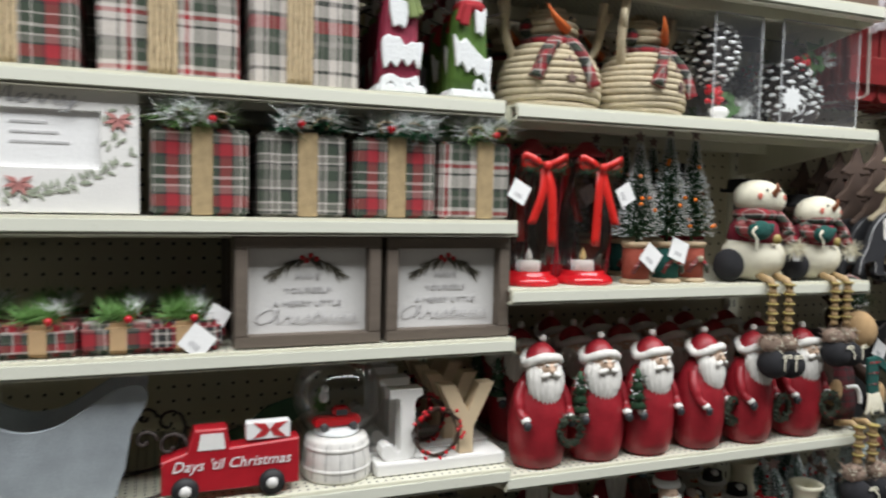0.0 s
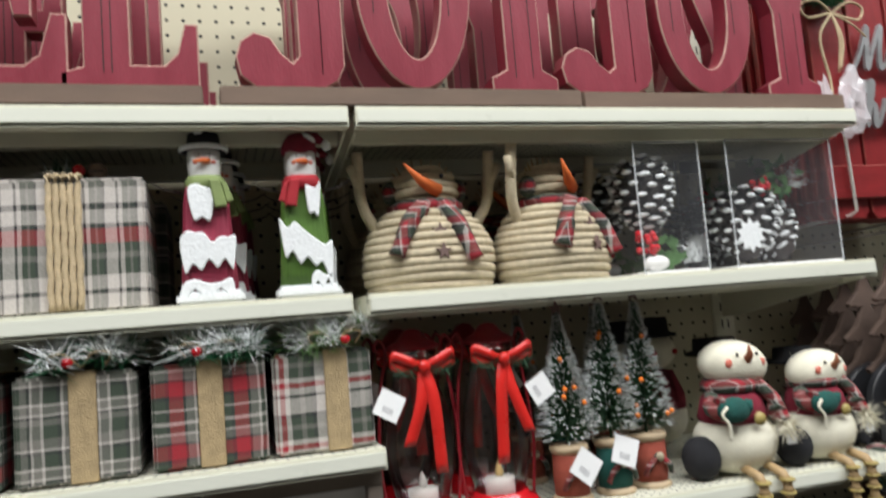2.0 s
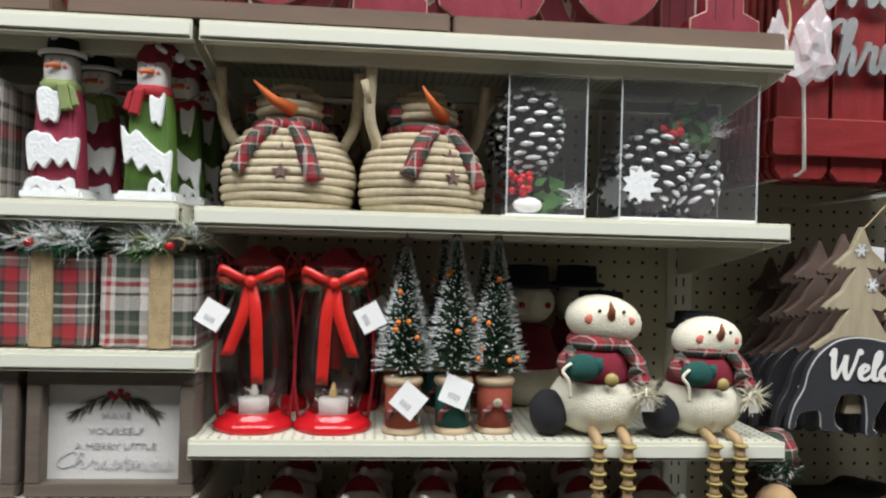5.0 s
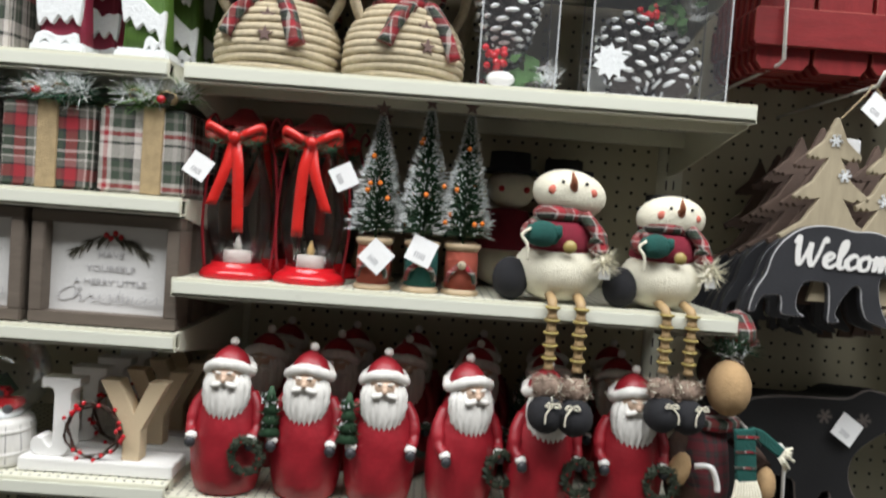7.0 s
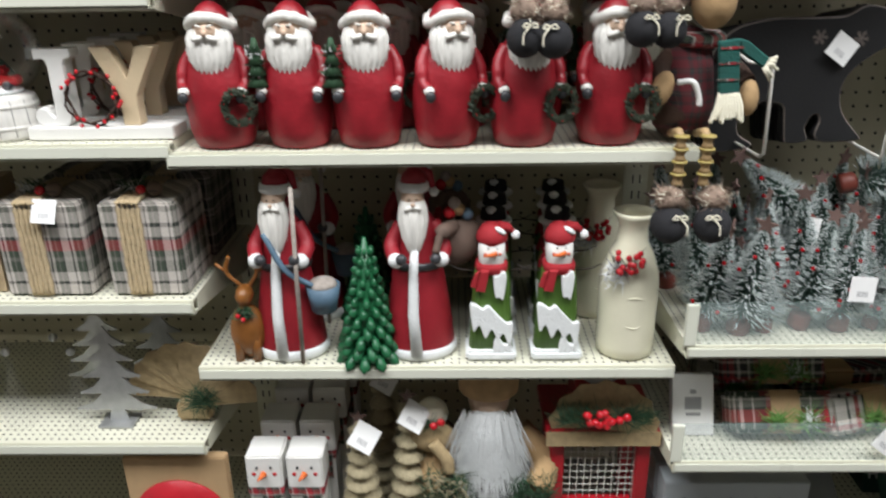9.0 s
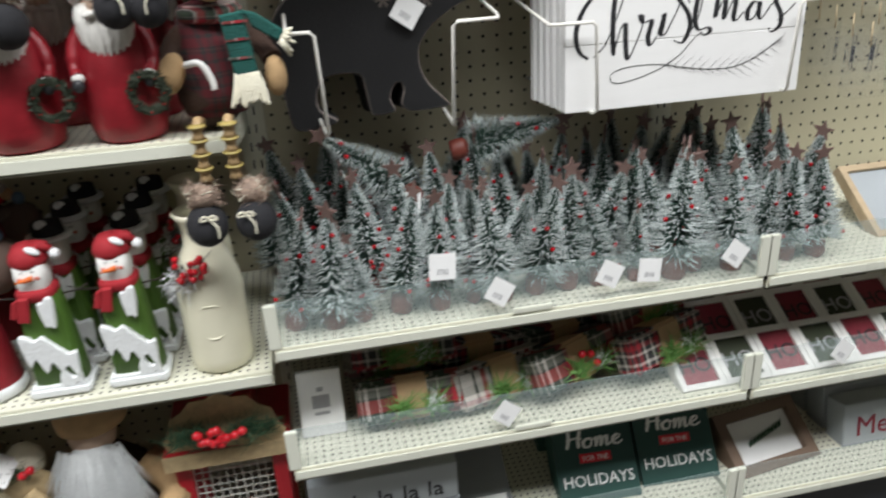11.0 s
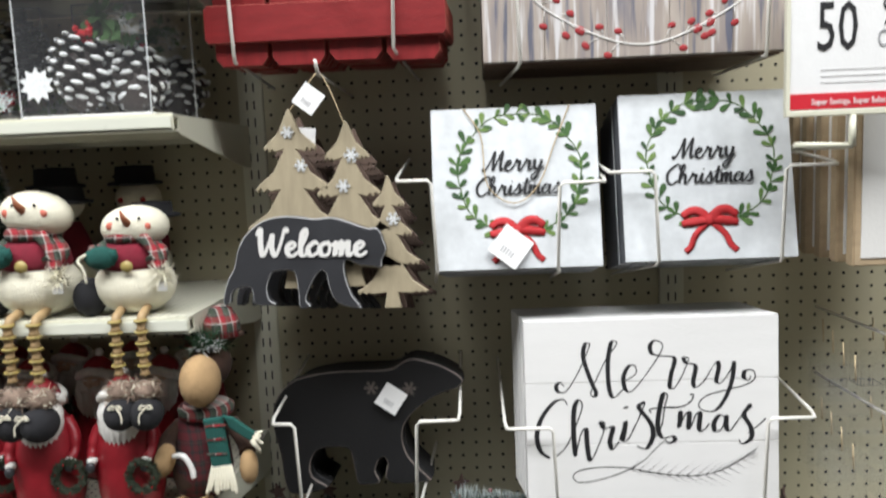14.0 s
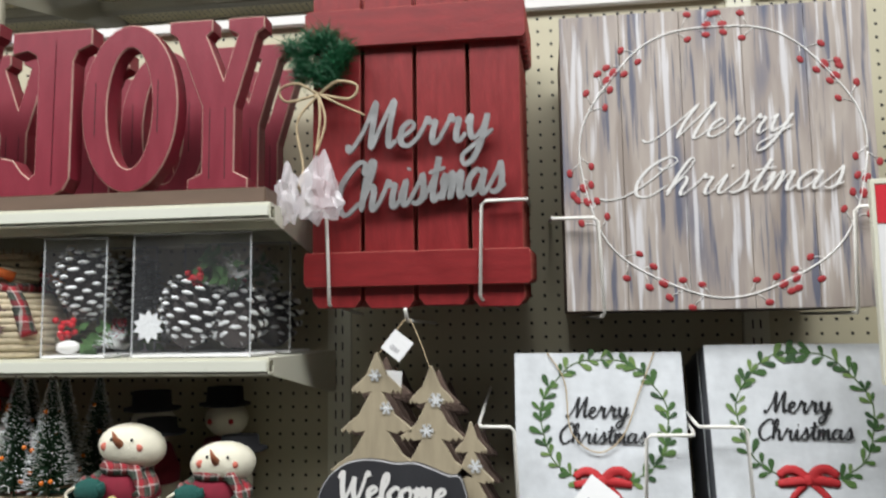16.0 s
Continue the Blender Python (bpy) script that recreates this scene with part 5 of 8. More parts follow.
# ---- top shelf: letter signs ----
GLYPHS = {
    "L": [(0, 0), (1, 0), (1, 0.30), (0.90, 0.30), (0.84, 0.16), (0.74, 0.10), (0.50, 0.10), (0.50, 0.90), (0.66, 0.93), (0.66, 1), (0.04, 1), (0.04, 0.93), (0.16, 0.90), (0.16, 0.09), (0, 0.06)],
    "E": [(0, 0), (0.97, 0), (0.97, 0.33), (0.86, 0.33), (0.78, 0.14), (0.68, 0.09), (0.46, 0.09), (0.46, 0.43), (0.58, 0.43), (0.62, 0.31), (0.74, 0.31), (0.74, 0.70), (0.62, 0.70), (0.58, 0.55), (0.46, 0.55),
          (0.46, 0.91), (0.70, 0.91), (0.82, 0.86), (0.88, 0.70), (0.97, 0.70), (0.97, 1), (0, 1), (0, 0.94), (0.13, 0.91), (0.13, 0.09), (0, 0.06)],
    "J": [(0.20, 1), (1, 1), (1, 0.90), (0.86, 0.86), (0.82, 0.80), (0.82, 0.10), (0.76, 0.03), (0.66, 0), (0.14, 0), (0.03, 0.05), (0, 0.13), (0.04, 0.20), (0.14, 0.24), (0.26, 0.22), (0.34, 0.15), (0.42, 0.11), (0.47, 0.14),
          (0.47, 0.78), (0.44, 0.85), (0.36, 0.88), (0.20, 0.86)],
    "Y": [(0, 1), (0.46, 1), (0.46, 0.93), (0.40, 0.90), (0.58, 0.64), (0.72, 0.90), (0.62, 0.93), (0.62, 1), (1, 1), (1, 0.93), (0.92, 0.90), (0.70, 0.48), (0.70, 0.10), (0.84, 0.06), (0.84, 0), (0.22, 0), (0.22, 0.06), (0.36, 0.10),
          (0.36, 0.48), (0.08, 0.90), (0, 0.93)],
    "N": [(0, 0), (0.34, 0), (0.34, 0.06), (0.26, 0.09), (0.26, 0.70), (0.74, 0), (0.88, 0), (0.88, 0.91), (1, 0.94), (1, 1), (0.66, 1), (0.66, 0.94), (0.74, 0.91), (0.74, 0.34), (0.28, 1), (0, 1), (0, 0.94), (0.12, 0.91), (0.12, 0.09), (0, 0.06)],
}


def ellipse(cx, cz, rx, rz, n=40):
    return [(cx + rx * math.cos(2 * math.pi * k / n), cz + rz * math.sin(2 * math.pi * k / n)) for k in range(n)]


def letter(ch, x0, w, h, y, parent, zb):
    b = Build(MAROON)
    if ch == "O":
        b.sheet(ellipse(x0 + w / 2, zb + h / 2, w / 2, h / 2), y, y + 0.030, 0.0018, ellipse(x0 + w / 2, zb + h / 2, w * 0.235, h * 0.36), WORN)
    else:
        b.sheet([(x0 + w * px, zb + h * pz) for px, pz in GLYPHS[ch]], y, y + 0.030, 0.0018, edge=WORN)
    for u in ((0.36, 0.66) if ch != "O" else (0.14, 0.79)):
        if ch == "E" and u > 0.5 or ch in "LE" and u > 0.5:
            u = 0.30
        if ch == "Y":
            u = 0.44 if u < 0.5 else 0.60
        if ch == "J":
            u = 0.64
        top = 0.47 if ch == "Y" else 0.93
        lo, hi = (0.34, 0.66) if ch == "O" else (0.06, top)
        b.use(SLOT).box(x0 + w * u, x0 + w * u + 0.0011, y - 0.0003, y + 0.001, zb + h * lo, zb + h * hi)
    return b.put("letter", parent)


def letter_sign(word, spans, h, y, z, label, base):
    c = (base[0] + base[1]) / 2
    e = thing("letter_sign", label, "letter sign", "standing letter signs", at(c, y, z))
    Build(BROWN).box(base[0] - c, base[1] - c, -0.004, 0.05, 0, 0.0235, 0.002).put("base", e, "brown wooden base")
    for ch, (a, w) in zip(word, spans):
        letter(ch, a - c, w, h, 0.004, e, 0.0238)
    return e


ZT = 1.9133
JOY1 = [(-0.130, 0.156), (0.016, 0.150), (0.154, 0.150)]
JOY2 = [(0.290, 0.170), (0.446, 0.158), (0.588, 0.153)]
letter_sign("JOY", JOY1, 0.281, 0.004, ZT, "standing maroon plank letters spelling JOY on a brown base", (-0.15, 0.308))
letter_sign("JOY", JOY2, 0.265, 0.010, ZT, "standing maroon plank letters spelling JOY, slightly smaller", (0.313, 0.748))
NOEL = [(-0.742, 0.135), (-0.600, 0.135), (-0.452, 0.150), (-0.315, 0.145)]
letter_sign("NOEL", NOEL, 0.246, 0.004, ZT, "standing maroon plank letters spelling NOEL on a brown base", (-0.755, -0.168))
for k in range(1, 3):
    letter_sign("JOY", [(a + 0.006 * k, w) for a, w in JOY1], 0.28, 0.004 + 0.125 * k, ZT, "maroon JOY letter sign standing in the row behind", (-0.143, 0.310))
    letter_sign("JOY", [(a - 0.012 * k, w) for a, w in JOY2], 0.272, 0.012 + 0.125 * k, ZT, "maroon JOY letter sign standing in the row behind", (0.313, 0.74))
    letter_sign("NOEL", [(a + 0.01 * k, w) for a, w in NOEL], 0.250, 0.004 + 0.125 * k, ZT, "maroon NOEL letter sign standing in the row behind", (-0.75, -0.160))


# ---- gifts ----


def gift(x0, x1, y, z, h, depth, cloth, seed, rope=False, bandx=0.5, green="front", turn=0, row=""):
    rng = random.Random(seed)
    w = x1 - x0
    e = thing("gift_box", (("plaid gift box tied with jute rope" if rope else "plaid gift box with burlap band") + row) if row else ("plaid cloth gift box tied with jute rope" if rope else "plaid cloth gift box with burlap band and frosted pine"), "gift box", "roped gifts" if rope else "burlap gifts", at((x0 + x1) / 2, y, z, turn))
    b = Build(cloth).box(-w / 2, w / 2, 0, depth, 0, h, 0.004)
    for v in b.bm.verts:
        v.co.x += 0.0015 * math.sin(60 * v.co.z + seed)
        v.co.y += 0.001 * math.sin(70 * v.co.x + seed)
    b.put("box", e)
    bx, bw = -w / 2 + w * bandx, (0.036 if rope else 0.027)
    if rope:
        for k in range(5):
            x = bx - bw / 2 + bw * (k + 0.5) / 5
            b = Build(JUTE)
            pts = [(x + 0.0008 * math.sin(q * 1.9 + k), -0.003, -0.000 + 0.003 + (h - 0.002) * q / 16) for q in range(17)]
            b.rod(pts + [(x, 0.004, h + 0.003), (x, depth - 0.004, h + 0.003), (x, depth + 0.003, h - 0.004)], 0.0037, 6)
            b.put("rope", e, "twisted jute rope")
    else:
        b = Build(BURLAP)
        b.box(bx - bw / 2, bx + bw / 2, -0.0022, depth + 0.0022, 0.0006, h + 0.0022, 0.001)
        b.put("burlap_band", e, "coarse burlap band")
    if green == "top":
        b = Build(GREEN)
        b.spikes(rng, 120, (bx - 0.004, 0.045, h + 0.010), (0.016, 0.010, 0.004), 0.026, 0.0012, 0.3)
        b.put("pine_sprig", e, "dark pine sprig lying on the lid")
        s = Build(SNOW)
        s.spikes(rng, 26, (bx - 0.012, 0.040, h + 0.014), (0.012, 0.008, 0.003), 0.018, 0.0012, 0.4)
        s.put("snow", e, "white frosting on the pine")
        Build(BERRY).ball((bx + 0.012, 0.026, h + 0.013), 0.0075, 12).put("berry", e, "red berry")
        bell = Build(BROWN).ball((bx + 0.030, 0.034, h + 0.0125), (0.012, 0.012, 0.0115), 14)
        bell.use(INK).box(bx + 0.022, bx + 0.038, 0.0215, 0.023, h + 0.011, h + 0.0125)
        bell.put("bell", e, "rusty brown jingle bell")
    elif green:
        b, s = Build(LIME if seed % 2 else TREEGREEN), Build(SNOW)
        side = -1 if seed % 2 else 1
        for k, dx in enumerate((-0.030, -0.012, 0.010, 0.026, 0.040)):
            c = (bx + side * dx + rng.uniform(-0.004, 0.004), 0.006 + rng.uniform(-0.008, 0.012), h + 0.010 + rng.uniform(0, 0.010))
            b.spikes(rng, 100, c, (0.008, 0.008, 0.006), 0.034, 0.0010, 0.55)
            s.spikes(rng, 110 + 40 * (k % 2), (c[0], c[1] - 0.004, c[2] + 0.005), (0.011, 0.008, 0.009), 0.030, 0.0011, 0.65)
        b.put("pine_sprig", e, "frosted pine sprig")
        s.put("snow", e, "white frosting on the pine")
        Build(BERRY).ball((bx - side * 0.012, -0.010, h + 0.012), 0.0062, 10).put("berry", e, "red berry")
        b = Build(BURLAP)
        for s2 in (1, -1):
            lp = smooth_line([(bx, 0.004, h + 0.005), (bx + s2 * 0.014, -0.006, h + 0.020), (bx + s2 * 0.030, -0.004, h + 0.018), (bx + s2 * 0.024, 0.0, h + 0.006)])
            b.grid([[p + Vector((0, -0.010, 0)), p + Vector((0, 0.010, 0)), p + Vector((0, 0.010, 0.0012)), p + Vector((0, -0.010, 0.0012))] for p in lp])
        b.put("burlap_bow", e)
    return e


for x0, x1, cl, bx, s in ((-0.715, -0.592, PLAID_B, 0.32, 1), (-0.572, -0.398, PLAID_C, 0.45, 2), (-0.384, -0.234, PLAID_D, 0.44, 3)):
    gift(x0, x1, 0.022, 1.690, 0.148, 0.13, cl, s, True, bx, "top")
    gift(x0 + 0.01, x1 + 0.01, 0.185, 1.690, 0.148, 0.13, PLAID_A, s + 10, True, bx, "", 0, " in the back row")
for x0, x1, cl, s, bx in ((-0.510, -0.386, PLAID_B, 21, 0.52), (-0.372, -0.252, PLAID_A, 22, 0.55), (-0.238, -0.116, PLAID_B, 24, 0.5), (-0.108, 0.006, PLAID_C, 23, 0.62)):
    gift(x0, x1, 0.018, 1.5115, 0.115, 0.115, cl, s, False, bx)
    gift(x0 + 0.004, x1, 0.165, 1.5115, 0.115, 0.115, PLAID_A, s + 20, False, bx, "", 0, " in the back row")
for x0, x1, cl, s, bx in ((-0.282, -0.128, PLAID_D, 31, 0.42), (-0.118, 0.018, PLAID_D, 33, 0.40)):
    gift(x0, x1 - 0.02, 0.02, 0.8815, 0.150, 0.13, cl, s, True, bx, "top")
    gift(x0, x1 - 0.02, 0.18, 0.8815, 0.150, 0.13, PLAID_A, s + 10, True, bx, "", 0, " in the back row")
e = thing("price_card", "white price card lying on a roped gift", "price card", "shelf price cards", at(-0.195, 0.016, 1.0225))
price_tag(e, 0, -0.004, 0, 0.036, 4, -25, name="card")

# ---- tall stick snowmen (figurines) ----


def stick_snowman(coat, scarf, hat, x, y, z, h, seed, snow=True, turn=0):
    """A flat ribbed post of a figurine with drifts of snow laid over it."""
    rng = random.Random(seed)
    b = Build(coat)
    seg = 64

    def ring(rx, ry, zz, p=0.45, rib=0.0, cx=0.0):
        out = []
        for k in range(seg):
            t = 2 * math.pi * (k + 0.5) / seg
            c, s = math.cos(t), math.sin(t)
            u, v = math.copysign(abs(c) ** p, c), math.copysign(abs(s) ** p, s)
            out.append((cx + rx * u, ry * v * (1 - rib * (0.5 + 0.5 * math.cos(u * 26))), zz))
        return out

    b.grid([ring(rx, 0.020, zz, 0.45, 0.10) for rx, zz in ((0.037, 0.012), (0.036, 0.04), (0.033, 0.08), (0.029, 0.115), (0.025, 0.135), (0.020, 0.142))])
    b.use(SNOW).box(-0.042, 0.042, -0.028, 0.026, 0, 0.015, 0.004)

    def drift(x0, x1, top, low, n, side):
        up = [(x0 + (x1 - x0) * k / n, top(k / n) + rng.uniform(-0.006, 0.006)) for k in range(n + 1)]
        dn = [(x1 - (x1 - x0) * k / n, low(1 - k / n) + (-0.011 if k % 4 in (1, 2) else 0.005) * rng.uniform(0.3, 1.3)) for k in range(n + 1)]
        b.sheet(rounded(dn[1::2] + up[::2], 3), -0.0255, -0.0185, 0.0012)

    tilt = 0.016 if seed % 2 == 0 else 0.0
    drift(-0.0365, 0.0365, lambda u: 0.076 + tilt * (0.5 - u) * 1.6 + 0.005 * math.sin(6 * u), lambda u: 0.044 + tilt * (0.5 - u) * 1.6, 14, 0)
    drift(-0.035 if seed % 2 else 0.004, 0.037, lambda u: 0.026 + 0.006 * math.sin(7 * u), lambda u: 0.014, 9, 0)
    drift(-0.022 if seed % 2 else 0.002, 0.010 if seed % 2 else 0.022, lambda u: 0.132, lambda u: 0.118 - 0.022 * math.sin(math.pi * u), 6, 0)
    b.use(WHITE).grid([ring(rx, ry, zz, 0.6) for rx, ry, zz in ((0.015, 0.015, 0.134), (0.019, 0.019, 0.142), (0.0205, 0.0205, 0.160), (0.0195, 0.019, 0.176), (0.012, 0.012, 0.181))])
    b.use(scarf).grid([ring(rx, ry, zz, 0.65) for rx, ry, zz in ((0.018, 0.018, 0.130), (0.0245, 0.023, 0.133), (0.025, 0.0235, 0.142), (0.021, 0.021, 0.147))])
    s = 1 if seed % 2 else -1
    b.sheet([(s * 0.004, 0.141), (s * 0.017, 0.141), (s * 0.026, 0.110), (s * 0.011, 0.108)] if s > 0 else [(-0.011, 0.108), (-0.026, 0.110), (-0.017, 0.141), (-0.004, 0.141)], -0.0285, -0.0235, 0.0018)
    b.sheet([(s * 0.018, 0.140), (s * 0.026, 0.136), (s * 0.034, 0.116), (s * 0.025, 0.113)] if s > 0 else [(-0.025, 0.113), (-0.034, 0.116), (-0.026, 0.136), (-0.018, 0.140)], -0.0265, -0.0225, 0.0015)
    b.use(hat)
    if hat is BLACK:
        b.lathe([(0.0, 0.176), (0.027, 0.177), (0.028, 0.181), (0.021, 0.184), (0.019, 0.199), (0.0, 0.201)], seg=20, sy=0.85)
        b.use(SNOW).lathe([(0.0275, 0.1775), (0.0305, 0.179), (0.029, 0.1835), (0.021, 0.184)], seg=20, sy=0.85)
        b.ball((-0.004, -0.010, 0.199), (0.009, 0.008, 0.006), 8)
    else:
        b.lathe([(0.021, 0.174), (0.024, 0.180), (0.022, 0.189), (0.015, 0.199), (0.0, 0.204)], seg=18, sy=0.95)
        b.use(SNOW).ball((0.012, -0.013, 0.194), (0.010, 0.006, 0.004), 8, pose(0, 0, 0, 0, 30)).ball((0.035, -0.006, 0.186), 0.0068, 8)
        b.use(hat).rod([(0.010, 0, 0.195), (0.024, -0.003, 0.196), (0.032, -0.005, 0.190)], [0.010, 0.007, 0.004], 6)
    b.use(BLUSH).ball((-0.010, -0.0196, 0.162), (0.0034, 0.0012, 0.0026), 8).ball((0.011, -0.0196, 0.162), (0.0034, 0.0012, 0.0026), 8)
    b.use(ORN).rod([(0.006, -0.0205, 0.1635), (-0.002, -0.025, 0.1630), (-0.013, -0.027, 0.1620)], [0.0036, 0.0030, 0.0008], 7)
    b.use(INK).ball((-0.006, -0.0192, 0.1705), 0.0013, 6).ball((0.007, -0.0192, 0.1705), 0.0013, 6)
    b.use(CONE)
    for s in (1, -1):
        b.rod([(s * 0.028, 0, 0.130), (s * 0.050, -0.004, 0.134), (s * 0.064, -0.006, 0.142)], [0.0013, 0.0010, 0.0006], 5)
    for v in b.bm.verts:
        v.co.x *= 0.88 - 0.05 * math.sin(v.co.z * 28)
    return b.put("snowman_figurine", m=at(x, y, z, turn) @ Matrix.Scale(h / 0.203, 4))


a = tagged(stick_snowman(CRIMSON, SCARF, BLACK, -0.171, 0.045, 1.690, 0.205, 1), "tall crimson ribbed snowman figurine with black hat and sage scarf", "figurine", "stick snowmen")
g = tagged(stick_snowman(GRASS, REDSCARF, DKRED, -0.060, 0.045, 1.690, 0.202, 2), "tall green ribbed snowman figurine with red cap and scarf", "figurine", "stick snowmen")
for k in range(1, 4):
    copy_thing(a, at(-0.166 + 0.01 * k, 0.045 + 0.08 * k, 1.690) @ Matrix.Scale(1.0, 4))
    copy_thing(g, at(-0.052 + 0.008 * k, 0.045 + 0.08 * k, 1.690))
g2 = stick_snowman(GRASS, REDSCARF, REDSCARF, 0.470, 0.045, 0.7645, 0.225, 4)
tagged(g2, "green ribbed snowman figurine with red scarf and cap", "figurine", "green snowmen in rows")
g3 = stick_snowman(GRASS, REDSCARF, BLACK, 0.476, 0.123, 0.7645, 0.225, 6)
tagged(g3, "green ribbed snowman figurine with black hat in the rear rows", "figurine", "green snowmen in rows")
for k in range(4):
    for col in range(2):
        if k + col and (k, col) != (1, 0):
            copy_thing(g3 if k else g2, at(0.470 + 0.104 * col + 0.006 * k, 0.045 + 0.078 * k, 0.7645))

# ---- picture frame with garland, framed sayings ----
e = thing("photo_frame", "white wooden photo frame with painted garland and bow", "photo frame", "", at(-0.612, 0.012, 1.513))
Build(WHITE).sheet([(-0.095, 0), (0.09, 0), (0.09, 0.158), (-0.095, 0.158)], 0, 0.016, 0.001, hole=[(-0.08, 0.056), (0.045, 0.056), (0.045, 0.126), (-0.08, 0.126)]).put("frame", e)
Build(CARD).box(-0.081, 0.046, 0.006, 0.010, 0.055, 0.127).put("insert", e)
b = Build(FADEDLEAF)
rng = random.Random(5)
for k in range(42):
    u = k / 41
    leaf(b, (-0.085 + 0.155 * u, 0.018 + 0.045 * u * u), rng.uniform(-1.0, 2.4), 0.013, 0.0024, -0.0012 - 0.0002 * (k % 4))
for k in range(14):
    leaf(b, (0.052 + 0.03 * rng.random(), 0.075 + 0.055 * rng.random()), rng.uniform(0, 6.3), 0.012, 0.0022, -0.0012 - 0.0002 * (k % 4))
b.put("painted_garland", e)
b = Build(FADEDRED)
for cx, cz in ((-0.045, 0.036), (0.066, 0.118)):
    for ang in (0.5, -0.3, 2.64, 3.44, -1.1, 4.24):
        leaf(b, (cx, cz), ang, 0.018, 0.0036, -0.0024)
b.put("painted_bow", e)
b = Build(GREYINK)
script(b, "Merry", -0.08, 0.134, 0.10, -0.001, size=0.010, pen=0.12)
b.put("lettering", e)
b = Build(LIGHTINK)
for k in range(3):
    b.box(-0.055, 0.01 - 0.012 * k, 0.0052, 0.0062, 0.085 + 0.012 * k, 0.088 + 0.012 * k)
b.put("small_print", e)


def saying(x0, x1, y, z, h, n):
    w = x1 - x0
    e = thing("framed_sign", "shadow-box sign in weathered wood: have yourself a merry little Christmas", "framed sign", "framed sayings", at((x0 + x1) / 2, y, z))
    for q in ((-w / 2, w / 2, 0, 0.016), (-w / 2, w / 2, h - 0.016, h)):
        Build(GREYWOOD).box(q[0], q[1], 0, 0.05, q[2], q[3], 0.0012).put("rail", e)
    for q in ((-w / 2, -w / 2 + 0.018), (w / 2 - 0.018, w / 2)):
        Build(GREYWOOD).box(q[0] + 0.0002, q[1] - 0.0002, 0.0006, 0.05, 0.0162, h - 0.0162, 0.0012).put("stile", e)
    Build(PANEL).box(-w / 2 + 0.016, w / 2 - 0.016, 0.022, 0.03, 0.014, h - 0.014).put("panel", e)
    y0 = 0.0208
    b = Build(SPRAY)
    rng = random.Random(n)
    for k in range(70):
        u = rng.uniform(-1, 1)
        leaf(b, (u * 0.045, h * 0.80 - 0.022 * u * u), (math.pi * 1.25 if u < 0 else -math.pi / 4) + rng.uniform(-0.5, 0.5), 0.021, 0.0013, y0 - 0.0003 * (k % 3))
    b.put("pine_spray", e)
    b = Build(BOWRED)
    for dx, dz in ((-0.008, 0), (0.004, 0.003), (0.012, -0.002), (-0.002, -0.004)):
        b.ball((dx, y0, h * 0.80 + dz), (0.004, 0.0012, 0.004), 8)
    b.put("berries", e)
    if n < 9:
        for word, zz, s in (("HAVE", 0.60, 0.0115), ("YOURSELF", 0.475, 0.0115), ("A MERRY LITTLE", 0.355, 0.0108)):
            printed(e, word, 0, y0, h * zz, s, LIGHTINK, 1.25)
        b = Build(LIGHTINK)
        script(b, "Christmas", -w * 0.36, h * 0.20, w * 0.70, y0, size=0.0095, pen=0.07, slant=0.3, thin=0.6)
        b.put("lettering", e)


saying(-0.404, -0.199, 0.012, 1.3315, 0.153, 1)
saying(-0.190, 0.008, 0.014, 1.3315, 0.152, 2)
for k in range(1, 4):
    saying(-0.400, -0.20, 0.012 + 0.075 * k, 1.3315, 0.152, 8 + k)
    saying(-0.188, 0.006, 0.014 + 0.075 * k, 1.3315, 0.152, 12 + k)


def small_gift(x, y, z, seed):
    rng = random.Random(seed)
    e = thing("small_gift", "little plaid bundle with kraft band and bright pine tuft", "gift", "small bundles", at(x, y, z))
    Build((PLAID_S, PLAID_B, PLAID_K)[seed % 3]).box(-0.048, 0.048, 0, 0.04, 0, 0.040, 0.007).put("bundle", e)
    Build(KRAFT).box(-0.016, 0.016, -0.0012, 0.0412, -0.0003, 0.0412, 0.006).put("band", e)
    b, s = Build(LIME), Build(SNOW)
    for dx in (-0.012, 0.010):
        b.spikes(rng, 110, (dx, 0.014, 0.048), (0.006, 0.006, 0.004), 0.034, 0.0009, 0.7)
    s.spikes(rng, 40, (0.02, 0.02, 0.055), (0.006, 0.006, 0.006), 0.024, 0.0008, 0.7)
    b.put("pine_tuft", e, "bright green pine tuft")
    s.put("frosted_tuft", e, "frosted needles")
    Build(BERRY).ball((0.012, -0.002, 0.046), 0.0055, 10).put("berry", e)


for k, x in enumerate((-0.725, -0.640, -0.548, -0.468)):
    small_gift(x, 0.015 if k < 3 else 0.012, 1.3315, 50 + k)
    small_gift(x + 0.01, 0.075, 1.3315, 54 + k)
    small_gift(x + 0.005, 0.15, 1.3315, 58 + k)
e = thing("price_card", "white price tag hanging from a small bundle", "price card", "shelf price cards", at(-0.452, 0.004, 1.3465))
price_tag(e, 0, 0, 0, 0.036, 40, name="card")
e = thing("price_card", "grey price tag standing behind a small bundle", "price card", "shelf price cards", at(-0.425, 0.03, 1.3745))
price_tag(e, 0, 0, 0, 0.028, 32, name="card")

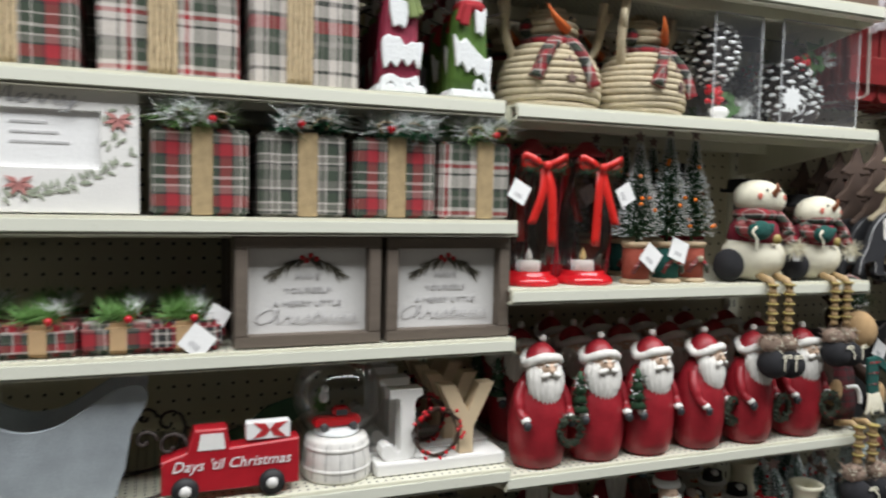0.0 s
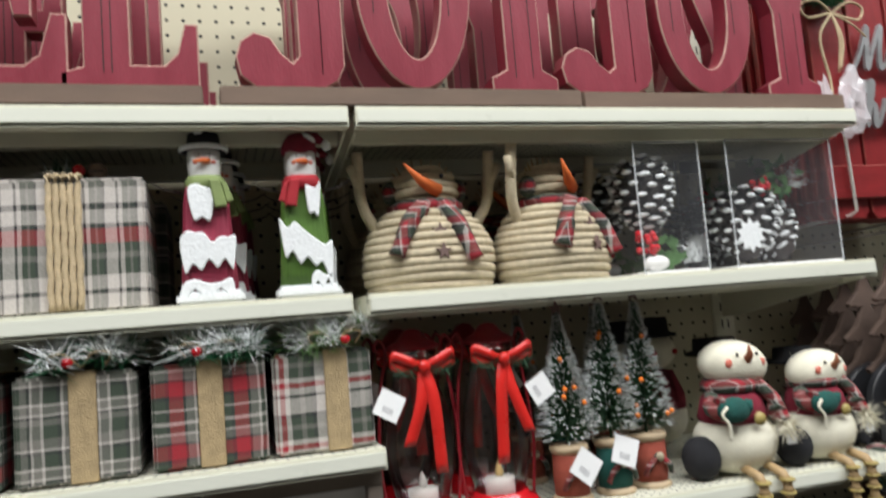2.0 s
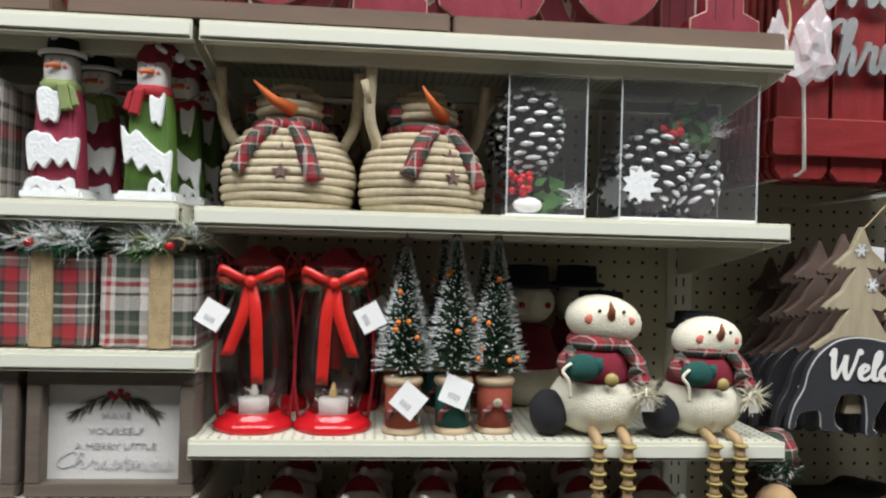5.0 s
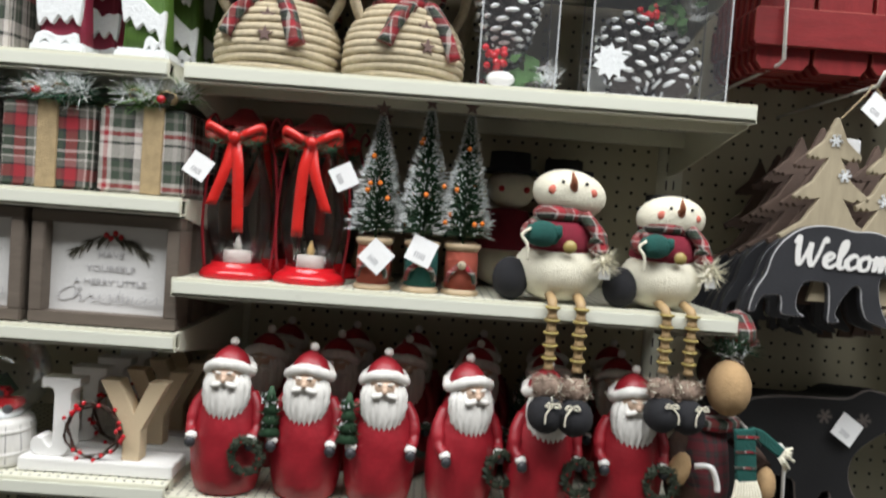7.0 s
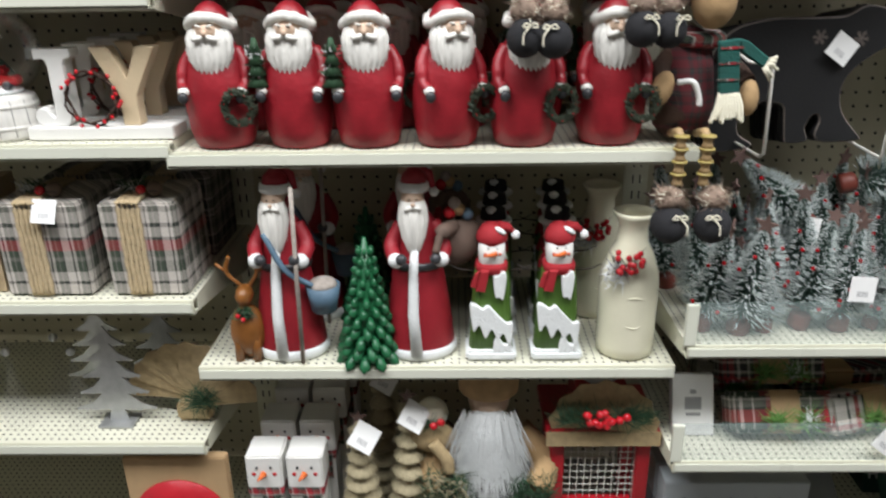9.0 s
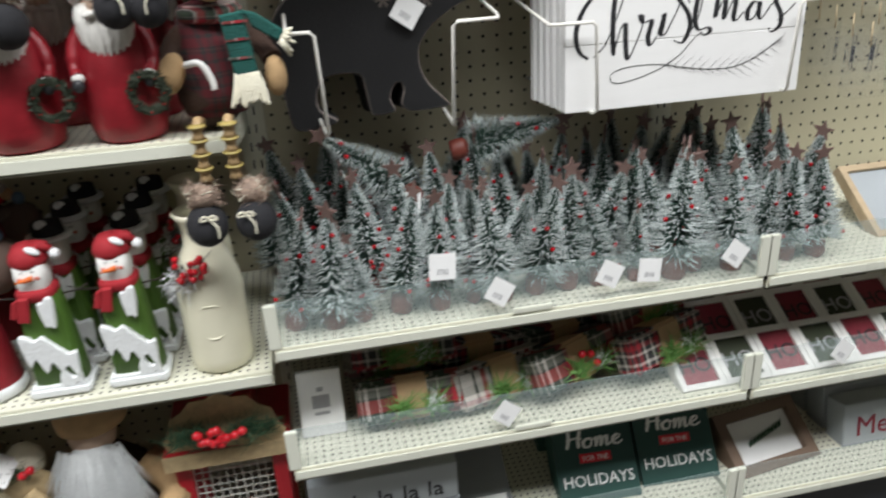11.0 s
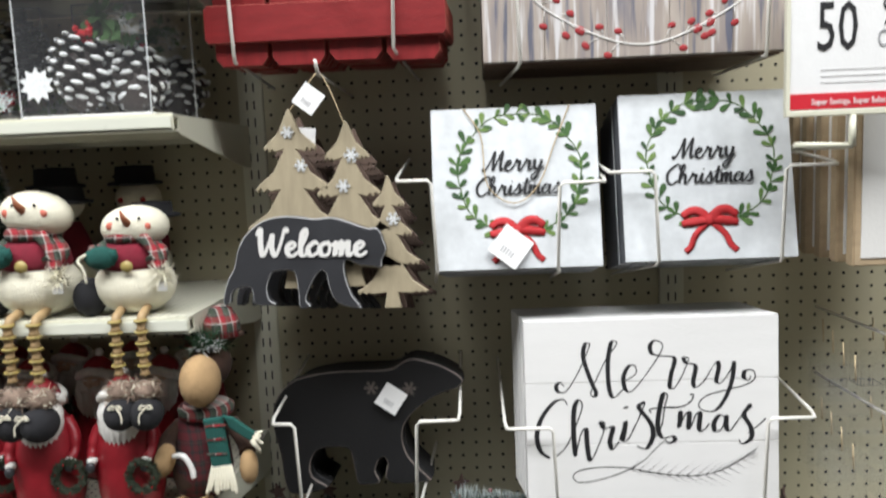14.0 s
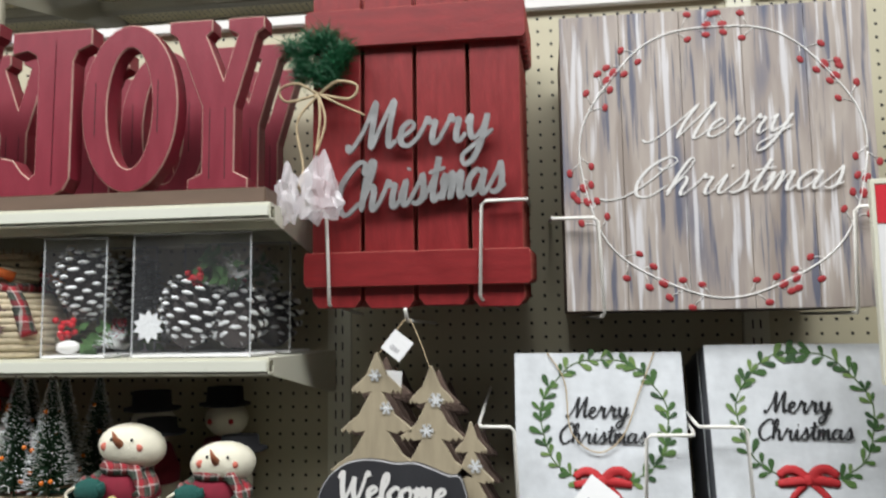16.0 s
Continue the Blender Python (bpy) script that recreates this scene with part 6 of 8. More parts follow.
# ---- sleigh, truck, snow globe, joy blocks ----
e = thing("metal_sleigh", "galvanised metal sleigh planter with dark scrolled runner", "sleigh", "", at(-0.625, 0.03, 1.1265))
top = [(p.x, p.z) for p in smooth_line([(0.092, 0, 0.10), (0.112, 0, 0.140), (0.104, 0, 0.160), (0.078, 0, 0.158), (0.045, 0, 0.138), (0.00, 0, 0.112), (-0.045, 0, 0.110), (-0.09, 0, 0.135), (-0.13, 0, 0.180)])]
side = [(-0.13, 0.01), (0.070, 0.01), (0.084, 0.05)] + top
for y in (0.0, 0.10):
    Build(GALV).sheet(side, y, y + 0.004, 0.001).put("side_panel", e)
Build(GALV).box(-0.128, 0.075, 0.0045, 0.0995, 0.011, 0.016).put("tray", e)
b = Build(CONE)
for y in (-0.004, 0.108):
    for cx, cz, r in ((0.108, 0.085, 0.016), (0.140, 0.075, 0.022)):
        b.rod([(cx + r * (1 - 0.09 * k) * math.cos(0.62 * k), y, cz + r * (1 - 0.09 * k) * math.sin(0.62 * k)) for k in range(11)], 0.0026, 6)
    b.rod(smooth_line([(-0.13, y, 0.003), (0.05, y, 0.003), (0.13, y, 0.012), (0.162, y, 0.06), (0.158, y, 0.085)]), 0.003, 6)
b.put("runner", e, "dark iron scrolled runner")

e = thing("toy_truck", "red wooden truck block lettered Days 'til Christmas", "toy truck", "", at(-0.405, 0.012, 1.1265))
b = Build(CHERRY)
b.sheet([(-0.092, 0.012), (0.090, 0.012), (0.090, 0.076), (-0.004, 0.070), (-0.008, 0.098), (-0.050, 0.098), (-0.060, 0.068), (-0.092, 0.058)], 0, 0.03, 0.002)
b.put("body", e)
Build(WHITE).sheet([(-0.046, 0.070), (-0.010, 0.070), (-0.013, 0.092), (-0.042, 0.092)], -0.0012, 0.0004).put("window", e)
Build(CARD).box(0.018, 0.078, 0.004, 0.024, 0.0765, 0.100, 0.001).put("calendar_block", e)
b = Build(BOWRED)
for ang in (0.4, 2.7, 3.6, -0.5):
    leaf(b, (0.050, 0.090), ang, 0.026, 0.005, 0.0032)
b.put("bow", e, "red bow on the block")
for x in (-0.062, 0.052):
    w = Build(INK).lathe([(0.0, -0.004), (0.017, -0.004), (0.018, 0.0), (0.017, 0.006), (0.0, 0.006)], seg=18, m=pose(0, 0, 0, 90)).put("wheel", e, "black wooden wheel", at(x, -0.002, 0.018))
    Build(WHITE).lathe([(0.0, 0.0), (0.008, 0.0), (0.007, 0.002), (0, 0.002)], seg=14, m=pose(0, 0, 0, 90)).put("hubcap", w, "white hubcap", at(0, -0.0062, 0))
printed(e, "Days 'til Christmas", -0.001, -0.0012, 0.043, 0.021, CARD, 0.98, 0.3)

e = thing("snow_globe", "glass snow globe with red truck on a white barrel base", "snow globe", "", at(-0.250, 0.063, 1.1265))
base = Build(STAVE)
base.lathe([(0, 0), (0.051, 0), (0.0525, 0.004), (0.050, 0.030), (0.047, 0.056), (0.044, 0.060), (0.034, 0.062), (0, 0.062)], seg=30)
base = base.put("base", e, "whitewashed wooden barrel base")
b = Build(CHAR)
for k in range(15):
    a = 2 * math.pi * k / 15
    b.rod([(r * math.cos(a), r * math.sin(a), z) for r, z in ((0.0524, 0.005), (0.0499, 0.030), (0.0470, 0.055))], 0.0005, 4)
b.put("stave_joint", base)
for z, r in ((0.014, 0.0514), (0.044, 0.0484)):
    Build(STAVE).lathe([(r, z), (r + 0.0010, z + 0.0006), (r + 0.0006, z + 0.005), (r - 0.0006, z + 0.0056)], seg=30).put("hoop", base, "white barrel hoop")
gl = Build(GLOBE).ball((0, 0, 0.121), 0.066, 40).put("globe", e, "clear glass globe")
gl.visible_shadow = False
b = Build(SNOW)
b.lathe([(0, 0.0622), (0.030, 0.0625), (0.033, 0.066), (0.022, 0.071), (0.0, 0.073)], seg=24)
b.put("snow_bank", e)
b = Build(REDPL)
b.box(-0.034, 0.034, -0.014, 0.010, 0.074, 0.088, 0.003).box(-0.008, 0.018, -0.013, 0.009, 0.088, 0.102, 0.004).box(-0.036, -0.030, -0.016, 0.012, 0.076, 0.081, 0.001)
truck = b.put("tiny_truck", e, "tiny red truck")
b = Build(CHAR)
for x in (-0.022, 0.022):
    b.lathe([(0, -0.003), (0.0065, -0.003), (0.0065, 0.003), (0, 0.003)], (x, -0.015, 0.0745), 12, m=pose(0, 0, 0, 90))
b.box(-0.004, 0.014, -0.0136, -0.012, 0.091, 0.099)
b.put("wheels_and_window", truck)
b = Build(LIME)
b.spikes(random.Random(3), 160, (-0.022, 0.010, 0.108), (0.005, 0.005, 0.014), 0.016, 0.0010, 0.6)
b.put("tiny_tree", e, "tiny pale green tree")
Build(SNOW).ball((-0.020, -0.002, 0.118), (0.008, 0.008, 0.010), 10).ball((-0.019, -0.004, 0.130), 0.006, 10).put("tiny_snowman", e, "tiny snowman beside the truck")


def joy_block(x, y, z, k):
    e = thing("joy_block", "white and wood JOY letters with a twig wreath", "letter sign", "joy blocks", at(x, y, z))
    Build(WHITE).box(-0.102, 0.108, 0, 0.06, 0, 0.018, 0.0015).put("base", e)
    b = Build(WHITE)
    b.sheet([(-0.060 + 0.05 * (px - 0.5) * 1.3, 0.0185 + 0.108 * pz) for px, pz in GLYPHS["J"]], 0.012, 0.040, 0.001)
    b.put("letter", e, "white letter J")
    b = Build(PALEWOOD)
    b.sheet([(0.034, 0.0185), (0.058, 0.0185), (0.058, 0.060), (0.092, 0.128), (0.066, 0.128), (0.048, 0.085), (0.026, 0.128), (0.0, 0.128), (0.034, 0.060)], 0.012, 0.038, 0.001)
    b.put("letter", e, "bare wood letter Y")
    b, q = Build(DKBROWN), Build(BERRY)
    rng = random.Random(k + 90)
    for j in range(5):
        ph = rng.uniform(0, 6)
        b.rod([(-0.005 + (0.036 + 0.004 * math.sin(3 * t + ph)) * math.cos(t), 0.008 + 0.004 * math.cos(5 * t + ph), 0.058 + (0.036 + 0.004 * math.sin(4 * t + ph)) * math.sin(t)) for t in [2 * math.pi * u / 24 for u in range(25)]], 0.0015, 5)
    for j in range(26):
        t = rng.uniform(0, 6.28)
        q.ball((-0.005 + rng.uniform(0.032, 0.044) * math.cos(t), 0.004, 0.058 + rng.uniform(0.032, 0.044) * math.sin(t)), 0.0032, 6)
    b.put("twig_wreath", e, "brown twig wreath")
    q.put("wreath_berries", e, "dark red berries")


for k in range(4):
    joy_block(-0.096 + 0.004 * k, 0.022 + 0.075 * k, 1.1265, k)
e = thing("felt_leaf", "large green felt holly leaf lying behind the globe", "decoration", "", at(-0.36, 0.15, 1.1265))
b = Build(GREEN)
b.sheet([(0, 0.0), (0.05, 0.02), (0.045, 0.05), (0.09, 0.075), (0.07, 0.10), (0.02, 0.085), (-0.01, 0.06), (-0.04, 0.05), (-0.03, 0.02)], 0, 0.003)
b.put("leaf", e)
e = thing("tray_sign", "pale wooden tray frame with a white tag", "picture frame", "", at(-0.375, 0.03, 0.8815, 6))
Build(WOODX).sheet([(-0.075, 0), (0.08, 0), (0.08, 0.17), (-0.075, 0.17)], 0, 0.10, hole=[(-0.06, 0.015), (0.065, 0.015), (0.065, 0.155), (-0.06, 0.155)]).put("frame", e)
Build(CARD).box(-0.062, 0.067, 0.02, 0.03, 0.013, 0.157).put("panel", e)
price_tag(e, 0.055, -0.004, 0.03, 0.035, 2)

# ---- lower left: metal firs, burlap ----
for x, y, h in ((-0.17, 0.06, 0.185), (-0.12, 0.16, 0.185), (-0.24, 0.17, 0.185)):
    rng = random.Random(int(1000 * (x + 1)))
    e = thing("metal_fir", "whitewashed metal fir standing on the shelf", "metal fir", "metal firs", at(x, y, 0.621))
    Build(SILVER).sheet(fir(0, h, 0.004, 0.07, 5, rng), 0, 0.003).put("fir", e)
    Build(SILVER).box(-0.03, 0.03, -0.02, 0.023, 0, 0.0042, 0.001).put("foot", e)
rng = random.Random(77)
e = thing("burlap_bow", "frayed burlap bow with frosted pine on the shelf", "bow", "", at(-0.04, 0.06, 0.621))
b = Build(BURLAP)
for k in range(9):
    a = math.pi * (0.1 + 0.8 * k / 8)
    d, s = Vector((math.cos(a), 0, math.sin(a))), Vector((-math.sin(a), 0, math.cos(a)))
    p = Vector((0, 0.003 * k, 0.03))
    b.grid([[p, p + d * 0.11 + s * 0.026, p + d * 0.12, p + d * 0.11 - s * 0.026], [q + Vector((0, 0.002, 0)) for q in (p, p + d * 0.11 + s * 0.026, p + d * 0.12, p + d * 0.11 - s * 0.026)]], smooth=False)
b.box(-0.03, 0.03, 0, 0.03, 0, 0.035, 0.006)
b.put("bow", e)
b = Build(GREEN)
b.spikes(rng, 160, (0.02, -0.01, 0.05), (0.02, 0.01, 0.015), 0.04, 0.0009, 0.6)
b.put("pine_sprig", e)
for k in range(3):
    e = thing("glass_cone", "clear ribbed glass cone tree", "glass tree", "glass cone trees", at(-0.34 + 0.055 * k, 0.06 + 0.05 * (k % 2), 0.621))
    o = Build(PVC).lathe([(0, 0), (0.028, 0), (0.024, 0.03), (0.020, 0.033), (0.016, 0.07), (0.011, 0.073), (0.004, 0.13), (0, 0.132)], seg=16).put("cone", e)
    Build(SILVER).ball((0, 0, 0.139), 0.0075, 10).put("finial", e)

# ---- rope snowmen ----


def rope_snowman(x, y, z, turn, seed):
    """A plump snowman figurine wound from thick jute rope."""
    rng = random.Random(seed)
    b = Build(ROPE)
    rows = []
    for k in range(16):
        zz = 0.006 + 0.0102 * k
        u = zz / 0.105
        rows.append(((0.088 * math.sqrt(max(0.05, 1 - (1.05 * u - 0.36) ** 2 * 1.35)) if zz < 0.104 else 0.047 * math.sqrt(max(0.05, 1 - ((zz - 0.133) / 0.032) ** 2))), zz))
    for r, zz in rows:
        wob = rng.uniform(0, 6)
        pts = [((r - 0.004) * math.cos(t) * (1 + 0.012 * math.sin(3 * t + wob)), (r - 0.004) * 0.86 * math.sin(t), zz + 0.0012 * math.sin(2 * t + wob)) for t in [2 * math.pi * k / 40 for k in range(41)]]
        b.rod(pts, 0.0060, 8)
    b.lathe([(r - 0.008, zz) for r, zz in rows], seg=20, sy=0.86)
    for s in (1, -1):
        b.rod(smooth_line([(s * 0.066, 0, 0.080), (s * 0.086, -0.008, 0.120), (s * 0.090, -0.018, 0.184)]), 0.0075, 7)
        b.rod([(s * 0.087, -0.012, 0.135), (s * 0.102, -0.020, 0.166)], 0.0055, 6)
    b.use(BURLAP)
    for k in range(11):
        a = math.pi * k / 10
        b.rod([(0.036 * math.cos(a), 0, 0.148 + 0.010 * math.sin(a)), (0.044 * math.cos(a), 0, 0.152 + 0.026 * math.sin(a))], 0.0014, 5)
    b.use(ORN).rod([(0.008, -0.038, 0.128), (-0.018, -0.052, 0.140), (-0.040, -0.060, 0.160)], [0.0095, 0.006, 0.001], 8)
    b.use(INK).ball((-0.012, -0.040, 0.147), 0.0035, 8).ball((0.014, -0.040, 0.147), 0.0035, 8)
    b.use(PLAID_S)
    b.lathe([(0.042, 0.102), (0.050, 0.106), (0.051, 0.114), (0.045, 0.119)], seg=20, sy=0.9)
    b.rod(smooth_line([(-0.012, -0.048, 0.110), (-0.038, -0.060, 0.085), (-0.058, -0.062, 0.045)]), [0.006] + [0.012] * 13 + [0.013], 4)
    b.rod(smooth_line([(0.008, -0.048, 0.110), (0.024, -0.066, 0.080), (0.040, -0.076, 0.035)]), [0.006] + [0.012] * 13 + [0.013], 4)
    b.ball((-0.046, -0.004, 0.132), (0.012, 0.014, 0.016), 10).ball((0.046, -0.004, 0.132), (0.012, 0.014, 0.016), 10)
    b.use(STARB)
    for zz, yy in ((0.072, -0.0685), (0.046, -0.0775)):
        pts = [(-0.002 + (0.011 if k % 2 == 0 else 0.0045) * math.sin(k * math.pi / 5), zz + (0.011 if k % 2 == 0 else 0.0045) * math.cos(k * math.pi / 5)) for k in range(10)]
        b.sheet(pts, yy - 0.002, yy + 0.003)
    return tagged(b.put("snowman_figurine", m=at(x, y, z, turn)), "plump jute-rope snowman with plaid scarf, carrot nose and rope arms", "figurine", "rope snowmen")


r1 = rope_snowman(0.106, 0.088, 1.6885, 0, 1)
copy_thing(r1, at(0.284, 0.088, 1.6885, 28))
copy_thing(r1, at(0.110, 0.26, 1.6885, 8))
copy_thing(r1, at(0.285, 0.26, 1.6885, -5))

# ---- pine cones in clear boxes ----


def pine_cone(name, parent, c, r, h, seed, m=None):
    rng = random.Random(seed)
    b = Build(CONE)
    m = m or Matrix()
    b.ball((0, 0, h / 2), (r * 0.72, r * 0.72, h * 0.47), 12)
    n = int(h / 0.0014)
    tips = Build(SNOW)
    for k in range(n):
        u = (k + 0.5) / n
        z = h * (0.03 + 0.94 * u)
        rr = r * math.sin(math.pi * min(1, 0.18 + 0.80 * (1 - u))) ** 0.7
        a = k * 2.39996
        o, s = Vector((math.cos(a), math.sin(a), 0)), Vector((-math.sin(a), math.cos(a), 0))
        p = Vector((0, 0, z)) + o * rr * 0.55
        q = Vector((0, 0, z + 0.005)) + o * rr
        wd = 0.0095
        b.grid([[p + s * wd * 0.5, p - s * wd * 0.5, p - Vector((0, 0, 0.004))], [q + s * wd, q - s * wd, q - Vector((0, 0, 0.004))]], smooth=False)
        tips.ball(q + Vector((0, 0, 0.0008)), (0.0098 * rng.uniform(0.7, 1.1), 0.0052, 0.0031), 6, pose(0, 0, 0, rng.uniform(-15, 15), 0, math.degrees(a) + 90))
    ob = b.put(name, parent, "dark pine cone", Matrix.Translation(c) @ m)
    tips.put("snowy_tips", ob, "white painted scale tips")
    return ob


def cone_box(x0, x1, y, z, h, n, seed):
    rng = random.Random(seed)
    w = x1 - x0
    e = thing("cone_box", "clear plastic gift box holding white-tipped pine cones and berries", "gift box", "pine cone boxes", at((x0 + x1) / 2, y, z))
    d = 0.11
    for nm, q in (("front_pane", (-w / 2, w / 2, 0, 0.0006, 0, h)), ("side_pane", (-w / 2, -w / 2 + 0.0006, 0.001, d, 0, h)), ("side_pane", (w / 2 - 0.0006, w / 2, 0.001, d, 0, h)), ("top_pane", (-w / 2, w / 2, 0.001, d, h, h + 0.0006))):
        o = Build(PVC).box(*q).put(nm, e)
        o.visible_shadow = False
    Build(CARD).box(-w / 2 + 0.001, w / 2 - 0.001, 0.001, d - 0.001, 0.0003, 0.004).put("card_floor", e)
    # strips along the folds, paler than the panes to paint in their highlight
    for q in ((-w / 2 - 0.0004, -w / 2 + 0.0016, -0.0006, 0.0008, 0, h), (w / 2 - 0.0016, w / 2 + 0.0004, -0.0006, 0.0008, 0, h), (-w / 2, w / 2, -0.0006, 0.0008, h - 0.0016, h + 0.0008)):
        o = Build(FOLD_GLINT).box(*q).put("folded_edge", e)
        o.visible_shadow = False
    b = Build(LEAF)
    if n == 1:
        pine_cone("pine_cone", e, (-0.008, 0.05, 0.050), 0.044, 0.118, seed, pose(0, 0, 0, 0, -4))
        bc, lc = (-0.03, 0.022, 0.045), (0.018, 0.03, 0.025)
    else:
        pine_cone("pine_cone", e, (-0.036, 0.052, 0.008), 0.050, 0.112, seed, pose(0, 0, 0, -8, 10))
        pine_cone("pine_cone", e, (0.046, 0.058, 0.010), 0.048, 0.098, seed + 1, pose(0, 0, 0, -30, -14))
        bc, lc = (-0.012, 0.04, 0.122), (0.02, 0.04, 0.135)
        b2 = Build(SNOW)
        pts = [((0.025 if k % 2 == 0 else 0.017) * math.sin(k * math.pi / 10), (0.025 if k % 2 == 0 else 0.017) * math.cos(k * math.pi / 10)) for k in range(20)]
        b2.sheet(pts, -0.0014, -0.0004)
        b2.put("star_sticker", e, "white starburst price sticker", at(-0.066, 0, 0.046))
    beads("berry", e, BERRY, 0.0052, [(bc[0] + rng.uniform(-0.014, 0.014), bc[1] + rng.uniform(-0.01, 0.01), bc[2] + rng.uniform(-0.014, 0.014)) for k in range(14)], "red berry")
    for k in range(26):
        leaf(b, (lc[0] + rng.uniform(-0.03, 0.03), lc[2] + rng.uniform(-0.02, 0.02)), rng.uniform(0, 6.28), 0.022, 0.006, lc[1] + rng.uniform(-0.012, 0.02))
    b.put("sprig", e, "pale green leaf sprig")
    b = Build(SNOW)
    b.spikes(rng, 60, (lc[0] + 0.03, lc[1], lc[2] + (0 if n == 1 else -0.005)), (0.012, 0.006, 0.012), 0.028, 0.0006, 0.8)
    b.put("frosted_tuft", e)
    if n == 1:
        Build(WHITE).ball((-0.02, 0.02, 0.016), (0.02, 0.012, 0.011), 12).put("white_pebble", e)


cone_box(0.388, 0.492, 0.022, 1.6885, 0.182, 1, 5)
cone_box(0.536, 0.722, 0.02, 1.6885, 0.184, 2, 9)
cone_box(0.392, 0.498, 0.16, 1.6885, 0.182, 1, 15)
cone_box(0.548, 0.734, 0.16, 1.6885, 0.184, 2, 19)

# ---- red lanterns ----


def lantern(x, y, z, tag, long_left):
    e = thing("candle_lantern", "red hurricane lantern with satin bow and flameless candle", "lantern", "red lanterns", at(x, y, z))
    Build(REDPL).lathe([(0, 0), (0.050, 0), (0.052, 0.005), (0.046, 0.013), (0.036, 0.018), (0.036, 0.022), (0, 0.022)], seg=30).put("base", e, "glossy red base")
    gl = Build(GLASS).lathe([(0.033, 0.0225), (0.042, 0.06), (0.045, 0.09), (0.040, 0.13), (0.030, 0.165), (0.026, 0.19), (0.030, 0.21)], seg=28).put("chimney", e, "tinted glass chimney")
    gl.visible_shadow = False
    Build(GLAZE).lathe([(0.0, 0.2105), (0.034, 0.211), (0.034, 0.216), (0.020, 0.224), (0.010, 0.236), (0.0, 0.238)], seg=24).put("cap", e, "red metal cap")
    for s in (1, -1):
        b = Build(GLAZE)
        b.rod(smooth_line([(s * 0.046, 0, 0.012), (s * 0.052, 0, 0.08), (s * 0.046, 0, 0.16), (s * 0.036, 0, 0.205), (s * 0.042, 0, 0.226), (s * 0.05, 0, 0.218), (s * 0.044, 0, 0.208)]), 0.0022, 6)
        b.put("side_wire", e)
    Build(CANDLE).lathe([(0, 0.0222), (0.019, 0.0222), (0.019, 0.038), (0.0, 0.039)], seg=18).put("tea_light", e, "white flameless candle")
    Build(FLAME if long_left else CANDLE).lathe([(0.0045, 0.039), (0.006, 0.045), (0.003, 0.054), (0, 0.060)], seg=10).put("flame_bulb", e)
    b = Build(RIBBON)
    for s in (1, -1):
        loop = smooth_line([(0, -0.045, 0.190), (s * 0.018, -0.054, 0.199), (s * 0.036, -0.050, 0.207), (s * 0.040, -0.046, 0.197), (s * 0.018, -0.050, 0.189), (0, -0.046, 0.190)])
        b.grid([[p + Vector((0, 0, 0.006)), p - Vector((0, 0, 0.006)), p - Vector((0, -0.001, 0.006)), p + Vector((0, 0.001, 0.006))] for p in loop])
        ln = 0.125 if (s < 0) == long_left else 0.09
        tail = smooth_line([(0, -0.048, 0.19), (s * 0.008, -0.056, 0.15), (s * (0.012 if ln > 0.1 else 0.026), -0.055, 0.19 - ln)])
        b.grid([[p + Vector((0.0075, 0, 0)), p - Vector((0.0075, 0, 0)), p + Vector((-0.0075, 0.001, 0)), p + Vector((0.0075, 0.001, 0))] for p in tail])
    b.ball((0, -0.053, 0.192), (0.008, 0.006, 0.008), 8)
    b.put("satin_bow", e, "red satin ribbon bow")
    b = Build(GREEN)
    for s in (1, -1):
        b.spikes(random.Random(6), 60, (s * 0.022, -0.048, 0.186), (0.010, 0.003, 0.004), 0.024, 0.0008, 0.5)
    b.put("pine_sprig", e)
    price_tag(e, tag * 0.046, -0.05, 0.150, 0.032, 30 if tag < 0 else 62)


lantern(0.070, 0.072, 1.405, -1, False)
lantern(0.173, 0.072, 1.405, 1, True)
lantern(0.080, 0.20, 1.405, -1, False)
lantern(0.183, 0.20, 1.405, 1, True)

# ---- spool trees ----


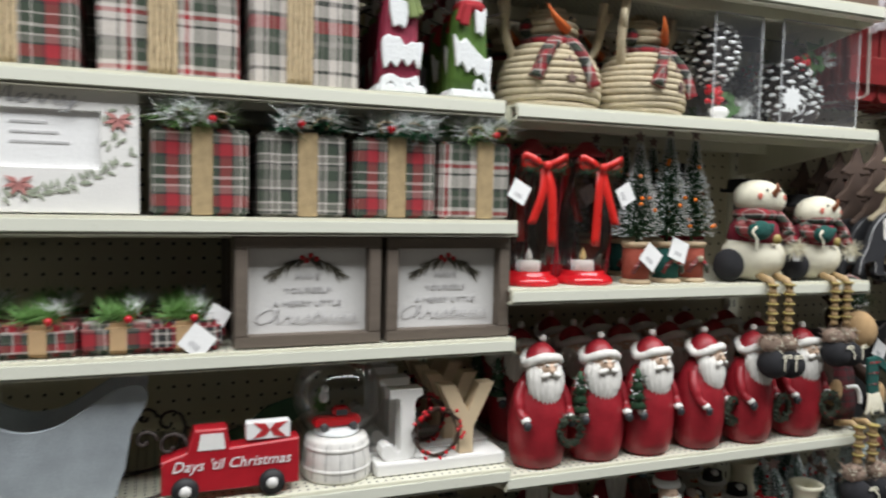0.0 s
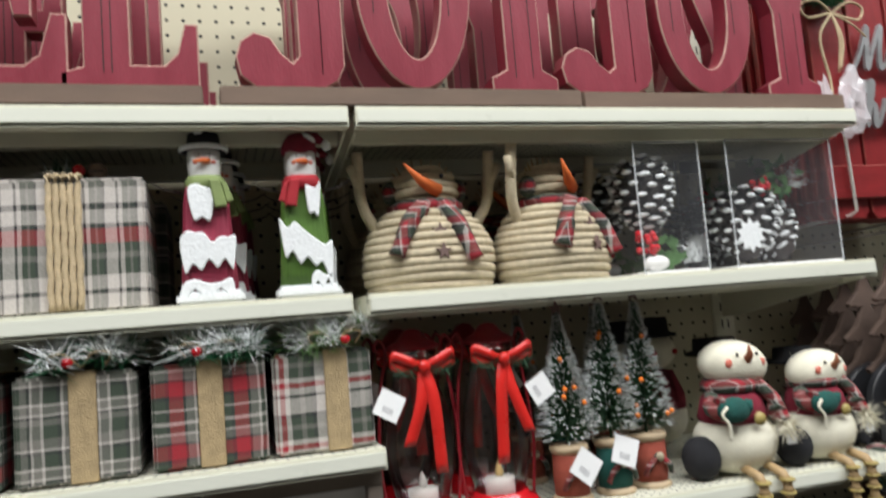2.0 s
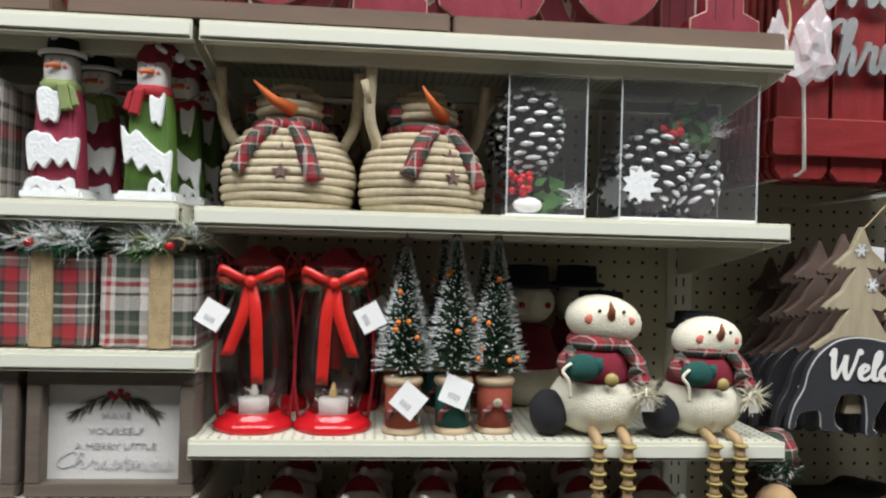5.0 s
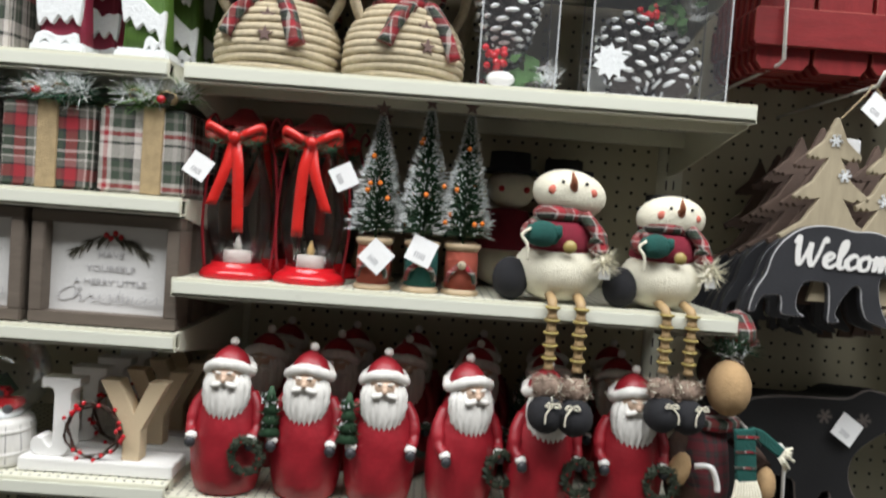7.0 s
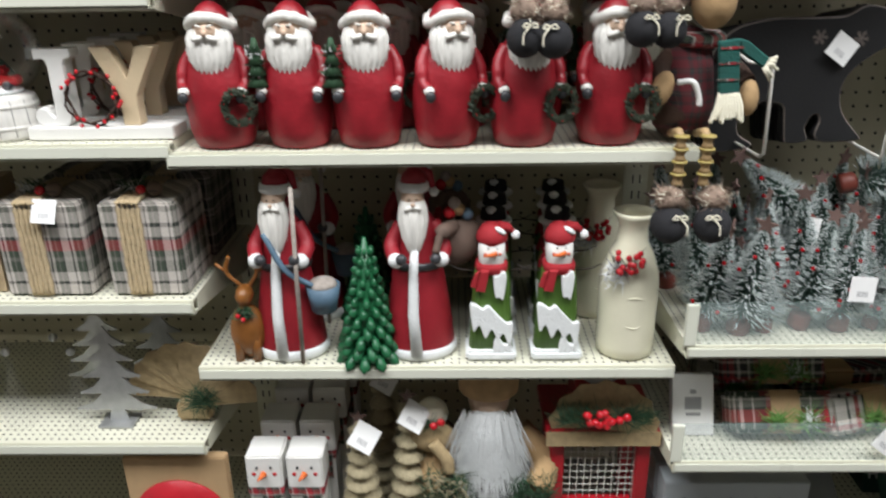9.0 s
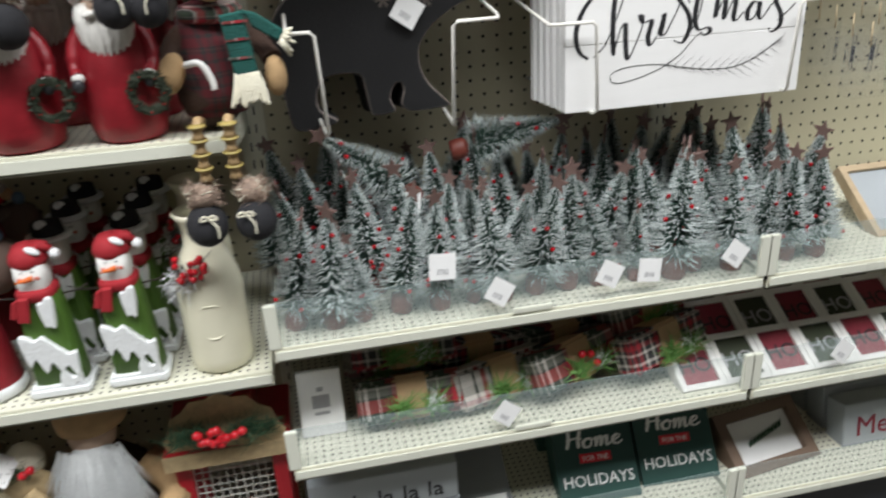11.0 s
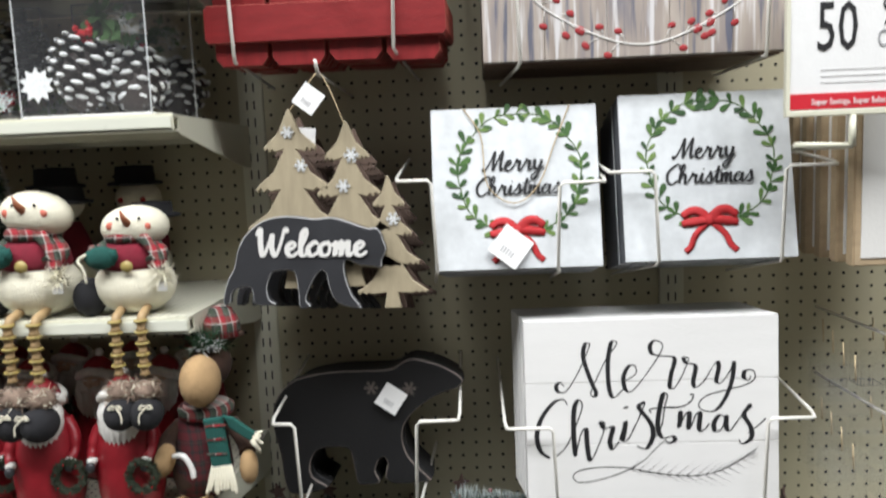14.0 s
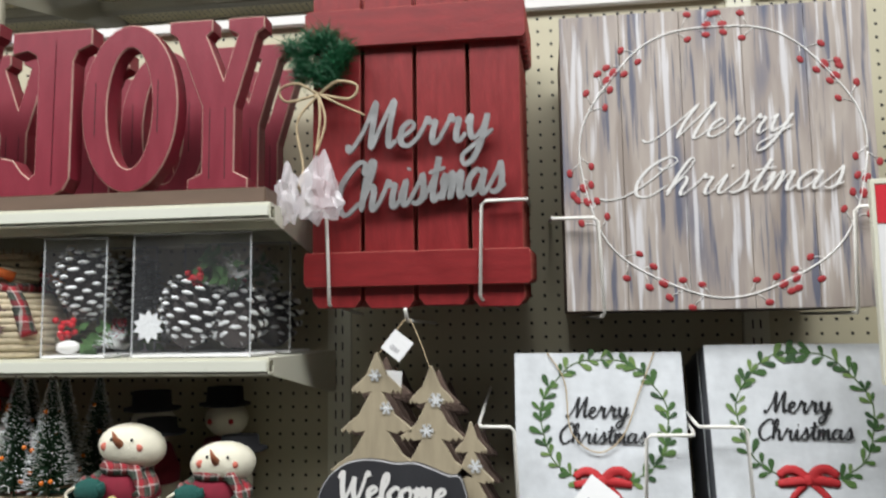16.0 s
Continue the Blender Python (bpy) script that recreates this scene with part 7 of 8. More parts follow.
def spool_tree(x, y, z, h, r, seed, red, tag):
    e = thing("spool_tree", "frosted bottle-brush tree on a " + ("red" if red else "green") + " thread spool", "tree ornament", "spool trees", at(x, y, z))
    sp = Build(WOODX).lathe([(0, 0), (0.026, 0), (0.027, 0.004), (0.023, 0.008), (0.0, 0.008)], seg=20).put("spool_foot", e, "pale wooden spool rim")
    Build(BRICK if red else TEAL).lathe([(0, 0.0085), (0.0225, 0.0085), (0.0235, 0.035), (0.0225, 0.060), (0, 0.060)], seg=20).put("thread", e, "wound coloured thread")
    Build(WOODX).lathe([(0, 0.0605), (0.022, 0.0605), (0.026, 0.066), (0.025, 0.071), (0, 0.071)], seg=20).put("spool_top", e, "pale wooden spool rim")
    g, s = brush_meshes(seed, h - 0.075, r, 900, 0.0010, True)
    for ob in (g.put("brush", e), s.put("snow", e, "white flocked tips")):
        ob.location.z = 0.068
    star_mesh(0.011).put("star", e, "rusty star", at(0, 0, h + 0.004))
    rng = random.Random(seed)
    for k in range(5):
        zz = rng.uniform(0.12, 0.8) * (h - 0.075)
        a = -math.pi / 2 + rng.uniform(-1.3, 1.3)
        rr = r * (1.05 - zz / (h - 0.075))
        Build(ORANGE).ball((0, 0, 0), 0.0036, 8).put("bead", e, "orange bead", at(rr * math.cos(a), rr * math.sin(a), zz + 0.068))
    b = Build(PLAID_S)
    for s2 in (1, -1):
        b.rod([(0, -0.025, 0.045), (s2 * 0.016, -0.024, 0.030), (s2 * 0.020, -0.020, 0.018)], 0.004, 5)
    b.put("plaid_tie", e)
    Build(WOOD).lathe([(0, 0), (0.006, 0), (0.006, 0.002), (0, 0.002)], seg=12, m=pose(0, 0, 0, 90)).put("button", e, "wooden button", at(0, -0.0265, 0.042))
    if tag:
        price_tag(e, tag[0], -0.034, tag[1], 0.036, tag[2])


spool_tree(0.264, 0.05, 1.405, 0.245, 0.044, 61, True, (0.006, 0.047, 40))
spool_tree(0.330, 0.055, 1.405, 0.258, 0.046, 62, False, (0.0, 0.058, 22))
spool_tree(0.386, 0.058, 1.405, 0.256, 0.044, 63, True, None)
for k, x in enumerate((0.26, 0.325, 0.388)):
    spool_tree(x, 0.18, 1.405, 0.25, 0.044, 64 + k, k != 1, None)

# ---- soft toys (plain figures) ----


def spool_legs(b, x, y, ztop, zbot, n):
    b.use(SPOOL).rod([(x, y, ztop), (x, y, zbot)], 0.005, 8)
    step = (ztop - zbot) / n
    for k in range(n):
        z = ztop - step * (k + 0.5)
        s = step * 0.5
        b.use(SPOOL).lathe([(0.004, z - s * 0.9), (0.0085, z - s * 0.8), (0.0062, z - s * 0.2), (0.0062, z + s * 0.2), (0.0085, z + s * 0.75), (0.004, z + s * 0.8)], (x, y, 0), 12)
        b.use(GOLD).lathe([(0, z + s * 0.72), (0.0108, z + s * 0.74), (0.0112, z + s * 0.92), (0.0106, z + s * 1.08), (0, z + s * 1.1)], (x, y, 0), 12)


def boot(b, x, y, z, rng):
    b.use(BROWNFUR).ball((x, y, z - 0.002), (0.021, 0.019, 0.017), 14)
    b.spikes(rng, 260, (x, y, z - 0.002), (0.017, 0.015, 0.013), 0.017, 0.0013, 0.5)
    b.use(FLEECE).spikes(rng, 60, (x, y - 0.003, z), (0.017, 0.015, 0.012), 0.016, 0.0009, 0.5)
    b.use(BLACK).ball((x, y - 0.008, z - 0.038), (0.026, 0.031, 0.027), 18)
    b.use(FLEECE)
    ox, q = rng.uniform(-0.012, 0.012), rng.choice((1, -1))
    for s in (1, -1):
        b.rod(smooth_line([(x + ox, y - 0.034, z - 0.019), (x + ox + s * 0.006, y - 0.038, z - 0.016), (x + ox + s * 0.010, y - 0.038, z - 0.021), (x + ox + s * 0.002, y - 0.037, z - 0.021)]), 0.0014, 5)
    b.rod(smooth_line([(x + ox, y - 0.035, z - 0.020), (x + ox + q * 0.009, y - 0.041, z - 0.030), (x + ox + q * 0.010, y - 0.042, z - 0.044)]), 0.0013, 5)


def plush_snowman(x, y, z, h, seed, tilt):
    rng = random.Random(seed)
    b = Build(FLEECE)
    b.ball((0, 0, 0.046), (0.066, 0.052, 0.048), 26)
    b.spikes(rng, 500, (0, 0, 0.045), (0.042, 0.036, 0.034), 0.016, 0.0012, 0.4)
    b.use(DKRED).lathe([(0.048, 0.074), (0.053, 0.082), (0.046, 0.108), (0.030, 0.130), (0, 0.132)], seg=22, sy=0.9)
    b.use(PLAID_S).lathe([(0.030, 0.116), (0.041, 0.120), (0.043, 0.131), (0.036, 0.140), (0.026, 0.142)], seg=20, sy=0.95)
    b.rod(smooth_line([(0.026, -0.030, 0.128), (0.046, -0.038, 0.105), (0.055, -0.045, 0.075)]), 0.010, 6)
    hz = 0.158 if h > 0.18 else 0.142
    b.use(FLEECE).ball((0.008, -0.002, hz), (0.055, 0.040, 0.036), 22, pose(0, 0, 0, 0, 8 if h > 0.18 else -2))
    b.spikes(rng, 260, (0.008, 0.004, hz), (0.036, 0.024, 0.022), 0.015, 0.0010, 0.9)
    b.spikes(rng, 150, (0.058, -0.048, 0.064), (0.007, 0.004, 0.008), 0.026, 0.0016, -0.2)
    b.use(BLACK).lathe([(0.0, hz + 0.022), (0.046, hz + 0.022), (0.047, hz + 0.027), (0.034, hz + 0.030), (0.032, hz + 0.048), (0, hz + 0.050)], (0.020, 0.052, -0.010), seg=20)
    b.use(CARROT2).rod([(0.008, -0.036, hz + 0.006), (0.006, -0.048, hz + 0.016), (0.002, -0.052, hz + 0.030)], [0.007, 0.005, 0.001], 7)
    b.use(BLUSH).ball((-0.020, -0.034, hz + 0.004), (0.008, 0.003, 0.007), 8).ball((0.036, -0.034, hz + 0.002), (0.007, 0.003, 0.006), 8)
    b.use(INK).ball((-0.008, -0.0375, hz + 0.016), 0.0026, 6).ball((0.026, -0.0375, hz + 0.015), 0.0026, 6)
    b.use(PLAID_S).rod(smooth_line([(-0.036, -0.006, 0.112), (-0.050, -0.026, 0.098), (-0.030, -0.046, 0.092)]), 0.013, 8)
    b.rod(smooth_line([(0.036, -0.006, 0.112), (0.052, -0.024, 0.098), (0.044, -0.046, 0.085)]), 0.013, 8)
    b.use(TEAL).ball((-0.034, -0.050, 0.098), (0.026, 0.016, 0.019), 14).rod([(-0.020, -0.050, 0.088), (-0.012, -0.054, 0.100), (-0.014, -0.056, 0.110)], 0.007, 8)
    b.use(PLAID_S).lathe([(0.018, 0.0), (0.020, 0.004), (0.018, 0.010)], (-0.050, -0.040, 0.098), 14, m=pose(0, 0, 0, 0, 80))
    b.use(FLEECE).rod(smooth_line([(-0.052, -0.060, 0.105), (-0.064, -0.064, 0.095), (-0.056, -0.066, 0.082), (-0.054, -0.064, 0.060)]), 0.0024, 6)
    b.use(GOLD).lathe([(0, 0), (0.0095, 0), (0.0095, 0.003), (0, 0.003)], (0.006, -0.052, 0.082), 14, m=pose(0, 0, 0, 90))
    b.use(BLACK).ball((-0.070, -0.012, 0.030), (0.027, 0.030, 0.032), 16)
    for dx, zb in ((-0.014, -0.090), (0.026, -0.092)):
        b.use(SPOOL).rod([(dx, -0.030, 0.012), (dx, -0.062, 0.004), (dx, -0.070, -0.008)], 0.007, 8)
        spool_legs(b, dx, -0.070, -0.002, zb, 5)
        boot(b, dx, -0.070, zb - 0.022, rng)
    b.use(CARD).box(0.050, 0.066, -0.052, -0.051, 0.040, 0.056)
    return tagged(b.put("plush_snowman", m=at(x, y, z, tilt) @ Matrix.Scale(h / 0.20, 4)), "seated plush snowman in red flannel with dangling spool legs", "soft toy", "plush snowmen")


p1 = plush_snowman(0.520, 0.050, 1.4065, 0.188, 3, 0)
p2 = plush_snowman(0.664, 0.050, 1.4065, 0.176, 4, 6)


def back_snowman(x, y, z, seed):
    b = Build(FLEECE)
    b.ball((0, 0, 0.045), (0.054, 0.046, 0.046), 18)
    b.use(DKRED).lathe([(0.050, 0.062), (0.050, 0.085), (0.034, 0.125), (0, 0.13)], seg=18)
    b.use(FLEECE).ball((0.004, 0, 0.160), (0.040, 0.036, 0.033), 16)
    b.use(BLACK).lathe([(0.0, 0.184), (0.046, 0.184), (0.047, 0.189), (0.034, 0.192), (0.032, 0.218), (0, 0.220)], seg=18)
    b.use(BOWRED).ball((-0.014, -0.033, 0.158), 0.005, 8).ball((0.026, -0.033, 0.158), 0.005, 8)
    return tagged(b.put("plush_snowman", m=at(x, y, z)), "plush snowman sitting in the shadow behind the others", "soft toy", "plush snowmen")


for x, y in ((0.46, 0.225), (0.560, 0.305)):
    back_snowman(x, y, 1.405, 1)

# moose at the shelf's end
rng = random.Random(14)
b = Build(DKBROWN)
b.ball((-0.014, 0, 0.045), (0.042, 0.042, 0.046), 18)
b.use(PLAID_M).lathe([(0.040, 0.02), (0.043, 0.055), (0.037, 0.105), (0.028, 0.150), (0, 0.160)], (-0.010, 0, 0), seg=20)
b.use(DKBROWN).ball((0.010, 0.004, 0.210), (0.032, 0.032, 0.036), 16)
b.use(TAN).ball((0.008, -0.036, 0.194), (0.029, 0.034, 0.038), 20)
b.use(INK).ball((-0.002, -0.024, 0.236), 0.0045, 8).ball((0.022, -0.024, 0.236), 0.0045, 8)
b.use(DKBROWN)
for s in (1, -1):
    b.rod(smooth_line([(0.010 + s * 0.016, 0.010, 0.234), (0.010 + s * 0.036, 0.008, 0.248), (0.010 + s * 0.044, 0.006, 0.272)]), [0.006] * 8 + [0.004] * 7, 6)
    b.rod([(0.010 + s * 0.034, 0.008, 0.248), (0.010 + s * 0.052, 0.004, 0.254)], 0.004, 6)
b.use(GREEN).spikes(rng, 160, (0.016, -0.018, 0.248), (0.020, 0.006, 0.010), 0.034, 0.001, 0.6)
b.use(SNOW).spikes(rng, 40, (0.018, -0.022, 0.244), (0.022, 0.006, 0.012), 0.020, 0.0009, 0.6)
b.use(PLAID_S).lathe([(0.028, 0.250), (0.026, 0.272), (0.016, 0.292), (0, 0.298)], (0.030, 0.008, 0), seg=16)
b.use(PLAID_S).lathe([(0.030, 0.130), (0.040, 0.134), (0.041, 0.146), (0.032, 0.152)], seg=18)
b.use(TEAL).sheet([(0.014, 0.142), (0.042, 0.146), (0.050, 0.074), (0.022, 0.070)][::-1], -0.056, -0.050, 0.002)
b.sheet([(0.040, 0.146), (0.056, 0.142), (0.088, 0.118), (0.080, 0.106), (0.050, 0.126)][::-1], -0.050, -0.045, 0.002)
b.use(PLAID_S)
for zz in (0.090, 0.112, 0.132):
    b.sheet([(0.017, zz), (0.047, zz + 0.001), (0.047, zz + 0.004), (0.017, zz + 0.003)][::-1], -0.0572, -0.0562)
b.use(FLEECE)
for k in range(9):
    u = k / 8
    b.rod(smooth_line([(0.024 + 0.024 * u, -0.053, 0.074), (0.020 + 0.034 * u, -0.057, 0.055), (0.016 + 0.038 * u + rng.uniform(-0.004, 0.004), -0.058, 0.036 + rng.uniform(-0.004, 0.006))]), 0.0030, 6)
for k in range(7):
    b.rod([(0.080 + 0.001 * k, -0.048, 0.107 + 0.0016 * k), (0.094 + rng.uniform(-0.004, 0.008), -0.050 + rng.uniform(-0.004, 0.004), 0.088 + 0.0055 * k)], [0.0026, 0.0020], 6)
b.use(DKBROWN).rod(smooth_line([(-0.034, -0.006, 0.120), (-0.052, -0.020, 0.100), (-0.052, -0.034, 0.086)]), 0.014, 8)
b.rod(smooth_line([(0.036, -0.002, 0.120), (0.060, -0.016, 0.096), (0.068, -0.030, 0.084)]), 0.013, 8)
b.use(TAN).ball((-0.052, -0.040, 0.078), (0.016, 0.014, 0.026), 12, pose(0, 0, 0, 0, 18)).ball((0.070, -0.036, 0.064), (0.014, 0.014, 0.026), 12)
b.use(WHITE).rod(smooth_line([(-0.034, -0.050, 0.088), (-0.016, -0.058, 0.090), (-0.006, -0.058, 0.072), (-0.004, -0.058, 0.058)]), 0.0042, 6)
for dx in (-0.030, 0.006):
    b.use(SPOOL).rod([(dx, -0.03, 0.014), (dx, -0.066, 0.024), (dx, -0.078, 0.016)], 0.006, 8)
    spool_legs(b, dx, -0.082, 0.022, -0.048, 4)
    boot(b, dx + (0.016 if dx > 0 else -0.008), -0.082, -0.064, rng)
tagged(b.put("plush_moose", m=at(0.752, 0.055, 1.1135, 0)), "seated plush moose with teal scarf and dangling spool legs", "soft toy")

# ---- red-robed figurines on the wide shelf ----


def red_figurine(x, y, z, kind, turn):
    """A plump bearded figurine in a red robe."""
    rng = random.Random(kind + 200)
    b = Build(GLAZE)
    b.lathe([(0, 0), (0.036, 0), (0.042, 0.004), (0.0475, 0.025), (0.0503, 0.055), (0.0488, 0.085), (0.043, 0.112), (0.035, 0.132), (0.026, 0.148), (0.0, 0.158)], seg=30, sy=0.88)
    b.use(SKIN).ball((0, -0.015, 0.163), (0.024, 0.023, 0.022), 18)
    b.ball((0, -0.039, 0.162), (0.0048, 0.0055, 0.0052), 8)
    b.use(BEARD)
    prof = [(0.002, 0.086), (0.007, 0.092), (0.014, 0.101), (0.0235, 0.114), (0.0285, 0.124), (0.0312, 0.137), (0.031, 0.152), (0.026, 0.166)]
    seg = 66
    rings = []
    for r, zz in prof:
        rings.append([(r * (1 + 0.075 * math.sin(17 * t + 1.5 * math.sin(zz * 190))) * math.cos(t), -0.020 + 0.60 * r * (1 + 0.14 * math.sin(17 * t + 1.5 * math.sin(zz * 190))) * math.sin(t) - 0.010 * (0.158 - zz) / 0.07, zz) for t in [2 * math.pi * k / seg for k in range(seg)]])
    b.grid(rings)
    b.use(SKIN).ball((0, -0.026, 0.164), (0.0165, 0.0175, 0.011), 16)
    b.ball((0, -0.043, 0.1605), (0.0040, 0.0045, 0.0045), 8)
    b.use(BEARD).ball((-0.0085, -0.0410, 0.1540), (0.0105, 0.0048, 0.0042), 8, pose(0, 0, 0, 0, -16)).ball((0.0085, -0.0410, 0.1540), (0.0105, 0.0048, 0.0042), 8, pose(0, 0, 0, 0, 16))
    b.ball((-0.0075, -0.0418, 0.1700), (0.0052, 0.0020, 0.0016), 6, pose(0, 0, 0, 0, 12)).ball((0.0075, -0.0418, 0.1700), (0.0052, 0.0020, 0.0016), 6, pose(0, 0, 0, 0, -12))
    ring = [(0.0285 * math.cos(t), -0.008 + 0.0275 * math.sin(t), 0.1665 + 0.015 * abs(math.sin(t)) ** 1.3 + rng.uniform(-0.0008, 0.0008)) for t in [2 * math.pi * k / 30 for k in range(31)]]
    b.use(BEARD).rod(ring, [0.0074 + rng.uniform(-0.0008, 0.0008) for p in ring], 9)
    b.use(GLAZE).lathe([(0.026, 0.166), (0.0258, 0.177), (0.0218, 0.187), (0.0150, 0.1945), (0.0075, 0.1995), (0, 0.2015)], (0, -0.006, 0), seg=22)
    b.use(BEARD).ball((0.003, -0.004, 0.2065), 0.0066, 12)
    for s in (1, -1):
        b.use(GLAZE).rod(smooth_line([(s * 0.030, -0.004, 0.136), (s * 0.0415, -0.012, 0.116), (s * 0.0445, -0.024, 0.092), (s * 0.040, -0.034, 0.084)]), [0.0092] * 12 + [0.0075] * 10, 8)
        b.use(BEARD).ball((s * 0.040, -0.036, 0.082), (0.0085, 0.007, 0.0065), 10)
        b.use(CHAR).ball((s * 0.040, -0.042, 0.075), (0.0075, 0.006, 0.008), 10)
    if kind == 0 or kind == 3:
        sx = 0.036 if kind == 0 else 0.040
        b.use(WREATHG)
        ring = [(sx + 0.019 * math.cos(t), -0.045, 0.060 + 0.022 * math.sin(t)) for t in [2 * math.pi * k / 20 for k in range(21)]]
        b.rod(ring, 0.0042, 7)
        for p in ring:
            b.spikes(rng, 34, p, (0.004, 0.004, 0.004), 0.008, 0.0016, 0.95)
        b.use(BERRY)
        for p in ring[::3]:
            b.ball((p[0], p[1] - 0.005, p[2]), 0.0011, 6)
    else:
        b.use(GREEN)
        for k in range(4):
            b.lathe([(0.017 - 0.003 * k, 0), (0.003, 0.020)], (-0.046, -0.030, 0.088 + 0.015 * k), 9)
        b.spikes(rng, 110, (-0.046, -0.030, 0.115), (0.010, 0.006, 0.026), 0.012, 0.0014, 0.7)
        b.use(SNOW).spikes(rng, 30, (-0.046, -0.034, 0.118), (0.012, 0.006, 0.024), 0.008, 0.0012, 0.7)
    return tagged(b.put("robed_figurine", m=at(x, y, z, turn)), ("plump red-robed white-bearded figurine holding a " + ("wreath" if kind in (0, 3) else "small fir")), "figurine", "red-robed figurines")


f0 = red_figurine(0.080, 0.044, 1.1135, 0, 0)
f1 = red_figurine(0.190, 0.044, 1.1135, 1, -4)
f2 = red_figurine(0.292, 0.042, 1.1135, 2, 4)
f3 = red_figurine(0.404, 0.042, 1.1135, 3, 22)
copy_thing(f3, at(0.514, 0.040, 1.1135, 12))
copy_thing(f0, at(0.636, 0.044, 1.1135, 0))
rng = random.Random(3)
for row in (1, 2):
    for k, x in enumerate((0.092, 0.200, 0.305, 0.415, 0.525, 0.635)):
        copy_thing((f0, f1, f2, f3)[(k + row) % 4], at(x + 0.012 * row, 0.062 + 0.105 * row, 1.1135, rng.uniform(-15, 15)))

# ---- lower shelf figures ----


def fir_resin(b, x, y, z, h, r, rng):
    b.use(TREEGREEN).lathe([(r * 0.7, 0), (r * 0.45, h * 0.5), (0.003, h)], (x, y, z), 12)
    n = 12
    for k in range(n):
        u = k / n
        rr = r * (1 - 0.86 * u)
        m = 11 - int(6 * u)
        for j in range(m):
            a = 2 * math.pi * (j + 0.5 * (k % 2)) / m
            b.ball((x + rr * 0.82 * math.cos(a), y + rr * 0.82 * math.sin(a), z + h * (0.03 + 0.93 * u)), (rr * 0.30 + 0.003, rr * 0.16 + 0.002, h * 0.045), 6, pose(0, 0, 0, 0, 38, math.degrees(a)))


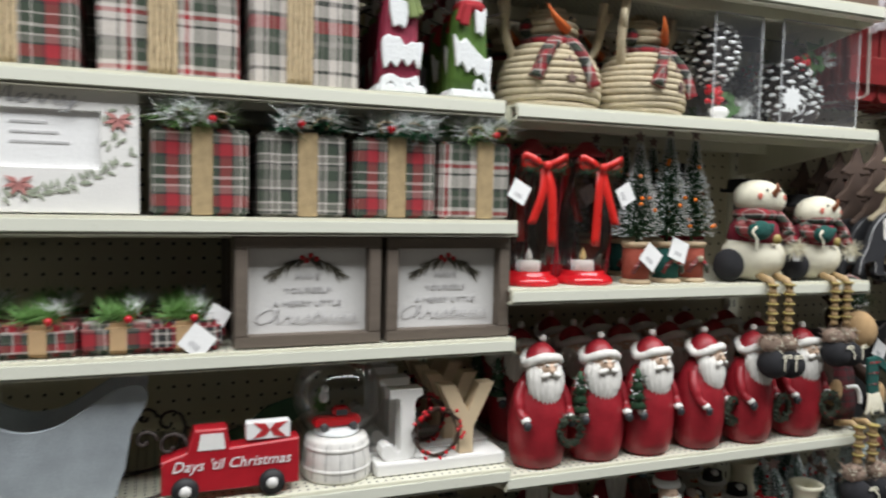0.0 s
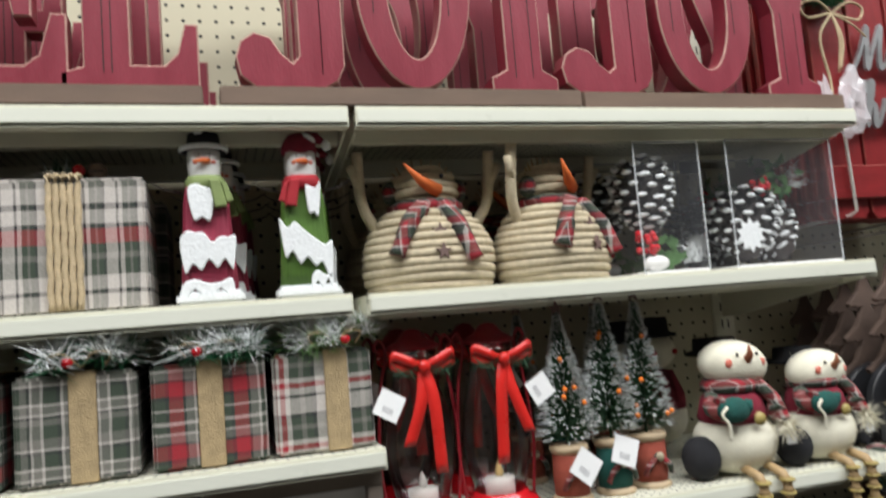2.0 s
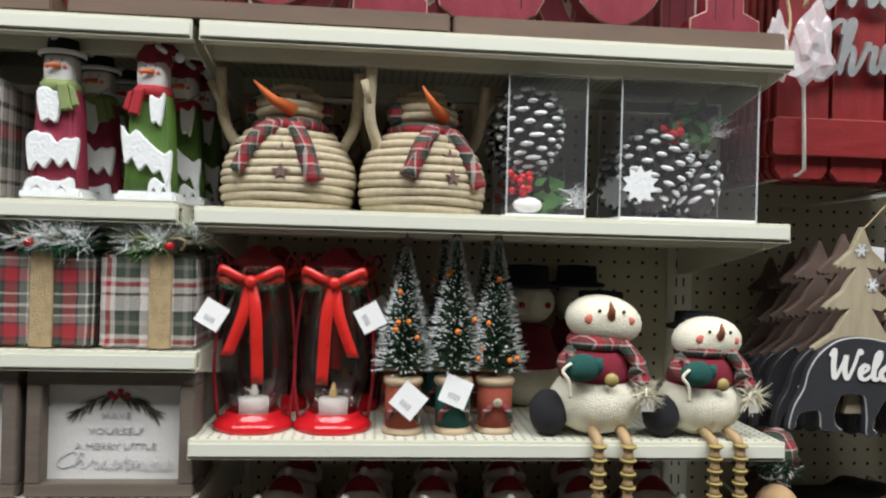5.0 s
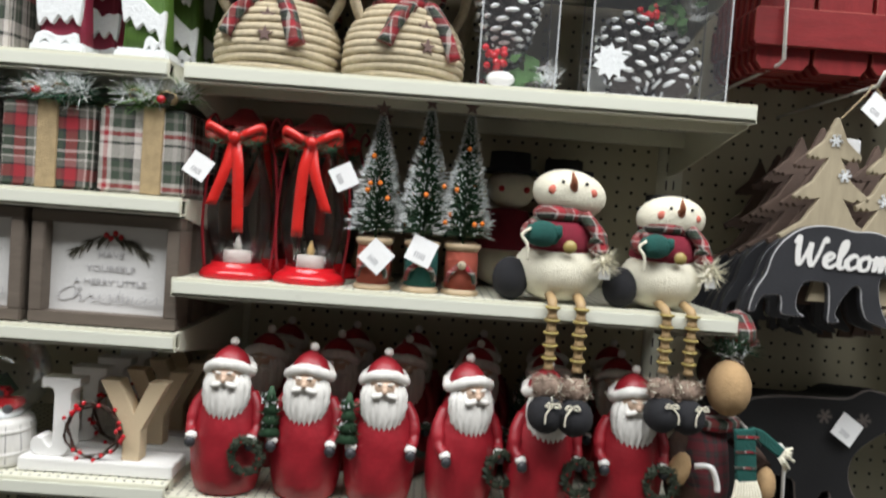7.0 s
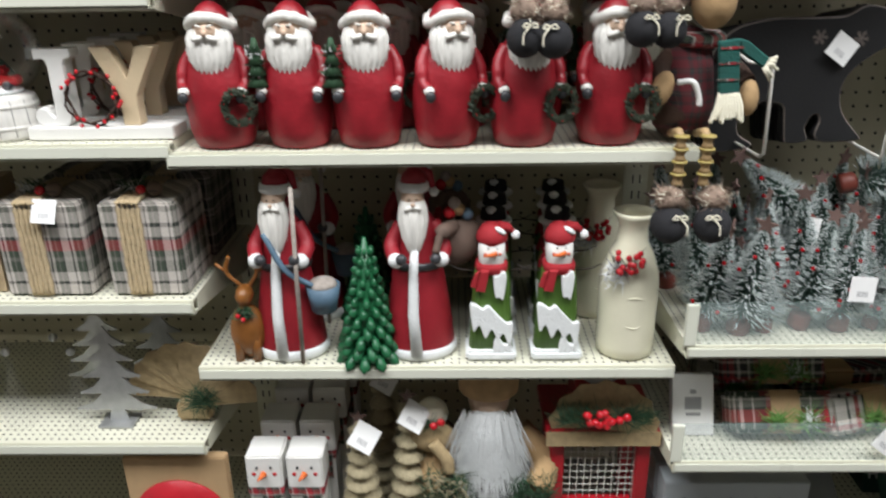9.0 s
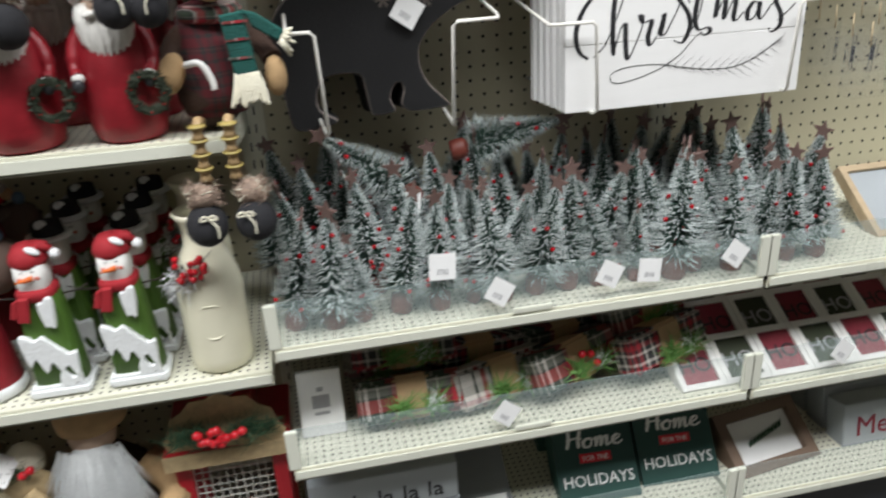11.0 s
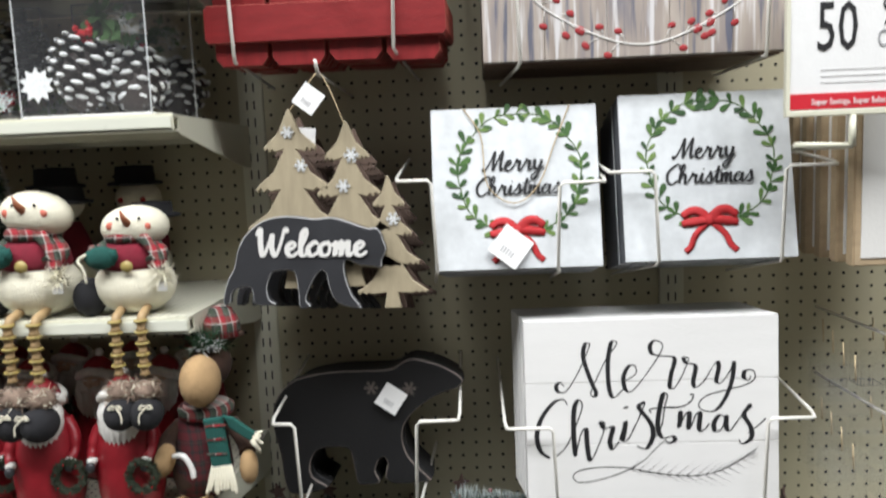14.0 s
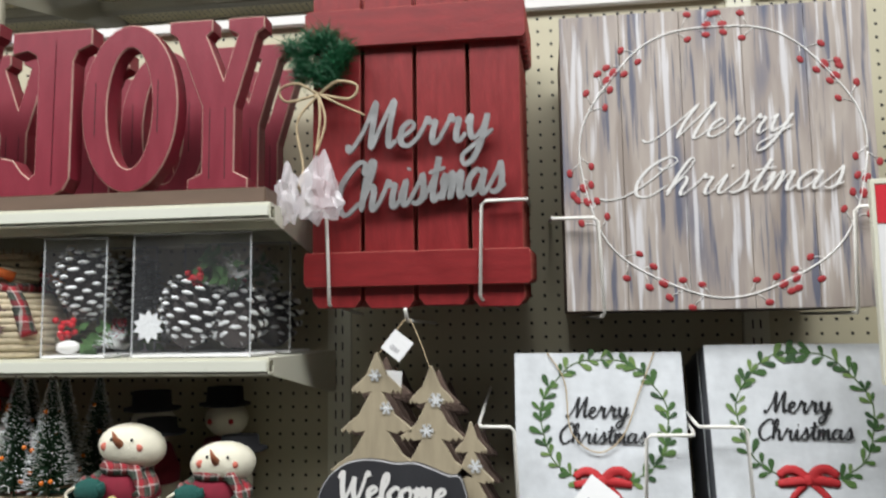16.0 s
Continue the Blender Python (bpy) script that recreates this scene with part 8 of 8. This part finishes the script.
def tall_figure(x, y, z, kind, turn=0):
    """A tall robed gift-bringer figurine in one piece."""
    rng = random.Random(kind + 300)
    b = Build(SANTARED)
    b.lathe([(0, 0.0), (0.056, 0.0), (0.058, 0.01), (0.050, 0.08), (0.039, 0.15), (0.033, 0.195), (0.029, 0.222), (0.018, 0.240), (0, 0.245)], seg=28, sy=0.8)
    b.use(SNOW).lathe([(0.057, 0.0), (0.061, 0.006), (0.060, 0.016), (0.055, 0.02)], seg=28, sy=0.8)
    b.rod([(-0.006, -0.046, 0.01), (-0.010, -0.041, 0.08), (-0.008, -0.034, 0.15), (-0.004, -0.028, 0.20)], [0.010, 0.009, 0.008, 0.006], 8)
    b.use(SKIN).ball((-0.006, -0.014, 0.262), (0.018, 0.018, 0.021), 14)
    b.use(BEARD)
    rings = []
    for r, zz in ((0.002, 0.176), (0.010, 0.186), (0.018, 0.206), (0.0225, 0.232), (0.021, 0.250), (0.017, 0.262)):
        rings.append([(-0.006 + r * (1 + 0.07 * math.sin(13 * t)) * math.cos(t), -0.022 - 0.10 * (0.262 - zz) + 0.6 * r * (1 + 0.14 * math.sin(13 * t + 50 * zz)) * math.sin(t), zz) for t in [2 * math.pi * k / 52 for k in range(52)]])
    b.grid(rings)
    b.ball((-0.012, -0.036, 0.254), (0.008, 0.004, 0.0032), 8, pose(0, 0, 0, 0, -14)).ball((0.0, -0.036, 0.254), (0.008, 0.004, 0.0032), 8, pose(0, 0, 0, 0, 14))
    b.use(SKIN).ball((-0.006, -0.037, 0.2595), 0.0034, 8)
    b.use(INK).ball((-0.0115, -0.0322, 0.2665), (0.002, 0.0012, 0.0009), 6).ball((-0.0005, -0.0322, 0.2665), (0.002, 0.0012, 0.0009), 6)
    b.use(SNOW).lathe([(0.019, 0.272), (0.024, 0.276), (0.023, 0.286), (0.018, 0.288)], (-0.004, -0.006, 0), 16)
    b.use(SANTARED).lathe([(0.021, 0.285), (0.018, 0.298), (0.008, 0.308), (0, 0.31)], (-0.003, -0.004, 0), 16)
    b.rod([(0.004, 0.002, 0.305), (0.020, 0.004, 0.296), (0.026, 0.002, 0.275)], [0.009, 0.007, 0.004], 7)
    b.use(SNOW).ball((0.027, 0.0, 0.268), 0.0075, 10)
    b.use(CHAR).lathe([(0.041, 0.150), (0.043, 0.156), (0.041, 0.162)], seg=24, sy=0.8)
    for s in (1, -1):
        b.use(SANTARED).rod(smooth_line([(s * 0.024, -0.002, 0.220), (s * 0.040, -0.014, 0.190), (s * 0.036, -0.036, 0.174)]), 0.012, 8)
        b.use(SNOW).ball((s * 0.034, -0.042, 0.174), (0.013, 0.011, 0.012), 10)
        b.use(CHAR).ball((s * 0.026, -0.050, 0.178), 0.009, 10)
    if kind == 0:
        b.use(FUR).rod([(0.026, -0.052, 0.002), (0.028, -0.054, 0.15), (0.030, -0.05, 0.292)], 0.0035, 7)
        b.use(BLUE).lathe([(0.020, 0.085), (0.027, 0.128), (0.024, 0.128), (0.018, 0.09)], (0.062, -0.028, 0), 16)
        b.rod(smooth_line([(-0.022, -0.034, 0.215), (0.01, -0.046, 0.16), (0.05, -0.04, 0.13)]), 0.005, 6)
        b.use(FUR).ball((0.062, -0.028, 0.128), (0.023, 0.023, 0.012), 12)
        b.use(AMBER).ball((-0.064, -0.020, 0.045), (0.030, 0.028, 0.046), 14)
        b.ball((-0.062, -0.030, 0.112), (0.014, 0.022, 0.017), 12)
        for s in (1, -1):
            b.rod(smooth_line([(-0.062 + s * 0.006, -0.02, 0.122), (-0.066 + s * 0.024, -0.018, 0.146), (-0.066 + s * 0.018, -0.018, 0.172)]), 0.0035, 6)
            b.rod([(-0.066 + s * 0.024, -0.018, 0.146), (-0.066 + s * 0.040, -0.018, 0.160)], 0.003, 6)
            b.rod([(-0.064 + s * 0.014, -0.034, 0.05), (-0.064 + s * 0.014, -0.038, 0.002)], 0.008, 7)
        b.use(GREEN).spikes(rng, 80, (-0.062, -0.044, 0.085), (0.012, 0.004, 0.008), 0.014, 0.0016, 0.5)
        b.use(BERRY).ball((-0.060, -0.058, 0.082), 0.004, 6).ball((-0.068, -0.058, 0.088), 0.004, 6)
    else:
        fir_resin(b, -0.082, -0.018, 0.0, 0.205, 0.050, rng)
        b.use(SACK_AND_SHADE).ball((0.066, 0.004, 0.185), (0.034, 0.028, 0.042), 16, pose(0, 0, 0, 0, 28)).rod(smooth_line([(0.026, -0.048, 0.186), (0.036, -0.034, 0.212), (0.056, -0.008, 0.214)]), [0.006] * 7 + [0.012] * 8, 8)
        for dx, dz, mt in ((0.05, 0.235, BERRY), (0.065, 0.24, TAN), (0.078, 0.232, BLUE), (0.058, 0.25, FUR)):
            b.use(mt).ball((dx, -0.004, dz), 0.010, 8)
    return tagged(b.put("robed_figurine", m=at(x, y, z, turn)), "tall red-coated bearded figurine with staff, pail and reindeer" if kind == 0 else "tall red-coated bearded figurine with sack and green fir", "figurine", "tall figurines")


t0 = tall_figure(0.145, 0.06, 0.7645, 0)
t1 = tall_figure(0.355, 0.06, 0.7645, 1, 4)
copy_thing(t0, at(0.16, 0.20, 0.7645, 5))
copy_thing(t1, at(0.34, 0.21, 0.7645, 5))


def milk_jug(x, y, z):
    e = thing("milk_bottle_vase", "cream porcelain milk-bottle vase with frosted berry sprig", "vase", "milk bottle vases", at(x, y, z))
    b = Build(PORC)
    b.lathe([(0, 0), (0.040, 0), (0.045, 0.004), (0.046, 0.02), (0.046, 0.12), (0.044, 0.14), (0.034, 0.17), (0.024, 0.19), (0.022, 0.215), (0.028, 0.228), (0.033, 0.236), (0.030, 0.238), (0.024, 0.228), (0.019, 0.212), (0.019, 0.19)], seg=32)
    b.put("body", e)
    b = Build(PORC)
    b.rod([(0.024 * math.cos(t), -0.0462 + 0.003 * math.cos(t) ** 2 * 4, 0.085 + 0.026 * math.sin(t)) for t in [2 * math.pi * k / 24 for k in range(25)]], 0.0014, 6)
    b.put("embossed_ring", e)
    rng = random.Random(9)
    b, s = Build(CONE), Build(SNOW)
    beads("berry", e, BERRY, 0.0048, [(-0.012 + rng.uniform(-0.024, 0.022), -0.044 + rng.uniform(-0.008, 0.004), 0.172 + rng.uniform(-0.018, 0.018)) for k in range(18)], "red berry")
    b.spikes(rng, 60, (-0.02, -0.04, 0.160), (0.02, 0.006, 0.012), 0.03, 0.0011, 0.4)
    s.spikes(rng, 70, (-0.03, -0.042, 0.150), (0.018, 0.006, 0.014), 0.020, 0.0013, 0.4)
    b.put("twig", e, "dark frosted twigs")
    s.put("frost", e, "white frosted leaves")


milk_jug(0.688, 0.055, 0.7645)
milk_jug(0.665, 0.20, 0.7645)

# ---- bottom shelf ----
ZB = 0.3265


def block_snowman(x, y, z, h):
    e = thing("block_snowman", "square white wooden snowman post with plaid scarf", "figurine", "block snowmen", at(x, y, z))
    b = Build(WHITE)
    b.box(-0.029, 0.029, 0, 0.058, 0, h - 0.07, 0.002)
    b.box(-0.031, 0.031, -0.002, 0.060, h - 0.066, h, 0.003)
    b.use(ORN).rod([(0, -0.003, h - 0.034), (-0.004, -0.012, h - 0.036), (-0.008, -0.018, h - 0.038)], [0.006, 0.004, 0.001], 7)
    b.use(INK).ball((-0.012, -0.0025, h - 0.022), 0.0025, 6).ball((0.012, -0.0025, h - 0.022), 0.0025, 6)
    b.use(BOWRED).ball((-0.018, -0.002, h - 0.036), (0.004, 0.001, 0.004), 8).ball((0.018, -0.002, h - 0.036), (0.004, 0.001, 0.004), 8)
    b.use(PLAID_S).box(-0.0315, 0.0315, -0.004, 0.062, h - 0.080, h - 0.064, 0.002)
    b.box(-0.006, 0.010, -0.006, -0.003, h - 0.135, h - 0.072, 0.001)
    b.box(0.008, 0.024, -0.006, -0.003, h - 0.122, h - 0.072, 0.001)
    ob = b.put("snowman", e)


for row in range(4):
    for k in range(2):
        block_snowman(0.083 + 0.070 * k + 0.01 * row, 0.02 + 0.078 * row, ZB, 0.252 + 0.018 * row)
rng = random.Random(21)
for x, y, h in ((0.245, 0.055, 0.30), (0.330, 0.065, 0.335), (0.27, 0.19, 0.33)):
    e = thing("sisal_tree", "tan sisal tree of stacked shaggy discs with a star", "tree ornament", "sisal trees", at(x, y, ZB))
    n = 11
    for k in range(n):
        u = k / n
        r = 0.052 * (1 - 0.8 * u)
        b = Build(SISAL)
        b.lathe([(0.004, h * u), (r, h * u + 0.004), (r * 1.02, h * u + 0.009), (r * 0.5, h * u + 0.021), (0.004, h * u + 0.026)], seg=22)
        for j in range(60):
            a = rng.uniform(0, 6.28)
            p = Vector((r * 0.9 * math.cos(a), r * 0.9 * math.sin(a), h * u + 0.008 + rng.uniform(-0.002, 0.004)))
            b.needle(p, p + Vector((math.cos(a) * 0.010, math.sin(a) * 0.010, rng.uniform(-0.006, 0.002))), 0.0008)
        b.put("disc", e)
    star_mesh(0.016).put("star", e, "small metal star", at(0, 0, h + 0.006))
    price_tag(e, 0.012, -0.022, h - 0.02, 0.045, 35, -35)
rng = random.Random(6)
b = Build(DKBROWN)
b.lathe([(0, 0), (0.085, 0), (0.095, 0.04), (0.085, 0.15), (0.060, 0.24), (0.03, 0.27), (0, 0.272)], seg=24, sy=0.75)
b.use(SKIN).ball((0, -0.035, 0.325), (0.036, 0.034, 0.032), 16)
b.use(TAN).lathe([(0.040, 0.335), (0.052, 0.342), (0.054, 0.362), (0.046, 0.386), (0.02, 0.398), (0, 0.40)], (0, -0.02, 0), 22)
b.use(SNOW).ball((0, -0.055, 0.255), (0.046, 0.028, 0.075), 16)
for k in range(900):
    a, u = rng.uniform(-1, 1), rng.random()
    p = Vector((a * 0.045, -0.062 - 0.02 * (1 - a * a), 0.325 - 0.11 * u))
    b.needle(p, p + Vector((a * 0.028 + rng.uniform(-0.012, 0.012), -0.010, -0.060 - rng.uniform(0, 0.035))), 0.0012)
b.use(CHAR).lathe([(0.090, 0.135), (0.092, 0.142), (0.090, 0.152)], seg=24, sy=0.76)
b.use(SILVER).box(-0.018, 0.018, -0.074, -0.070, 0.130, 0.156, 0.002)
b.use(TAN)
for s in (1, -1):
    b.rod(smooth_line([(s * 0.055, -0.01, 0.245), (s * 0.100, -0.035, 0.200), (s * 0.085, -0.075, 0.165)]), 0.026, 9)
b.use(GREEN).spikes(rng, 260, (-0.075, -0.085, 0.175), (0.035, 0.012, 0.030), 0.034, 0.0012, 0.5)
b.spikes(rng, 260, (0.075, -0.085, 0.165), (0.035, 0.012, 0.030), 0.034, 0.0012, 0.5)
b.use(SISAL).spikes(rng, 160, (-0.075, -0.088, 0.175), (0.035, 0.012, 0.030), 0.028, 0.0011, 0.5)
b.use(BURLAP).ball((-0.098, -0.055, 0.262), (0.042, 0.016, 0.030), 12)
b.rod(smooth_line([(-0.098, -0.07, 0.262), (-0.075, -0.075, 0.23), (-0.070, -0.075, 0.205)]), 0.012, 6)
b.use(FLEECE).ball((-0.098, -0.045, 0.305), (0.028, 0.02, 0.03), 12)
b.use(GREEN).spikes(rng, 90, (-0.105, -0.06, 0.298), (0.016, 0.008, 0.012), 0.028, 0.0011, 0.5)
b.use(BERRY).ball((-0.095, -0.078, 0.300), 0.007, 8).ball((-0.083, -0.078, 0.307), 0.007, 8)
tagged(b.put("plush_figure", m=at(0.470, 0.115, ZB)), "large soft figure with long white beard, tan hat and pine sprigs", "soft toy")

e = thing("barn_lantern", "red wooden lantern with wire mesh and a pine and berry bow", "lantern", "", at(0.665, 0.06, ZB))
for sx in (-1, 1):
    for sy in (0, 1):
        Build(CHERRY).box(sx * 0.075 - 0.012, sx * 0.075 + 0.012, 0.11 * sy, 0.11 * sy + 0.02, 0, 0.265, 0.002).put("post", e)
for z in (0.0, 0.105, 0.245):
    Build(CHERRY).box(-0.062, 0.062, 0.003, 0.018, z, z + 0.02, 0.002).put("rail", e)
for k in range(11):
    Build(WIRE).box(-0.0627 + 0.0125 * k, -0.0617 + 0.0125 * k, 0.009, 0.010, 0.0205, 0.2445).put("wire", e)
for k in range(16):
    if abs(0.028 + 0.0138 * k - 0.115) < 0.014:
        continue
    Build(WIRE).box(-0.0625, 0.0625, 0.0102, 0.0112, 0.028 + 0.0138 * k, 0.029 + 0.0138 * k).put("wire", e)
Build(CHERRY).box(-0.098, 0.098, -0.012, 0.142, 0.2655, 0.280, 0.002).put("eave", e)
for k in range(7):
    b = Build(BURLAP)
    a = math.pi * (0.05 + 0.9 * k / 6)
    d, s = Vector((math.cos(a), 0, math.sin(a))), Vector((-math.sin(a), 0, math.cos(a)))
    p = Vector((0, -0.014 + 0.002 * k, 0.285))
    b.grid([[p, p + d * 0.085 + s * 0.022, p + d * 0.095, p + d * 0.085 - s * 0.022], [q + Vector((0, 0.0015, 0)) for q in (p, p + d * 0.085 + s * 0.022, p + d * 0.095, p + d * 0.085 - s * 0.022)]], smooth=False)
    b.put("bow_loop", e, "frayed burlap loop")
Build(BURLAP).box(-0.098, 0.098, -0.016, -0.0125, 0.252, 0.281, 0.001).put("burlap_band", e, "burlap band under the eave")
b = Build(GREEN)
for dx in (-0.06, -0.03, 0.03, 0.06):
    b.spikes(rng, 90, (dx, -0.022, 0.315), (0.018, 0.006, 0.012), 0.042, 0.001, 0.6)
b.put("pine_sprig", e)
beads("berry", e, BERRY, 0.0075, [(rng.uniform(-0.035, 0.035), -0.035, 0.318 + rng.uniform(-0.016, 0.016)) for k in range(14)], "dark red berry")
Build(SILVER).lathe([(0.045, 0.345), (0.042, 0.350), (0.014, 0.395), (0.004, 0.40), (0, 0.40)], (0, 0.065, 0), 4).put("roof_cap", e, "galvanised metal cap")
Build(CHERRY).box(-0.045, 0.045, 0.02, 0.11, 0.2805, 0.3445, 0.002).put("roof_box", e)
b = Build(SILVER)
b.rod(smooth_line([(-0.088, -0.004, 0.19), (-0.10, -0.012, 0.18), (-0.10, -0.012, 0.15), (-0.088, -0.004, 0.145)]), 0.002, 6)
b.put("latch", e)
price_tag(e, -0.045, -0.02, 0.06, 0.045, 20)
e = thing("round_sign", "tan board sign with a red lettered disc", "sign", "", at(-0.07, 0.02, 0.335))
Build(KRAFT).box(-0.09, 0.088, 0, 0.02, 0, 0.24, 0.002).put("board", e)
Build(CHERRY).lathe([(0, 0), (0.085, 0), (0.085, 0.003), (0, 0.003)], (0, -0.0005, 0.11), 40, m=pose(0, 0, 0, 90)).put("disc", e, "red painted disc")
